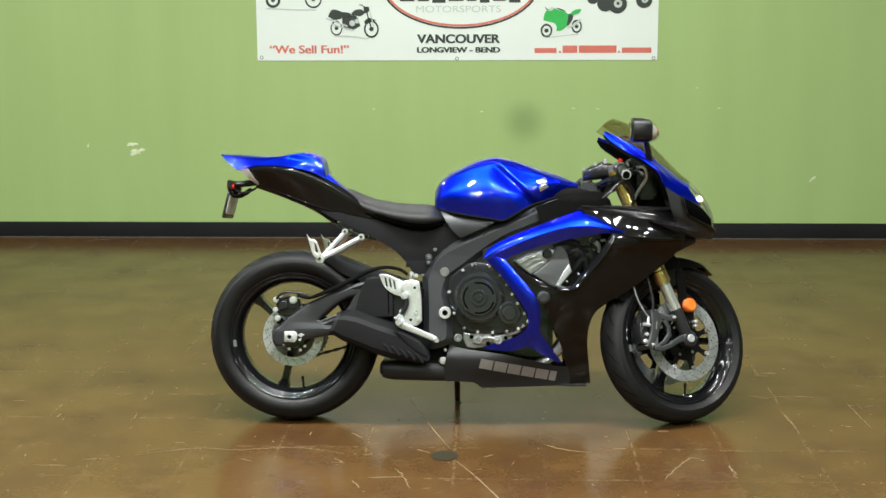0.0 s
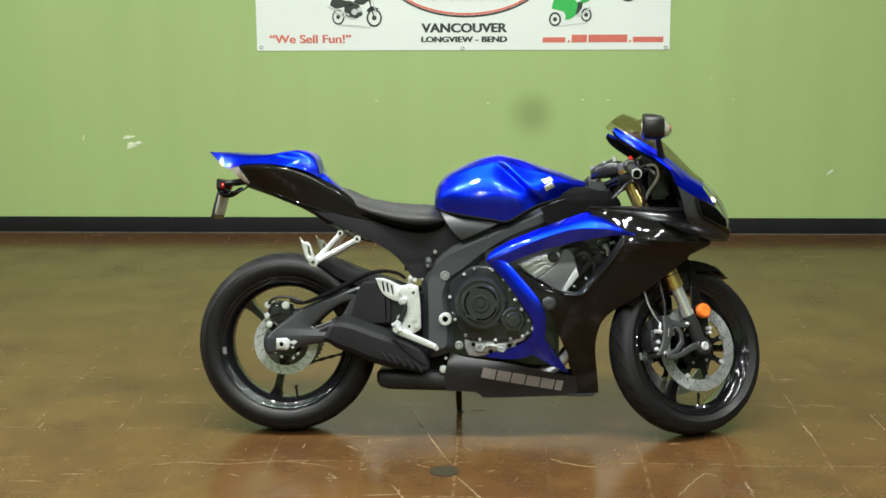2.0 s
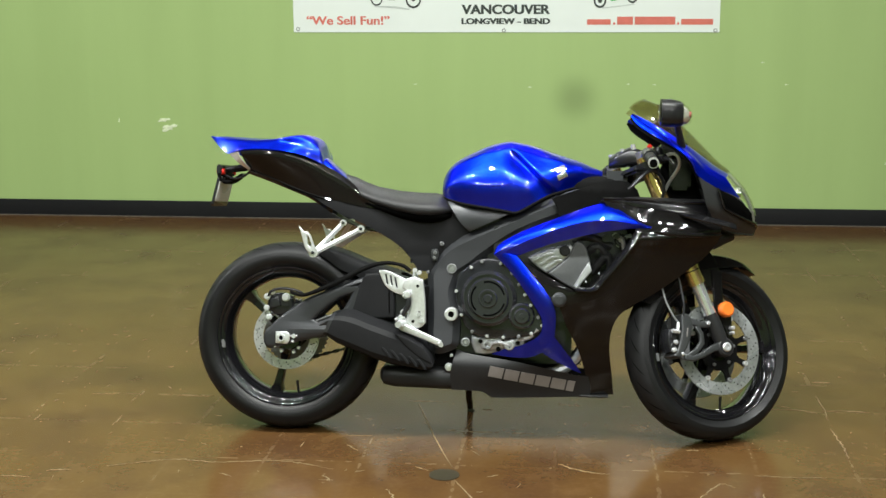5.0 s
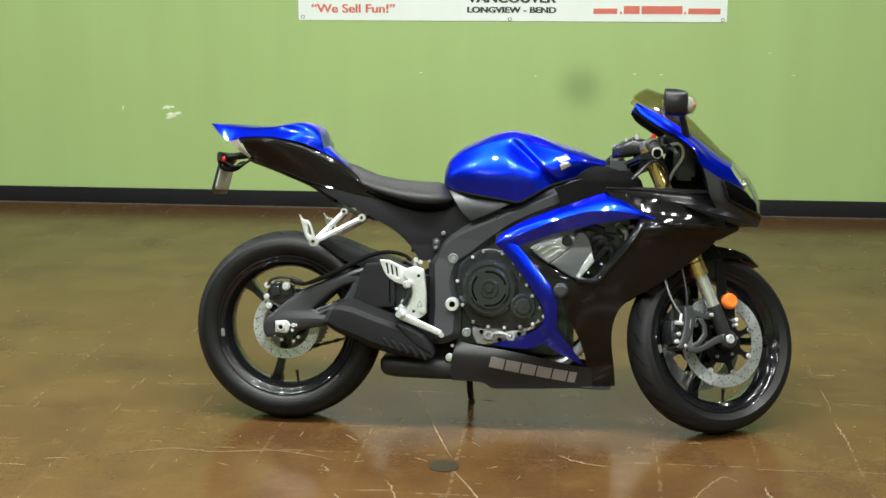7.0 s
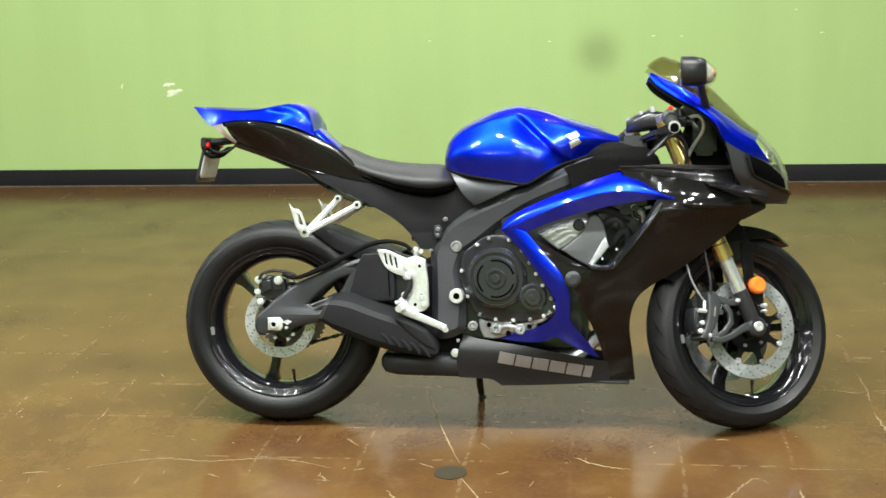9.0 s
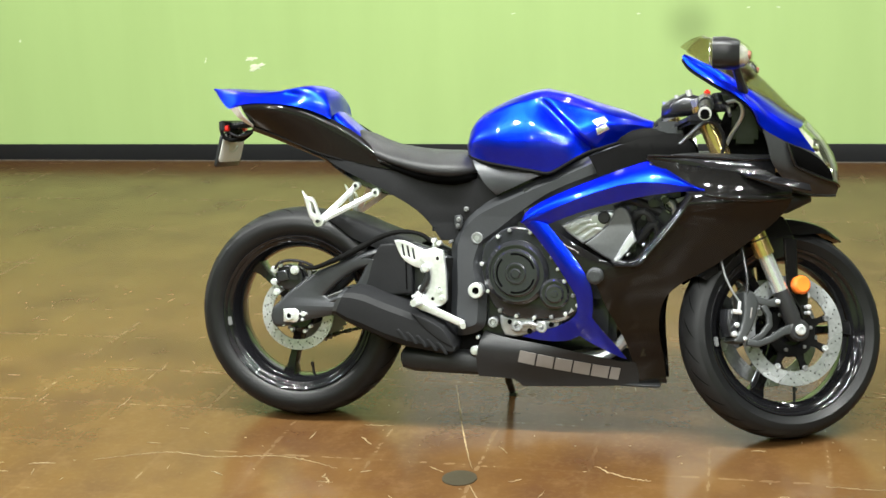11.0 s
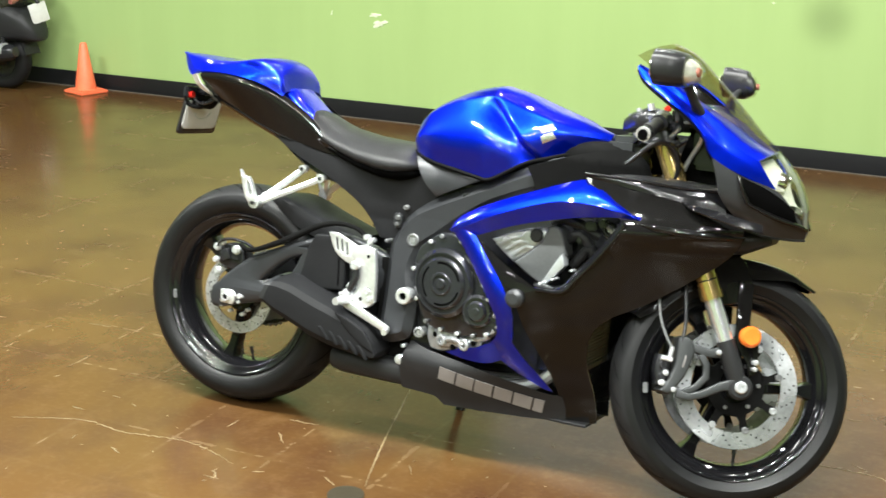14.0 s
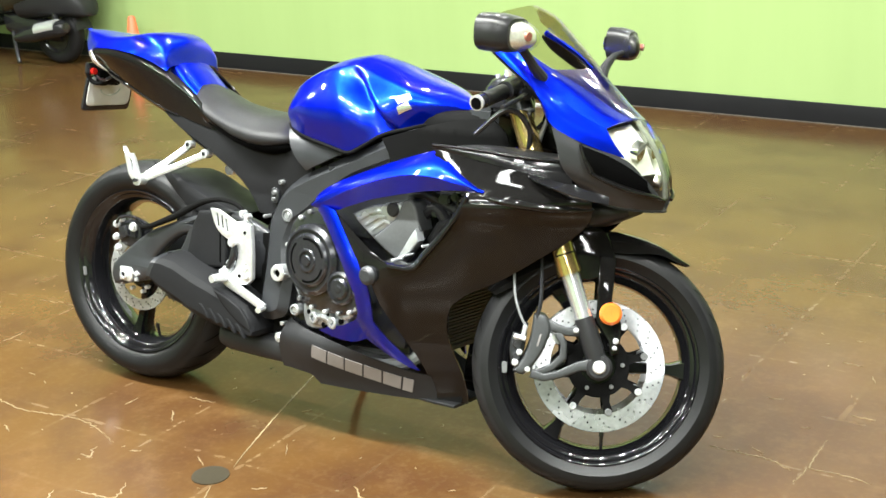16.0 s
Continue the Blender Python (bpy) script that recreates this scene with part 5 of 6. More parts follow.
# Flat backdrop, placed to close the camera's view through the nose.
fill = outline([(1.185, .772), (1.27, .765), (1.345, .757)], [(1.345, .757), (1.33, .80), (1.318, .838), (1.300, .880)], [(1.300, .880), (1.262, .905), (1.225, .915)], [(1.225, .915), (1.205, .87), (1.19, .82), (1.185, .772)])
part("nose_backdrop", plate([fill], -.012, .012, .003), M_INNER, bike, "dull black backdrop plate added at the centre of the nose")
both("tray_rim", tube([(x, y - .001, z + .003) for x, y, z in rim0], .0032, 8, 24), M_SATIN, "satin black tray rim")
C0 = [(1.103, -.146, 1.028), (1.125, -.158, 1.000), (1.182, -.170, .962), (1.245, -.186, .925), (1.288, -.200, .888), (1.312, -.194, .842), (1.375, -.158, .806), (1.446, -.099, .778)]
CM = [(1.105, -.145, 1.031), (1.14, -.150, 1.008), (1.195, -.154, .976), (1.250, -.158, .944), (1.300, -.157, .905), (1.350, -.142, .868), (1.402, -.115, .840)]
C1 = [(1.107, -.142, 1.034), (1.155, -.135, 1.015), (1.205, -.128, .990), (1.262, -.105, .955), (1.325, -.070, .915), (1.375, -.045, .880), (1.419, -.020, .856)]
CQ = [(1.104, -.1458, 1.0295), (1.132, -.156, 1.004), (1.190, -.167, .968), (1.248, -.179, .934), (1.294, -.186, .897), (1.335, -.172, .856), (1.385, -.142, .826), (1.426, -.112, .806)]
blue_nose = join(skin([C0, CQ, CM], 44, 7, .004), skin([CM, [((a[0] + c[0]) / 2 + .003, (a[1] + c[1]) / 2 - .006, (a[2] + c[2]) / 2 + .003) for a, c in zip(CM, C1)], C1], 44, 7, .004))
both("nose_fairing", blue_nose, M_BLUE, "blue metallic nose fairing")
inside = lambda c: [(x - .003, y * .955, z - .009) for x, y, z in c]
both("nose_lining", skin([inside(C0), inside(CQ), inside(CM), inside(C1)], 40, 12, .002), M_INNER, "dull black lining inside the nose")
cs0 = [(1.098, -.134, 1.056), (1.155, -.134, 1.019), (1.205, -.127, .993), (1.262, -.104, .958), (1.325, -.069, .918), (1.375, -.044, .883), (1.419, -.019, .859)]
CS = [(1.120, -.075, 1.077), (1.185, -.082, 1.042), (1.235, -.078, 1.002), (1.285, -.067, .962), (1.335, -.046, .925), (1.38, -.028, .890), (1.422, -.010, .862)]
C2 = [(1.150, 0, 1.092), (1.20, 0, 1.072), (1.25, 0, 1.030), (1.30, 0, .983), (1.345, 0, .938), (1.385, 0, .897), (1.424, 0, .866)]
mir = lambda c: [(x, -y, z) for x, y, z in c]
part("windscreen", skin([cs0, CS, C2, mir(CS), mir(cs0)], 36, 28, .003), M_SCREEN, bike, "smoked amber-tinted windscreen")
part("screen_base", skin([C1[3:], [(1.268, 0, .955), (1.33, 0, .920), (1.378, 0, .884), (1.421, 0, .857)], mir(C1[3:])], 16, 14, .004), M_BLUE, bike, "blue nose under the windscreen")
N0 = [(1.312, -.194, .840), (1.375, -.159, .804), (1.446, -.100, .776), (1.482, -.064, .733), (1.508, -.018, .686)]
N1 = [(1.325, -.190, .800), (1.395, -.152, .765), (1.45, -.106, .740), (1.485, -.063, .715), (1.509, -.018, .684)]
N2 = [(1.340, -.178, .748), (1.405, -.134, .715), (1.455, -.092, .700), (1.49, -.050, .690), (1.510, -.015, .680)]
N3 = [(1.385, -.110, .682), (1.43, -.085, .670), (1.465, -.060, .666), (1.49, -.035, .664), (1.505, -.012, .664)]
both("nose_cowl", skin([N0, N1, N2, N3], 22, 18, .004), M_COWL, "dull black nose cowl around the air intake")
# Made-up body that fills the dark space between the cowls.
part("nose_filler", loft([oval(x, 0, z, w, h, 3, 20) for x, z, w, h in ((1.20, .640, .10, .045), (1.30, .640, .095, .040), (1.38, .645, .075, .032), (1.44, .658, .045, .015))]), M_MATTE, bike, "matte black filler body added under the nose")
part("nose_floor", skin([[(x, y, z - .001) for x, y, z in N3], [(x, 0, z - .012 + (x - 1.385) * .08) for x, y, z in N3], mir([(x, y, z - .001) for x, y, z in N3])], 14, 10, .004), M_MATTE, bike, "matte black nose underside")
# A near-black patch laid over the cowl stands for the intake's shaded inside.
ink = [[(1.374, -.166, .802), (1.42, -.128, .782), (1.455, -.098, .760), (1.486, -.064, .730)], [(1.388, -.162, .772), (1.424, -.130, .757), (1.458, -.100, .738), (1.489, -.060, .715)], [(1.400, -.146, .744), (1.430, -.122, .730), (1.462, -.092, .716), (1.494, -.050, .702)]]
duct = skin(ink, 12, 6, .003)
for v in duct.verts:
    v.co += Vector((.002, -.006, .001))
both("intake_patch", duct, M_GROOVE, "near-black patch over the cowl for the shaded ram-air intake mouth")
both("intake_lip", tube([(1.392, -.158, .745), (1.430, -.134, .725), (1.464, -.102, .710), (1.500, -.052, .697), (1.511, -.018, .686)], [.003, .005, .0055, .005, .004], 8, 20), M_BLACK, "gloss black intake lip")
both("intake_rim", tube([(1.372, -.172, .806), (1.380, -.172, .785), (1.388, -.166, .762), (1.394, -.158, .745)], .0035, 8, 12), M_SATIN, "satin black intake rim")
L0 = [(1.402, -.113, .841), (1.446, -.097, .779), (1.482, -.062, .735), (1.508, -.016, .688)]
L1 = [(1.412, -.070, .851), (1.465, -.065, .797), (1.497, -.043, .740), (1.510, -.010, .688)]
L2 = [(1.424, 0, .863), (1.475, 0, .808), (1.506, 0, .745), (1.512, 0, .688)]
part("headlight", skin([L0, L1, L2, mir(L1), mir(L0)], 20, 18, .003), M_LENS, bike, "clear headlight lens")
bowl = skin([[(x - .012, y * .92, z - .002) for x, y, z in L0[:3]], [(x - .040, y, z - .004) for x, y, z in L1[:3]], [(x - .030, y, z - .004) for x, y, z in L2[:3]]], 14, 10, .002)
both("headlamp_bowl", bowl, M_LENSW, "bright headlamp reflector")
part("lamp_divider", tube([(1.424, 0, .852), (1.468, 0, .800), (1.496, 0, .742), (1.504, 0, .690)], .006, 8, 14), M_GREY, bike, "grey bar between the lamps")
for y, z, r in ((-.040, .792, .024), (.040, .792, .024), (0, .722, .016)):
    lampb = tube([(1.440 + (.792 - z) * .55, y, z), (1.456 + (.792 - z) * .55, y, z - .002)], [r, r * .9], 20)
    part("projector_lens", lampb, M_CHROME, bike, "round headlamp projector")

# mirrors
for sg in (-1, 1):
    rings, lift = [], .002 if sg < 0 else -.016
    inw, fwd = (.040, -.004) if sg < 0 else (.0, .012)
    wide, tall = (1, 1) if sg < 0 else (.60, .98)
    size = 1 if sg < 0 else .76
    for (x, y, z, w, h) in ((1.190, .314, 1.028, .050, .033), (1.191, .314, 1.029, .058, .040), (1.222, .308, 1.028, .060, .041), (1.248, .300, 1.026, .056, .038), (1.257, .296, 1.025, .050, .034)):
        rings.append(oval(x + fwd, sg * (y - inw), z + lift, w * wide, h * tall, 3.0, 28))
    m = part("mirror", loft(rings), M_MIRROR, bike, "matte black fairing mirror with clear indicator")
    part("mirror_stem", tube([(1.242 + fwd, sg * (.275 - inw), 1.008 + lift), (1.248 + fwd * .6, sg * (.222 - inw * .5), .984), (1.254, sg * .178, .958), (1.260, sg * .150, .936)], [.010 * size, .010 * size, .011, .014], 10, 14), M_MATTE, m, "black mirror stem")
    part("mirror_glass", loft([oval(x + fwd, sg * (.315 - inw), 1.027 + lift, .040 * size, .027 * size, 2.6, 20) for x in (1.185, 1.1825)]), M_CHROME, m, "mirror glass")
    lens = []
    for (x, y, z, w, h) in ((1.254, .294, 1.024, .049, .034), (1.262, .291, 1.023, .047, .032), (1.273, .285, 1.021, .039, .026), (1.281, .279, 1.019, .025, .016), (1.284, .275, 1.018, .008, .005)):
        lens.append(oval(1.254 + (x - 1.254) * (1.15 if sg < 0 else 1) + fwd, sg * (y - inw), z + lift, w * wide, h * tall, 2.6, 20))
    part("indicator_lens", loft(lens), M_LENS, m, "clear indicator lens")
    c = Vector((1.262 + fwd, sg * (.298 - inw), 1.023 + lift))
    # The left bowl is blackened so that its lens looks unlit to the camera.
    part("indicator_bowl", loft([[c + (Vector(q) - c) * .90 - Vector((.003, 0, 0)) for q in r] for r in lens]), M_FACET if sg < 0 else M_MIRROR, m, "bowl behind the lens, faceted chrome right and blackened left")
    part("indicator_bulb", tube([(1.262 + fwd, sg * (.296 - inw), 1.024 + lift), (1.284 + fwd, sg * (.300 - inw), 1.023 + lift)], [.014 * size, .010 * size], 12), M_BULB, m, "dull red bulb behind the lens")

# fuel tank
def tank_bm():
    st = ((.508, .775, .050, .795, .062, .040, .820, .832), (.522, .766, .078, .80, .092, .058, .845, .858), (.552, .757, .100, .81, .113, .072, .872, .888), (.60, .748, .120, .815, .133, .083, .897, .914),
          (.66, .740, .134, .815, .148, .092, .918, .940), (.72, .730, .144, .82, .160, .094, .928, .953), (.752, .727, .146, .822, .161, .094, .926, .949), (.80, .752, .146, .825, .158, .098, .912, .938),
          (.85, .780, .142, .838, .150, .106, .899, .921), (.90, .797, .122, .846, .134, .104, .884, .905), (.95, .812, .090, .848, .098, .082, .870, .889), (.99, .828, .055, .848, .058, .046, .858, .871), (1.02, .845, .025, .850, .026, .020, .854, .860))
    rows = [[], [], [], [], [], []]
    for x, zb, wb, zm, wm, ws, zs, zt in st:
        for r, q in zip(rows, ((wb, zb), (wm, zm), (ws + .012, zs - .012), (ws - .002, zs), (ws * .55, zs + (zt - zs) * .72), (0, zt))):
            r.append((x, -q[0], q[1]))
    full = rows + [mir(r) for r in rows[-2::-1]]
    bm = skin(full, 110, 81, 0)
    top, d = Vector((.737, .905)), Vector((.72, -.695))
    nrm = Vector((.695, .72))
    for v in bm.verts:
        q = Vector((v.co.x, v.co.z)) - top
        s, run = q.dot(nrm), q.dot(d)
        if abs(v.co.y) > .05 and run > -.05:
            f = min(1, max(0, (run + .05) / .08)) * min(1, (abs(v.co.y) - .05) / .05)
            f = f * f * (3 - 2 * f)
            dip = .030 * (1 - min(1, -s / .060)) ** 2 if s <= 0 else .030 * max(0, 1 - s / .014) + .007 * math.sin(math.pi * min(1, s / .09))
            v.co.y -= math.copysign(dip * f, v.co.y)
    bmesh.ops.holes_fill(bm, edges=[e for e in bm.edges if e.is_boundary])
    return bm


# Made-up body that blocks the view through below the tank.
part("tank_gap_filler", loft([oval(x, 0, z, w, h, 4, 20) for x, z, w, h in ((.62, .715, .10, .02), (.75, .73, .12, .03), (.88, .76, .11, .03), (.98, .78, .08, .03))]), M_INNER, bike, "black filler added to close the gap under the tank")
tank_mesh = tank_bm()
bmesh.ops.recalc_face_normals(tank_mesh, faces=tank_mesh.faces)
tank_skin = BVHTree.FromBMesh(tank_mesh)
tank = part("fuel_tank", tank_mesh, M_BLUE, bike, "blue metallic fuel tank", smooth=60)
for sg in (-1, 1):
    for o in (((0, .016), (.030, .030), (.042, .016), (.014, .002)), ((.010, -.004), (.036, .010), (.046, -.006), (.016, -.022))):
        e = plate([outline(*[[(.866 + o[i][0], .846 + o[i][1]), (.866 + o[(i + 1) % 4][0], .846 + o[(i + 1) % 4][1])] for i in range(4)], step=.008)], -.001, .001, .0004, 1)
        for v in e.verts:
            hit = tank_skin.ray_cast(Vector((v.co.x, sg * .4, v.co.z)), Vector((0, -sg, 0)))[0]
            v.co.y = (hit.y if hit is not None else sg * .11) + sg * (.0012 + v.co.y * sg)
        part("tank_emblem", e, M_SILVER, tank, "flush silver emblem shape")
for sg in (-1, 1):
    part("tank_trim", tube([(.515, sg * .070, .766), (.56, sg * .104, .752), (.62, sg * .126, .741), (.70, sg * .143, .729), (.752, sg * .146, .722), (.80, sg * .146, .747), (.85, sg * .148, .775), (.90, sg * .118, .792), (.96, sg * .080, .812)], .0045, 8, 40), M_INNER, bike, "black tank edge trim")
cover = outline([(.528, .756), (.60, .742), (.70, .727), (.742, .722)], [(.742, .722), (.70, .705), (.64, .678), (.60, .66)], [(.60, .66), (.57, .69), (.55, .72), (.528, .756)])
cov_side = lambda x, z: -.122 - max(0, x - .60) * .16 + (z - .66) * .05 + 9.0 * max(0, z - .705) ** 2 + 5.0 * max(0, .70 - z) ** 2
both("frame_cover", panel(cover, cov_side), M_FRAME, "satin grey-black frame cover", cov_side)
part("air_box_cover", loft([oval(x, 0, z, w, h, 3, 24) for x, z, w, h in ((.93, .80, .10, .05), (.99, .80, .095, .045), (1.05, .80, .08, .040), (1.09, .80, .05, .03))]), M_INNER, bike, "matte black air box cover")

inner = outline([(.862, .768), (.90, .782), (.985, .812), (1.06, .828), (1.10, .825)], [(1.10, .825), (1.13, .80), (1.14, .772)], [(1.14, .772), (1.08, .765), (1.03, .755), (.97, .738), (.91, .712), (.885, .705)], [(.885, .705), (.88, .735), (.862, .768)])
inner_side = lambda x, z: -.173 + max(0, x - .87) * .40 + max(0, z - .80) * .5
both("inner_cover", panel(inner, inner_side), M_INNER, "matte black cover between tank and fairing", inner_side)

# seat
srings = []
for x, zt, zb, w in ((.166, .828, .806, .040), (.172, .838, .798, .064), (.186, .840, .786, .082), (.215, .832, .772, .092), (.255, .814, .752, .100), (.291, .801, .738, .106), (.365, .788, .712, .125), (.43, .783, .698, .138), (.48, .782, .696, .141), (.515, .776, .704, .126), (.540, .766, .716, .098), (.552, .756, .732, .066)):
    r = []
    for i in range(28):
        a = 2 * math.pi * i / 28
        c, s_ = math.cos(a), math.sin(a)
        zz = (zt + zb) / 2 + (zt - zb) / 2 * math.copysign(abs(s_) ** .8, s_)
        r.append((x, w * math.copysign(abs(c) ** .72, c), zz - (abs(c) ** 2) * .014 * (1 + s_)))
    srings.append(r)
part("rider_seat", loft(srings), M_SEAT, bike, "black vinyl rider seat", smooth=50)
part("seat_base", loft([[(x, y * .93, z - .016) for x, y, z in r] for r in srings[1:-1]]), M_GROOVE, bike, "black base under the seat", smooth=50)
part("seat_hump", loft([oval(x, 0, z, w, h, 3, 24) for x, z, w, h in ((.095, .870, .060, .030), (.125, .858, .074, .034), (.160, .830, .076, .030), (.200, .800, .074, .026), (.250, .762, .076, .024))]), M_BLUE, bike, "blue metallic lower front of the tail cowl", smooth=50)
# tail
T0 = [(-.270, -.004, .957), (-.235, -.042, .927), (-.195, -.074, .902), (-.150, -.097, .914), (-.076, -.112, .917), (0, -.117, .911), (.064, -.116, .896), (.121, -.104, .871)]
T1 = [(x, y * (.86 if x < .05 else 1), z + (.004 if x < .05 else 0)) for x, y, z in ((-.271, -.003, .959), (-.225, -.045, .945), (-.18, -.072, .938), (-.135, -.088, .938), (-.07, -.100, .940), (0, -.106, .936), (.06, -.108, .928), (.110, -.104, .908), (.122, -.096, .876))]
T2 = [(x, y * (.75 if x < .0 else 1), z) for x, y, z in ((-.2715, -.002, .960), (-.22, -.036, .957), (-.17, -.055, .954), (-.12, -.066, .952), (-.05, -.078, .953), (.01, -.086, .960), (.058, -.088, .960), (.104, -.082, .934), (.122, -.072, .884))]
T3 = [(-.272, 0, .961), (-.217, 0, .962), (-.165, 0, .960), (-.121, 0, .958), (-.045, 0, .957), (.013, 0, .966), (.062, 0, .968), (.108, 0, .946), (.124, 0, .888)]
part("seat_cowl", skin([T0, T1, T2, T3, mir(T2), mir(T1), mir(T0)], 56, 40, .004), M_BLUE, bike, "blue metallic single-seat tail cowl")
G0 = [(-.150, -.094, .912), (-.076, -.110, .916), (0, -.115, .910), (.066, -.114, .894), (.135, -.108, .864), (.200, -.108, .824), (.26, -.115, .772), (.315, -.120, .730)]
G1 = [(-.140, -.090, .882), (-.066, -.106, .876), (.01, -.114, .860), (.084, -.116, .836), (.158, -.115, .803), (.21, -.116, .772), (.265, -.119, .745), (.316, -.121, .729)]
G2 = [(-.130, -.064, .853), (-.052, -.078, .826), (.022, -.088, .797), (.085, -.097, .775), (.15, -.104, .757), (.205, -.110, .745), (.265, -.117, .733), (.317, -.121, .728)]
G3 = [(-.120, -.030, .846), (-.045, -.035, .817), (.03, -.04, .783), (.09, -.045, .752), (.145, -.05, .714), (.20, -.055, .684), (.273, -.06, .660), (.36, -.065, .655)]
G0, G1, G2 = ([(x, y + float(np.interp(x, (-.10, .15, .33), (0, .020, .030))), z) for x, y, z in g] for g in (G0, G1, G2))
GM = [((a[0] * .7 + c[0] * .3), (a[1] * .7 + c[1] * .3) - .009, (a[2] * .7 + c[2] * .3) - .001) for a, c in zip(G0, G1)]
both("tail_side_panel", skin([G0, GM, G1, G2], 44, 18, .004), M_BLACK, "gloss black tail side panel")
both("tail_lower_panel", skin([G2[:5], [(x, y * .8, z - .012) for x, y, z in G2[:5]], G3[:5]], 20, 8, .004), M_BLACK, "gloss black tail lower panel")
part("tail_underside", skin([G3, [(x, 0, z - .004) for x, y, z in G3], mir(G3)], 20, 8, .004), M_MATTE, bike, "matte black tail underside")
sub = outline([(.05, .786), (.10, .772), (.15, .757), (.205, .745), (.265, .733), (.32, .722), (.38, .706), (.43, .700), (.50, .703), (.545, .722)], [(.545, .722), (.575, .69), (.605, .655)], [(.605, .655), (.56, .628), (.525, .605), (.508, .578), (.495, .545)],
              [(.495, .545), (.465, .530), (.435, .530)], [(.435, .530), (.402, .578), (.355, .622), (.268, .672), (.20, .703), (.146, .728), (.083, .766), (.05, .786)])


def sub_side(x, z):
    mid = float(np.interp(x, (.05, .2, .4, .6), (.785, .72, .64, .66)))
    return float(np.interp(x, (.05, .15, .3, .5, .62), (-.075, -.084, -.092, -.088, -.086))) - .25 * max(0, .58 - z) + min(.03, 1.6 * (z - mid) ** 2)


both("subframe_cover", panel(sub, sub_side), M_CAN, "matte black subframe cover", sub_side)
lampo = [[(-.192, -.072, .903), (-.158, -.084, .874), (-.126, -.060, .850)], [(-.158, -.096, .908), (-.143, -.094, .882), (-.122, -.072, .855)]]
lb = skin(lampo, 12, 6, .003)
for v in lb.verts:
    v.co.y -= .004
both("tail_marker", lb, M_FACET, "clear tail light lens")
bar = part("plate_bracket", join(tube([(-.13, 0, .862), (-.17, .01, .858), (-.225, .02, .852)], .012, 8), box(-.244, -.228, -.045, .10, .835, .868, .004)), M_DARK, bike, "black tidy plate bracket")
part("plate_light_wire", tube([(-.225, -.02, .835), (-.19, -.03, .822), (-.15, -.035, .832), (-.122, -.03, .86)], .004, 6, 20), M_DARK, bar, "thin black wire")
for y in (-.045, .095):
    part("red_marker", tube([(-.246, y + .018, .842), (-.22, y + .018, .845)], .0095, 12), M_RED, bar, "small red marker lamp")
M_TAG = Matrix.Translation((-.258, .026, .744)) @ Matrix.Rotation(radians(-14), 4, "Y").inverted() @ Matrix.Rotation(radians(90), 4, "Z")


def rounded(x0, x1, z0, z1, r):
    """A rectangle with rounded corners, as an outline."""
    return [(cx + r * math.cos(radians(a)), cz + r * math.sin(radians(a))) for cx, cz, a0 in ((x1 - r, z1 - r, 0), (x0 + r, z1 - r, 90), (x0 + r, z0 + r, 180), (x1 - r, z0 + r, 270)) for a in range(a0, a0 + 91, 18)]


for nm, o, y0, y1, mt, lab in (("plate_frame", rounded(-.066, .116, -.014, .090, .012), -.004, .004, M_DARK, "black plate frame"), ("licence_plate", rounded(-.058, .108, .002, .088, .016), -.007, .005, M_PLATE, "pale licence plate with no readable marks")):
    bm = plate([o], y0, y1, .0015, 2)
    bm.transform(M_TAG)
    part(nm, bm, mt, bar, lab)
arc = plate([[(.025 + r * math.cos(radians(a)) * 1.5, .052 + r * math.sin(radians(a)) * .8) for r, rng_ in ((.026, range(180, 361, 15)), (.023, range(360, 179, -15))) for a in rng_]], -.0082, -.006, .0004, 1)
arc.transform(M_TAG)
part("plate_mark", arc, M_INKGREY, bar, "grey curved mark on the plate")
part("wire_connector", box(-.236, -.214, -.02, .075, .826, .846, .005), M_INNER, bar, "black wire connector over the plate")
for k in range(4):
    part("wire", tube([(-.238 + .006 * k, -.040 + .028 * k, .842 - .004 * k), (-.232, -.030 + .028 * k, .818 - .006 * (k % 2)), (-.205, -.020 + .022 * k, .812), (-.165, -.012 + .01 * k, .835)], .006, 8, 16), M_INNER, bar, "black wire")
# passenger peg hanger
def hanger():
    """Two bars that run out and back from the tail to the passenger's peg."""
    bars = [loft([[(x + dx, y, z + dz), (x + dx, y + .008, z + dz), (x - dx, y + .008, z - dz), (x - dx, y, z - dz), (x, y - .004, z)] for x, y, z in ends]) for dx, dz, ends in
            ((-.0045, .0065, ((.112, -.186, .588), (.150, -.128, .634), (.188, -.076, .682))), (-.004, .0065, ((.112, -.186, .586), (.175, -.132, .622), (.246, -.078, .663))))]
    lugs = [tube([(.112, -.196, .588), (.112, -.170, .588)], .0155, 16), tube([(.188, -.088, .682), (.188, -.066, .682)], .0105, 14), tube([(.246, -.090, .663), (.246, -.066, .663)], .0120, 14)]
    return join(*bars, *lugs)


def folded_peg():
    loop = outline([(.108, .582), (.088, .600), (.076, .640), (.066, .672)], [(.066, .672), (.074, .668), (.080, .655)], [(.080, .655), (.094, .655), (.104, .640), (.116, .606)], [(.116, .606), (.118, .590), (.108, .582)])
    slit = outline([(.092, .642), (.098, .640), (.107, .612)], [(.107, .612), (.102, .606), (.096, .612)], [(.096, .612), (.092, .642)], step=.006)
    return plate([loop, slit], -.203, -.186, .003, 2)


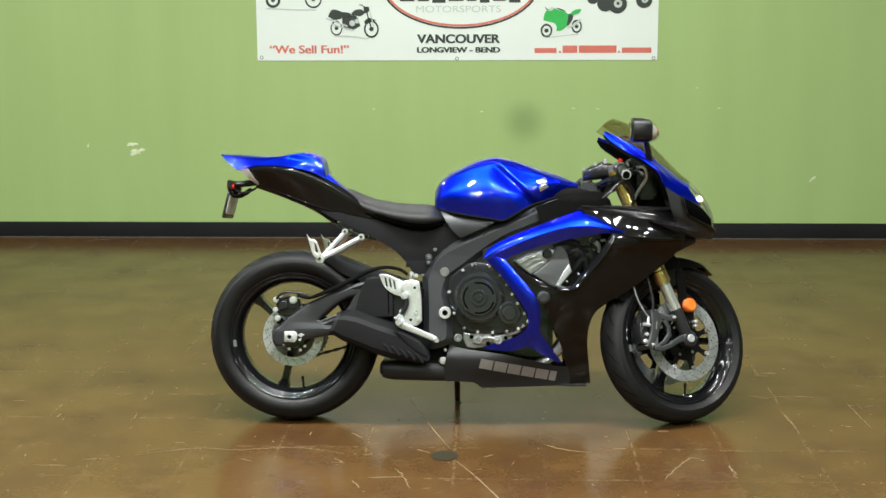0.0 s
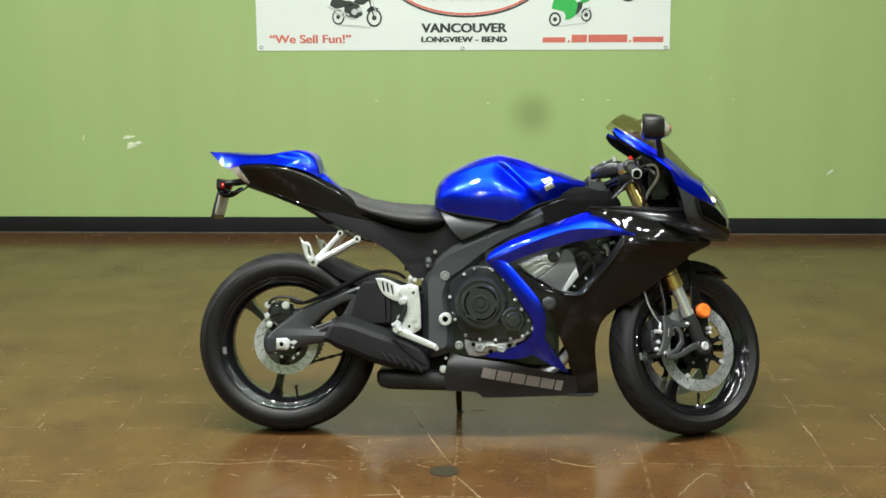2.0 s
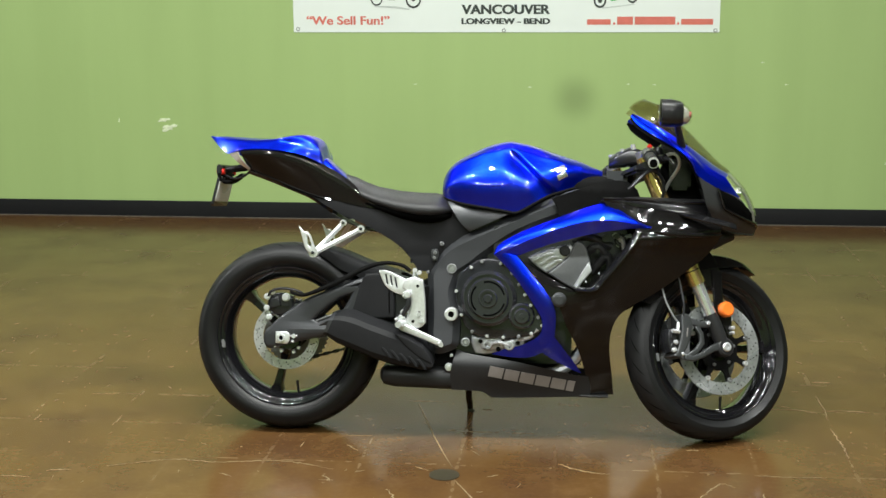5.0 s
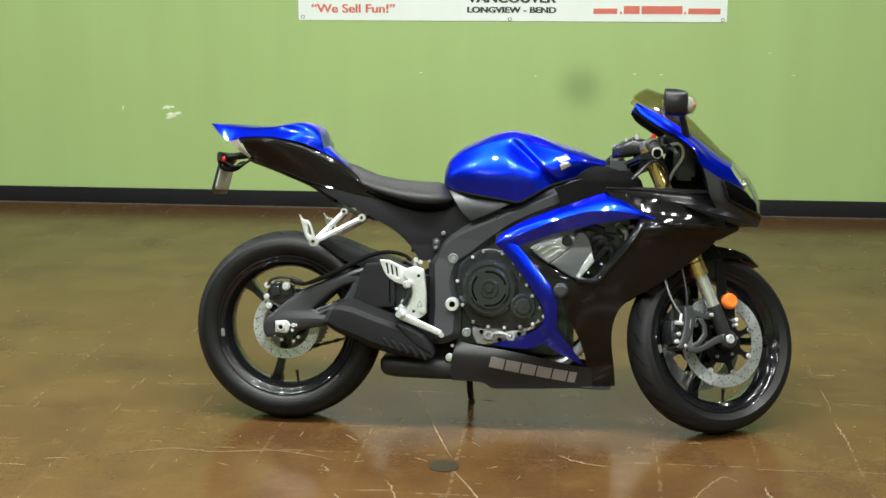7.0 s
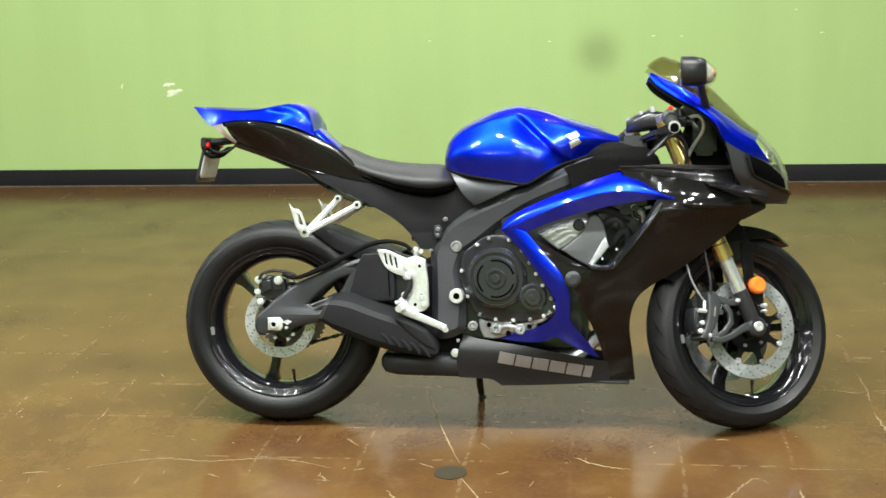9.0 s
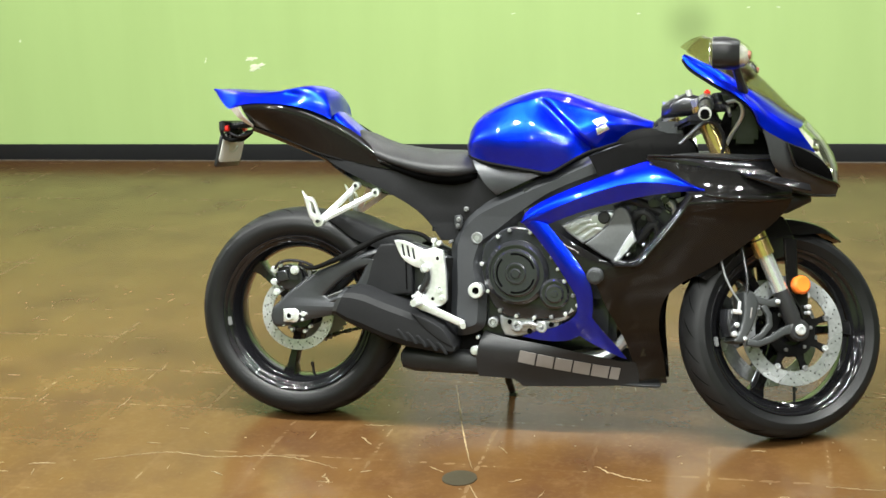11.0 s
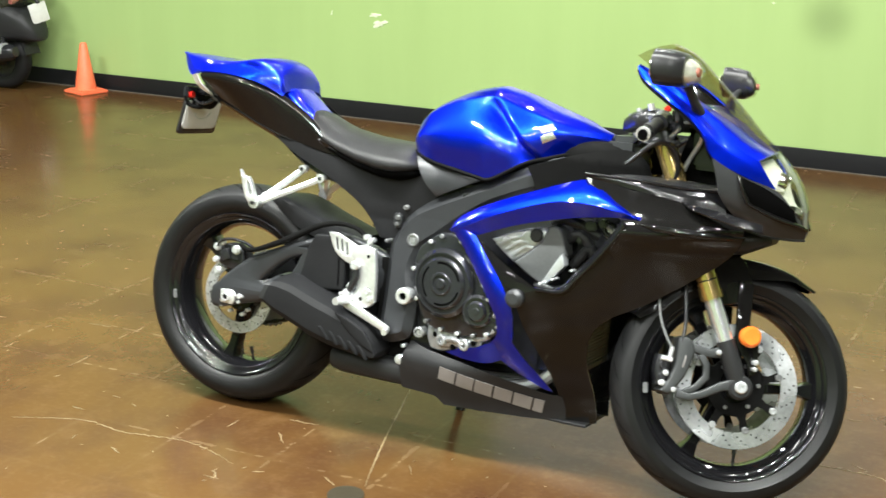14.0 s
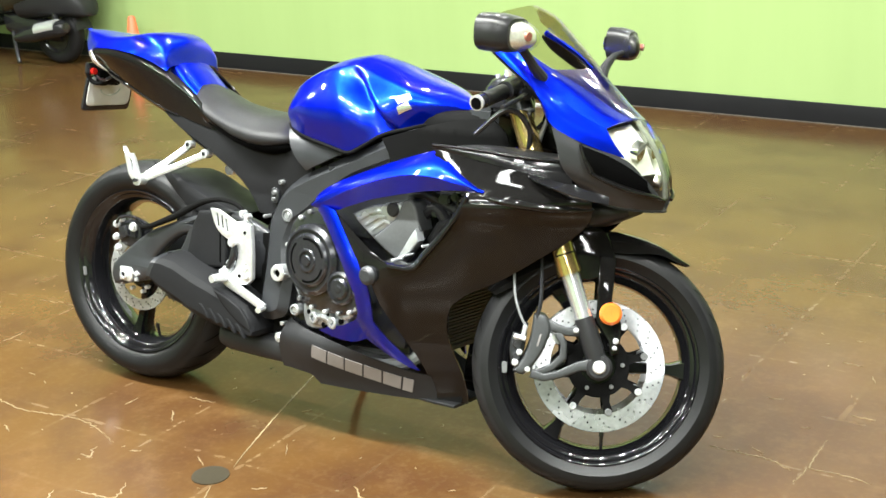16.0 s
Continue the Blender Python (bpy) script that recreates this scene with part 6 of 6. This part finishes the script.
for twin in (False, True):
    hang = part("passenger_peg_hanger", mirrored(hanger()) if twin else hanger(), M_ALU, bike, "bright aluminium passenger peg hanger")
    part("folded_peg", mirrored(folded_peg()) if twin else folded_peg(), M_ALU, hang, "folded aluminium passenger peg")
    sg = 1 if twin else -1
    for bx, bz in ((.188, .682), (.246, .663), (.112, .588)):
        part("bolt", tube([(bx, sg * (.092 if bx > .15 else .206), bz), (bx, sg * (.080 if bx > .15 else .190), bz)], .0055, 6), M_DARK, hang)
# A near-black disc paints the shade inside the hollow axle.
part("hollow_disc", knob(-.006, RZ - .001, -.1175, -.108, .0085, 16, .001), M_GROOVE, bike, "near-black disc that stands for the axle's shaded hollow")

# rearset
heel = outline([(.322, .532), (.35, .532), (.39, .515), (.430, .497)], [(.430, .497), (.425, .470), (.414, .452)], [(.414, .452), (.385, .458), (.360, .470), (.340, .490), (.322, .532)])
slots = [[(x, z), (x + .006, z - .001), (x + .012, z - .034), (x + .006, z - .033)] for x, z in ((.342, .522), (.357, .518), (.372, .511))]
rs = part("rearset", plate([outline([(.408, .506), (.44, .514), (.466, .506)], [(.466, .506), (.474, .44), (.476, .368)], [(.476, .368), (.455, .350), (.405, .350)], [(.405, .350), (.402, .364), (.420, .395), (.428, .43), (.418, .465), (.400, .478)], [(.400, .478), (.402, .495), (.408, .506)])], -.164, -.146, .004, 2), M_ALU, bike, "bright cast aluminium footrest bracket")
rs.location = (-.009, .017, 0)
# No holes are cut: near-black discs paint their shade on the bracket.
for bx, bz in ((.450, .485), (.455, .400), (.436, .372)):
    part("hole_disc", knob(bx, bz, -.1645, -.150, .0055, 12, .001), M_GROOVE, rs, "near-black disc that stands for a shaded hole in the bracket")
part("heel_guard", plate([heel, *slots], -.152, -.144, .002, 2), M_ALU, rs, "slotted aluminium heel guard")
part("footpeg", join(tube([(.405, -.15, .365), (.400, -.19, .366), (.396, -.225, .366)], [.012, .013, .010], 10), knob(.402, .366, -.165, -.14, .017, 14, .003)), M_ALU, rs, "aluminium rider footpeg")
part("brake_pedal", join(plate([outline([(.388, .352), (.398, .364), (.415, .362)], [(.415, .362), (.46, .344), (.530, .313)], [(.530, .313), (.530, .300), (.520, .296)], [(.520, .296), (.455, .322), (.40, .342)], [(.40, .342), (.388, .352)])], -.178, -.164, .004, 2), tube([(.522, -.168, .304), (.530, -.200, .303)], .008, 10)), M_ALU, rs, "aluminium rear brake pedal")
part("brake_rod", tube([(.420, -.170, .458), (.421, -.171, .425), (.402, -.172, .388)], [.0085, .0095, .0075], 12, 8), M_DARK, rs, "dark rear brake push rod")
part("rod_joint", knob(.418, .458, -.182, -.15, .0125, 20, .004), M_STEEL, rs, "bright rod joint")
part("clevis", join(knob(.399, .384, -.180, -.15, .0105, 18, .003), tube([(.399, -.172, .384), (.380, -.172, .376)], .0065, 10)), M_STEEL, rs, "bright clevis")
part("master_cylinder", join(tube([(.41, -.138, .37), (.425, -.138, .43), (.436, -.138, .50), (.440, -.140, .53)], [.007, .009, .011, .008], 10), knob(.412, .455, -.172, -.15, .011, 12, .002), knob(.405, .40, -.172, -.15, .010, 12, .002)), M_STEEL, rs, "steel rear brake master cylinder")
for bx, bz in ((.455, .395), (.462, .375), (.440, .535), (.455, .528)):
    part("bolt", knob(bx, bz, -.170, -.15, .0075, 8, .001), M_STEEL, rs)
part("fluid_bottle", tube([(.425, -.06, .555), (.425, -.06, .60)], .020, 16), M_DARK, bike, "black fluid reservoir")

# side stand on the left
stand = part("side_stand", tube([(.585, .10, .175), (.585, .160, .085), (.585, .215, .045)], [.011, .011, .010], 10), M_DARK, bike, "black steel side stand")
part("stand_foot", box(.572, .604, .198, .236, .030, .042, .005), M_DARK, stand, "flat side stand foot")

# fork, brakes, fender, bars: turned to the left with the front wheel
def along(s, y, dx=0.0):
    """A point s metres up the fork leg from the axle."""
    return Vector((FX + dx, y, FZ)) + D_AX * s


for sg in (-1, 1):
    leg = part("fork_leg", steered(tube([along(.225, sg * .098), along(.45, sg * .098), along(.655, sg * .098)], [.0265, .0255, .0250], 20)), M_GOLD, bike, "gold anodised fork tube")
    part("fork_collar", steered(tube([along(.218, sg * .098), along(.236, sg * .098)], .0275, 20)), M_GOLD, leg)
    # Thin dark rings imitate dark reflections on the gold tube.
    for sv in (.262, .292, .330):
        part("reflection_ring", steered(tube([along(sv, sg * .098), along(sv + .0035, sg * .098)], .0268, 20)), M_DARK, leg, "dark ring that stands for a reflection on the fork tube")
    part("fork_slider", steered(tube([along(.06, sg * .098), along(.225, sg * .098)], .0205, 24)), M_SLIDER, leg, "chrome fork slider")
    part("axle_clamp", steered(join(tube([along(0.0, sg * .094), along(.04, sg * .096), along(.085, sg * .098), along(.115, sg * .098)], [.020, .023, .023, .0215], 16), knob(FX, FZ, sg * .074, sg * .114, .030, 28, .006))), M_MATTE, leg, "black cast axle clamp")
    part("fork_cap", steered(tube([along(.655, sg * .098), along(.675, sg * .098)], [.022, .020], 8)), M_GREY, leg, "grey fork cap")
    part("axle_end", steered(join(knob(FX, FZ, sg * .098, sg * .121, .0150, 20, .003, .006), knob(FX, FZ, sg * .10, sg * .1185, .007, 6, .001))), M_STEEL, leg, "bright axle end")
    F = lambda pts: [(FX + x, FZ + z) for x, z in pts]
    banana = outline(F([(-.158, .098), (-.140, .104), (-.124, .094), (-.115, .068)]), F([(-.115, .068), (-.124, .035), (-.134, .008), (-.150, -.018)]), F([(-.150, -.018), (-.168, -.038), (-.190, -.030)]), F([(-.190, -.030), (-.172, .000), (-.160, .045), (-.158, .098)]))
    block = outline(F([(-.200, .055), (-.168, .052)]), F([(-.168, .052), (-.170, .02), (-.178, -.022)]), F([(-.178, -.022), (-.196, -.018)]), F([(-.196, -.018), (-.204, .02), (-.200, .055)]))
    c = part("brake_caliper", steered(plate([banana], sg * .040, sg * .112, .007, 3)), M_CALIPER, leg, "dark grey radial brake caliper")
    part("caliper_piston_housing", steered(join(plate([block], sg * .050, sg * .104, .006, 2), knob(FX - .186, FZ + .030, sg * .098, sg * .109, .011, 20, .002), knob(FX - .186, FZ + .002, sg * .098, sg * .108, .010, 20, .002))), M_DARK, c, "black piston housing")
    part("caliper_bracket", steered(plate([strap(F([(-.150, -.032), (-.119, -.038), (-.085, -.026), (-.045, -.004), (-.015, .004)]), (.010, .009, .009, .011, .014))], sg * .096, sg * .110, .004, 2)), M_CALIPER, leg, "dark grey caliper mounting arm")
    part("caliper_bracket", steered(plate([strap(F([(-.135, -.030), (-.105, -.014), (-.082, .013), (-.084, .042), (-.100, .066)]), (.008, .008, .009, .008, .009))], sg * .094, sg * .106, .004, 2)), M_CALIPER, leg, "dark grey caliper mounting arm")
    part("caliper_bracket", steered(plate([strap(F([(-.130, .082), (-.100, .074), (-.080, .070), (-.052, .076)]), (.012, .010, .010, .014))], sg * .092, sg * .106, .004, 2)), M_CALIPER, leg, "dark grey caliper mounting arm")
    for x, z, r in ((-.180, .012, .0052), (-.187, -.012, .0058), (-.060, .075, .0050), (-.158, -.024, .0048), (.030, .062, .0050), (.029, .046, .0042)):
        part("caliper_bolt", steered(join(knob(FX + x, FZ + z, sg * .092, sg * .1155, r, 6, .001), knob(FX + x, FZ + z, sg * .092, sg * .1125, r * 1.35, 14, .001))), M_STEEL, leg, "bright steel bolt")
    part("banjo_end", steered(join(tube([(FX - .196, sg * .116, FZ + .047), (FX - .170, sg * .116, FZ + .044)], .0062, 10), tube([(FX - .176, sg * .115, FZ + .050), (FX - .172, sg * .114, FZ + .074)], .0050, 10))), M_STEEL, leg, "bright brake hose union")
    part("caliper_mark", steered(plate([F([(-.139, .058), (-.135, .058), (-.140, .030), (-.144, .030)])], sg * .111, sg * .1126, .0003, 1)), M_LETTER, leg, "pale printed bar on the caliper")
    part("front_brake_hose", steered(tube([(FX - .173, sg * .115, FZ + .072), (FX - .190, sg * .110, FZ + .100), (FX - .206, sg * .10, FZ + .145), (FX - .215, sg * .085, FZ + .22)], .0032, 8, 20)), M_GREY, leg, "braided front brake hose")
    part("speed_sensor_wire", steered(tube([(FX - .150, sg * .108, FZ + .09), (FX - .146, sg * .108, FZ + .13), (FX - .150, sg * .10, FZ + .19), (FX - .16, sg * .09, FZ + .27)], .0045, 8, 20)), M_DARK, leg, "thin black wire")
    part("fork_reflector", steered(join(knob(FX + .012, FZ + .121, sg * .092, sg * .116, .0240, 32, .005), knob(FX + .012, FZ + .121, sg * .092, sg * .108, .0255, 32, .002))), M_ORANGE, leg, "round orange side reflector")
    part("reflector_bracket", steered(join(plate([F([(-.026, .250), (.012, .246), (.013, .15), (.040, .10), (.040, .035), (.022, .025), (.014, .06), (-.018, .10)])], sg * .078, sg * .090, .004, 2))), M_BLACK, leg, "gloss black reflector bracket")
fr_rows = []
for y in (-.078, -.070, -.045, 0, .045, .070, .078):
    row = []
    for a in (54, 60, 68, 79, 92, 108, 124, 140, 152):
        drop = (.050 if abs(y) > .075 else (.012 if abs(y) > .06 else 0)) * float(np.interp(a, (54, 68, 84, 146, 152), (.15, .4, 1, 1, .5)))
        r = FR + .018 - drop + (.006 if a < 60 else 0)
        row.append((FX + r * math.cos(radians(a)), y * float(np.interp(a, (54, 60, 68, 79), (.30, .62, .86, 1))), FZ + r * math.sin(radians(a))))
    fr_rows.append(row)
part("front_fender", steered(skin(fr_rows, 32, 20, .004)), M_BLACK, bike, "gloss black front fender")
for sg in (-1, 1):
    part("fender_stay", steered(plate([outline([(FX - .125, FZ + .30), (FX - .03, FZ + .31), (FX + .01, FZ + .25)], [(FX + .01, FZ + .25), (FX - .02, FZ + .20), (FX - .07, FZ + .19), (FX - .11, FZ + .235)], [(FX - .11, FZ + .235), (FX - .125, FZ + .30)])], sg * .074, sg * .084, .004)), M_BLACK, bike, "gloss black fender side")

part("triple_clamp", steered(join(box(1.06, 1.16, -.125, .125, .828, .852, .008), box(1.13, 1.23, -.125, .125, .655, .690, .010))), M_DARK, bike, "black triple clamp")
part("clamp_cover", loft([oval(x, y, z, w, h, 3, 18) for x, y, z, w, h in ((1.040, .02, .885, .030, .018), (1.065, .01, .895, .048, .026), (1.105, 0, .905, .058, .032), (1.145, -.01, .902, .046, .026), (1.165, -.012, .898, .020, .012))]), M_DARK, bike, "black clamp and switch cluster")
for bx, by, bz, br in ((1.118, -.044, .938, .008), (1.052, .030, .908, .009), (1.085, -.03, .925, .006), (1.140, -.05, .915, .007)):
    part("clamp_bolt", tube([(bx, by, bz - .010), (bx - .004, by, bz + .006)], br, 10), M_STEEL, bpy.data.objects["clamp_cover"], "bright clamp bolt")
part("ignition_lock", steered(tube([(1.14, 0, .84), (1.135, 0, .88)], .022, 16)), M_DARK, bike, "black ignition lock")
for sg in (-1, 1):
    bar_pts = [(1.112, sg * .110, .884), (1.098, sg * .150, .874), (1.072, sg * .212, .850), (1.044, sg * .266, .826)]
    hb = part("clip_on_bar", steered(tube(bar_pts, .011, 10, 16)), M_DARK, bike, "black clip-on handlebar")
    part("bar_clamp", steered(tube([along(.600, sg * .098), along(.640, sg * .098)], .034, 18)), M_DARK, hb, "black bar clamp")
    part("grip", steered(tube([(1.088, sg * .172, .866), (1.066, sg * .220, .846), (1.050, sg * .252, .832)], [.0175, .0165, .0180], 14)), M_SEAT, hb, "black rubber hand grip")
    part("bar_end", steered(tube([(1.049, sg * .254, .8310), (1.038, sg * .277, .8215)], [.0165, .015], 16)), M_DARK, hb, "black bar end weight")
    part("bar_end_ring", steered(tube([(1.0405, sg * .2720, .8237), (1.0380, sg * .2772, .8213)], .0168, 16)), M_STEEL, hb, "steel ring at the bar end")
    part("bar_end_plug", steered(tube([(1.0385, sg * .2762, .8217), (1.0370, sg * .2793, .8203)], .0120, 16)), M_GROOVE, hb, "dark plug in the bar end")
    part("lever", steered(tube([(1.135, sg * .140, .872), (1.135, sg * .20, .858), (1.095, sg * .30, .815)], [.007, .0055, .005], 8, 14)), M_DARK, hb, "black hand lever")
    part("switch_block", steered(tube([(1.110, sg * .125, .888), (1.092, sg * .168, .870)], [.024, .021], 12)), M_DARK, hb, "black switch block")
    if sg < 0:
        part("kill_switch", box(1.158, 1.174, -.086, -.068, .928, .944, .004), M_RED, hb, "red switch button")
    part("lever_hose", steered(tube([(1.155, sg * .135, .885), (1.185, sg * .165, .885), (1.200, sg * .155, .850), (1.185, sg * .11, .80), (1.17, sg * .07, .74)], .0055, 8, 24)), M_STEEL, hb, "braided brake hose")
part("brake_reservoir", steered(join(tube([(1.150, -.125, .875), (1.148, -.125, .912)], .019, 16), tube([(1.128, -.13, .872), (1.140, -.175, .866)], .014, 10))), M_DARK, bike, "dark brake fluid reservoir")
part("instrument_pod", join(box(1.19, 1.235, -.09, .09, .885, .945, .012), box(1.23, 1.30, -.06, .06, .80, .90, .012)), M_DARK, bike, "black instrument pod")
for sg in (-1, 1):
    part("fairing_stay", tube([(1.235, sg * .05, .90), (1.26, sg * .11, .93), (1.275, sg * .13, .94)], .008, 8), M_DARK, bike, "black fairing stay")
    part("cable", tube([(1.10, sg * .15, .80), (1.17, sg * .135, .86), (1.21, sg * .10, .82), (1.20, sg * .09, .74)], .006, 8, 20), M_DARK, bike, "black control cable")

# ---- traffic cone by the wall ----
def traffic_cone(x, y, turn):
    cone = new("traffic_cone")
    cone.matrix_world = pose(x, y, 0, 0, 0, turn)
    tagged(cone, "small orange plastic traffic cone on the floor", "traffic cone")
    part("base", join(box(-.098, .098, -.098, .098, .0, .018, .006), box(-.082, .082, -.082, .082, .016, .026, .006)), M_CONE, cone)
    prof = [(.066, .024), (.062, .05), (.022, .302), (.018, .308), (.014, .305), (.054, .03)]
    bm = bmesh.new()
    rings = []
    for i in range(40):
        a = 2 * math.pi * i / 40
        rings.append([bm.verts.new((r * math.cos(a), r * math.sin(a), z)) for r, z in prof])
    for i in range(40):
        a, b = rings[i], rings[(i + 1) % 40]
        for j in range(len(prof)):
            bm.faces.new((a[j], a[(j + 1) % len(prof)], b[(j + 1) % len(prof)], b[j]))
    part("cone_body", bm, M_CONE, cone)
    return cone


traffic_cone(-3.515, 3.61, -17)


# ---- olive scooter parked by the wall, its tail towards the cone ----
def scooter(x, y, turn):
    sc = new("scooter")
    sc.matrix_world = pose(x, y, 0, 0, 0, turn)
    tagged(sc, "dark olive scooter parked beside the green wall", "scooter")
    def ring(px, zc, w, h, p=2.6):
        return oval(px, 0, zc, w, h, p, 24)
    part("body_shell", loft([ring(*r) for r in ((-.62, .42, .10, .10), (-.52, .45, .15, .16), (-.36, .50, .175, .17), (-.18, .53, .175, .155), (-.02, .57, .15, .12), (.10, .60, .105, .085), (.17, .615, .05, .04))]), M_OLIVE, sc, "glossy dark olive body shell", smooth=50)
    part("seat", loft([ring(px, zc, w, h, 3) for px, zc, w, h in ((-.60, .66, .08, .03), (-.50, .69, .13, .05), (-.30, .70, .14, .055), (-.08, .72, .12, .05), (.02, .72, .07, .03))]), M_SEAT, sc, "black vinyl scooter seat", smooth=50)
    part("floorboard", box(-1.05, -.58, -.17, .17, .22, .30, .03), M_OLIVE, sc, "olive footboard")
    part("leg_shield", loft([[(-1.06 + dx, -.20, .24), (-1.02 + dx, .0, .24), (-1.06 + dx, .20, .24), (-1.20 + dx, .17, .80), (-1.16 + dx, 0, .84), (-1.20 + dx, -.17, .80)] for dx in (0, -.03)]), M_OLIVE, sc, "olive leg shield")
    part("handlebar", tube([(-1.13, -.32, .96), (-1.20, -.12, .94), (-1.22, 0, .92), (-1.20, .12, .94), (-1.13, .32, .96)], .014, 10, 20), M_DARK, sc, "black scooter handlebar")
    part("steering_column", tube([(-1.22, 0, .93), (-1.36, 0, .20)], .03, 12), M_OLIVE, sc, "olive steering column")
    for wx, nm in ((-.10, "rear_wheel"), (-1.36, "front_wheel")):
        hub = revolve([(.01, -.03), (.11, -.03), (.12, -.045), (.125, -.045), (.125, .045), (.12, .045), (.11, .03), (.01, .03)], 40, (wx, 0, .20))
        w = part(nm, hub, M_DARK, sc, "dark scooter wheel")
        part("tyre", revolve(tyre_profile(.20, .10, .122), 48, (wx, 0, .20)), M_TYRE, w, "black scooter tyre")
    rows = [[(-.10 + .235 * math.cos(radians(a)), yy, .20 + (.235 - (.03 if abs(yy) > .05 else 0)) * math.sin(radians(a))) for a in (160, 130, 95, 60, 30, 8)] for yy in (-.065, -.05, 0, .05, .065)]
    part("rear_fender", skin(rows, 20, 10, .005), M_MATTE, sc, "black rear fender")
    part("engine_case", loft([ring(px, zc, w, h, 3) for px, zc, w, h in ((-.55, .25, .05, .07), (-.40, .24, .08, .09), (-.20, .22, .07, .08), (-.05, .20, .05, .06))]), M_DARK, sc, "black scooter engine case", smooth=50)
    part("silencer", tube([(-.35, -.13, .17), (-.20, -.15, .20), (.10, -.15, .26), (.13, -.15, .265)], [.03, .05, .05, .03], 16), M_DARK, sc, "dark exhaust silencer")
    part("silencer_shield", tube([(-.12, -.155, .232), (.06, -.155, .268)], .047, 16), M_STEEL, sc, "bright silencer heat shield")
    part("tail_lamp", loft([ring(px, .635, w, h) for px, w, h in ((.12, .05, .035), (.165, .045, .030), (.18, .02, .012))]), M_RED, sc, "red tail lamp", smooth=50)
    for sg in (-1, 1):
        part("indicator", tube([(.12, sg * .06, .585), (.145, sg * .16, .57), (.150, sg * .185, .568)], [.010, .018, .013], 12), M_BULB, sc, "dull red rear indicator")
    part("rear_plate", plate([[(-.055, -.060), (.055, -.060), (.055, .060), (-.055, .060)]], -.002, .002, .001, 1), M_PLATE, sc, "small white plate under the tail lamp").matrix_local = pose(.200, 0, .490, 0, -14, 62)
    part("plate_arm", tube([(.10, 0, .60), (.17, 0, .58), (.20, 0, .545)], .014, 10, 8), M_MATTE, sc, "black plate arm")
    part("tail_flap", loft([ring(px, zc, w, h, 3) for px, zc, w, h in ((-.34, .40, .14, .12), (-.12, .43, .15, .13), (.05, .43, .14, .12), (.15, .40, .11, .09), (.20, .36, .07, .045), (.215, .335, .03, .015))]), M_MATTE, sc, "black plastic tail underside", smooth=50)
    part("centre_stand", tube([(-.42, -.10, .20), (-.36, -.14, .06), (-.34, -.15, .012)], .013, 10), M_DARK, sc, "black steel centre stand leg")
    part("rear_shock", tube([(-.02, -.10, .26), (.02, -.10, .50)], [.022, .022], 12), M_DARK, sc, "black rear shock absorber")
    return sc


scooter(-3.94, 3.49, 0)
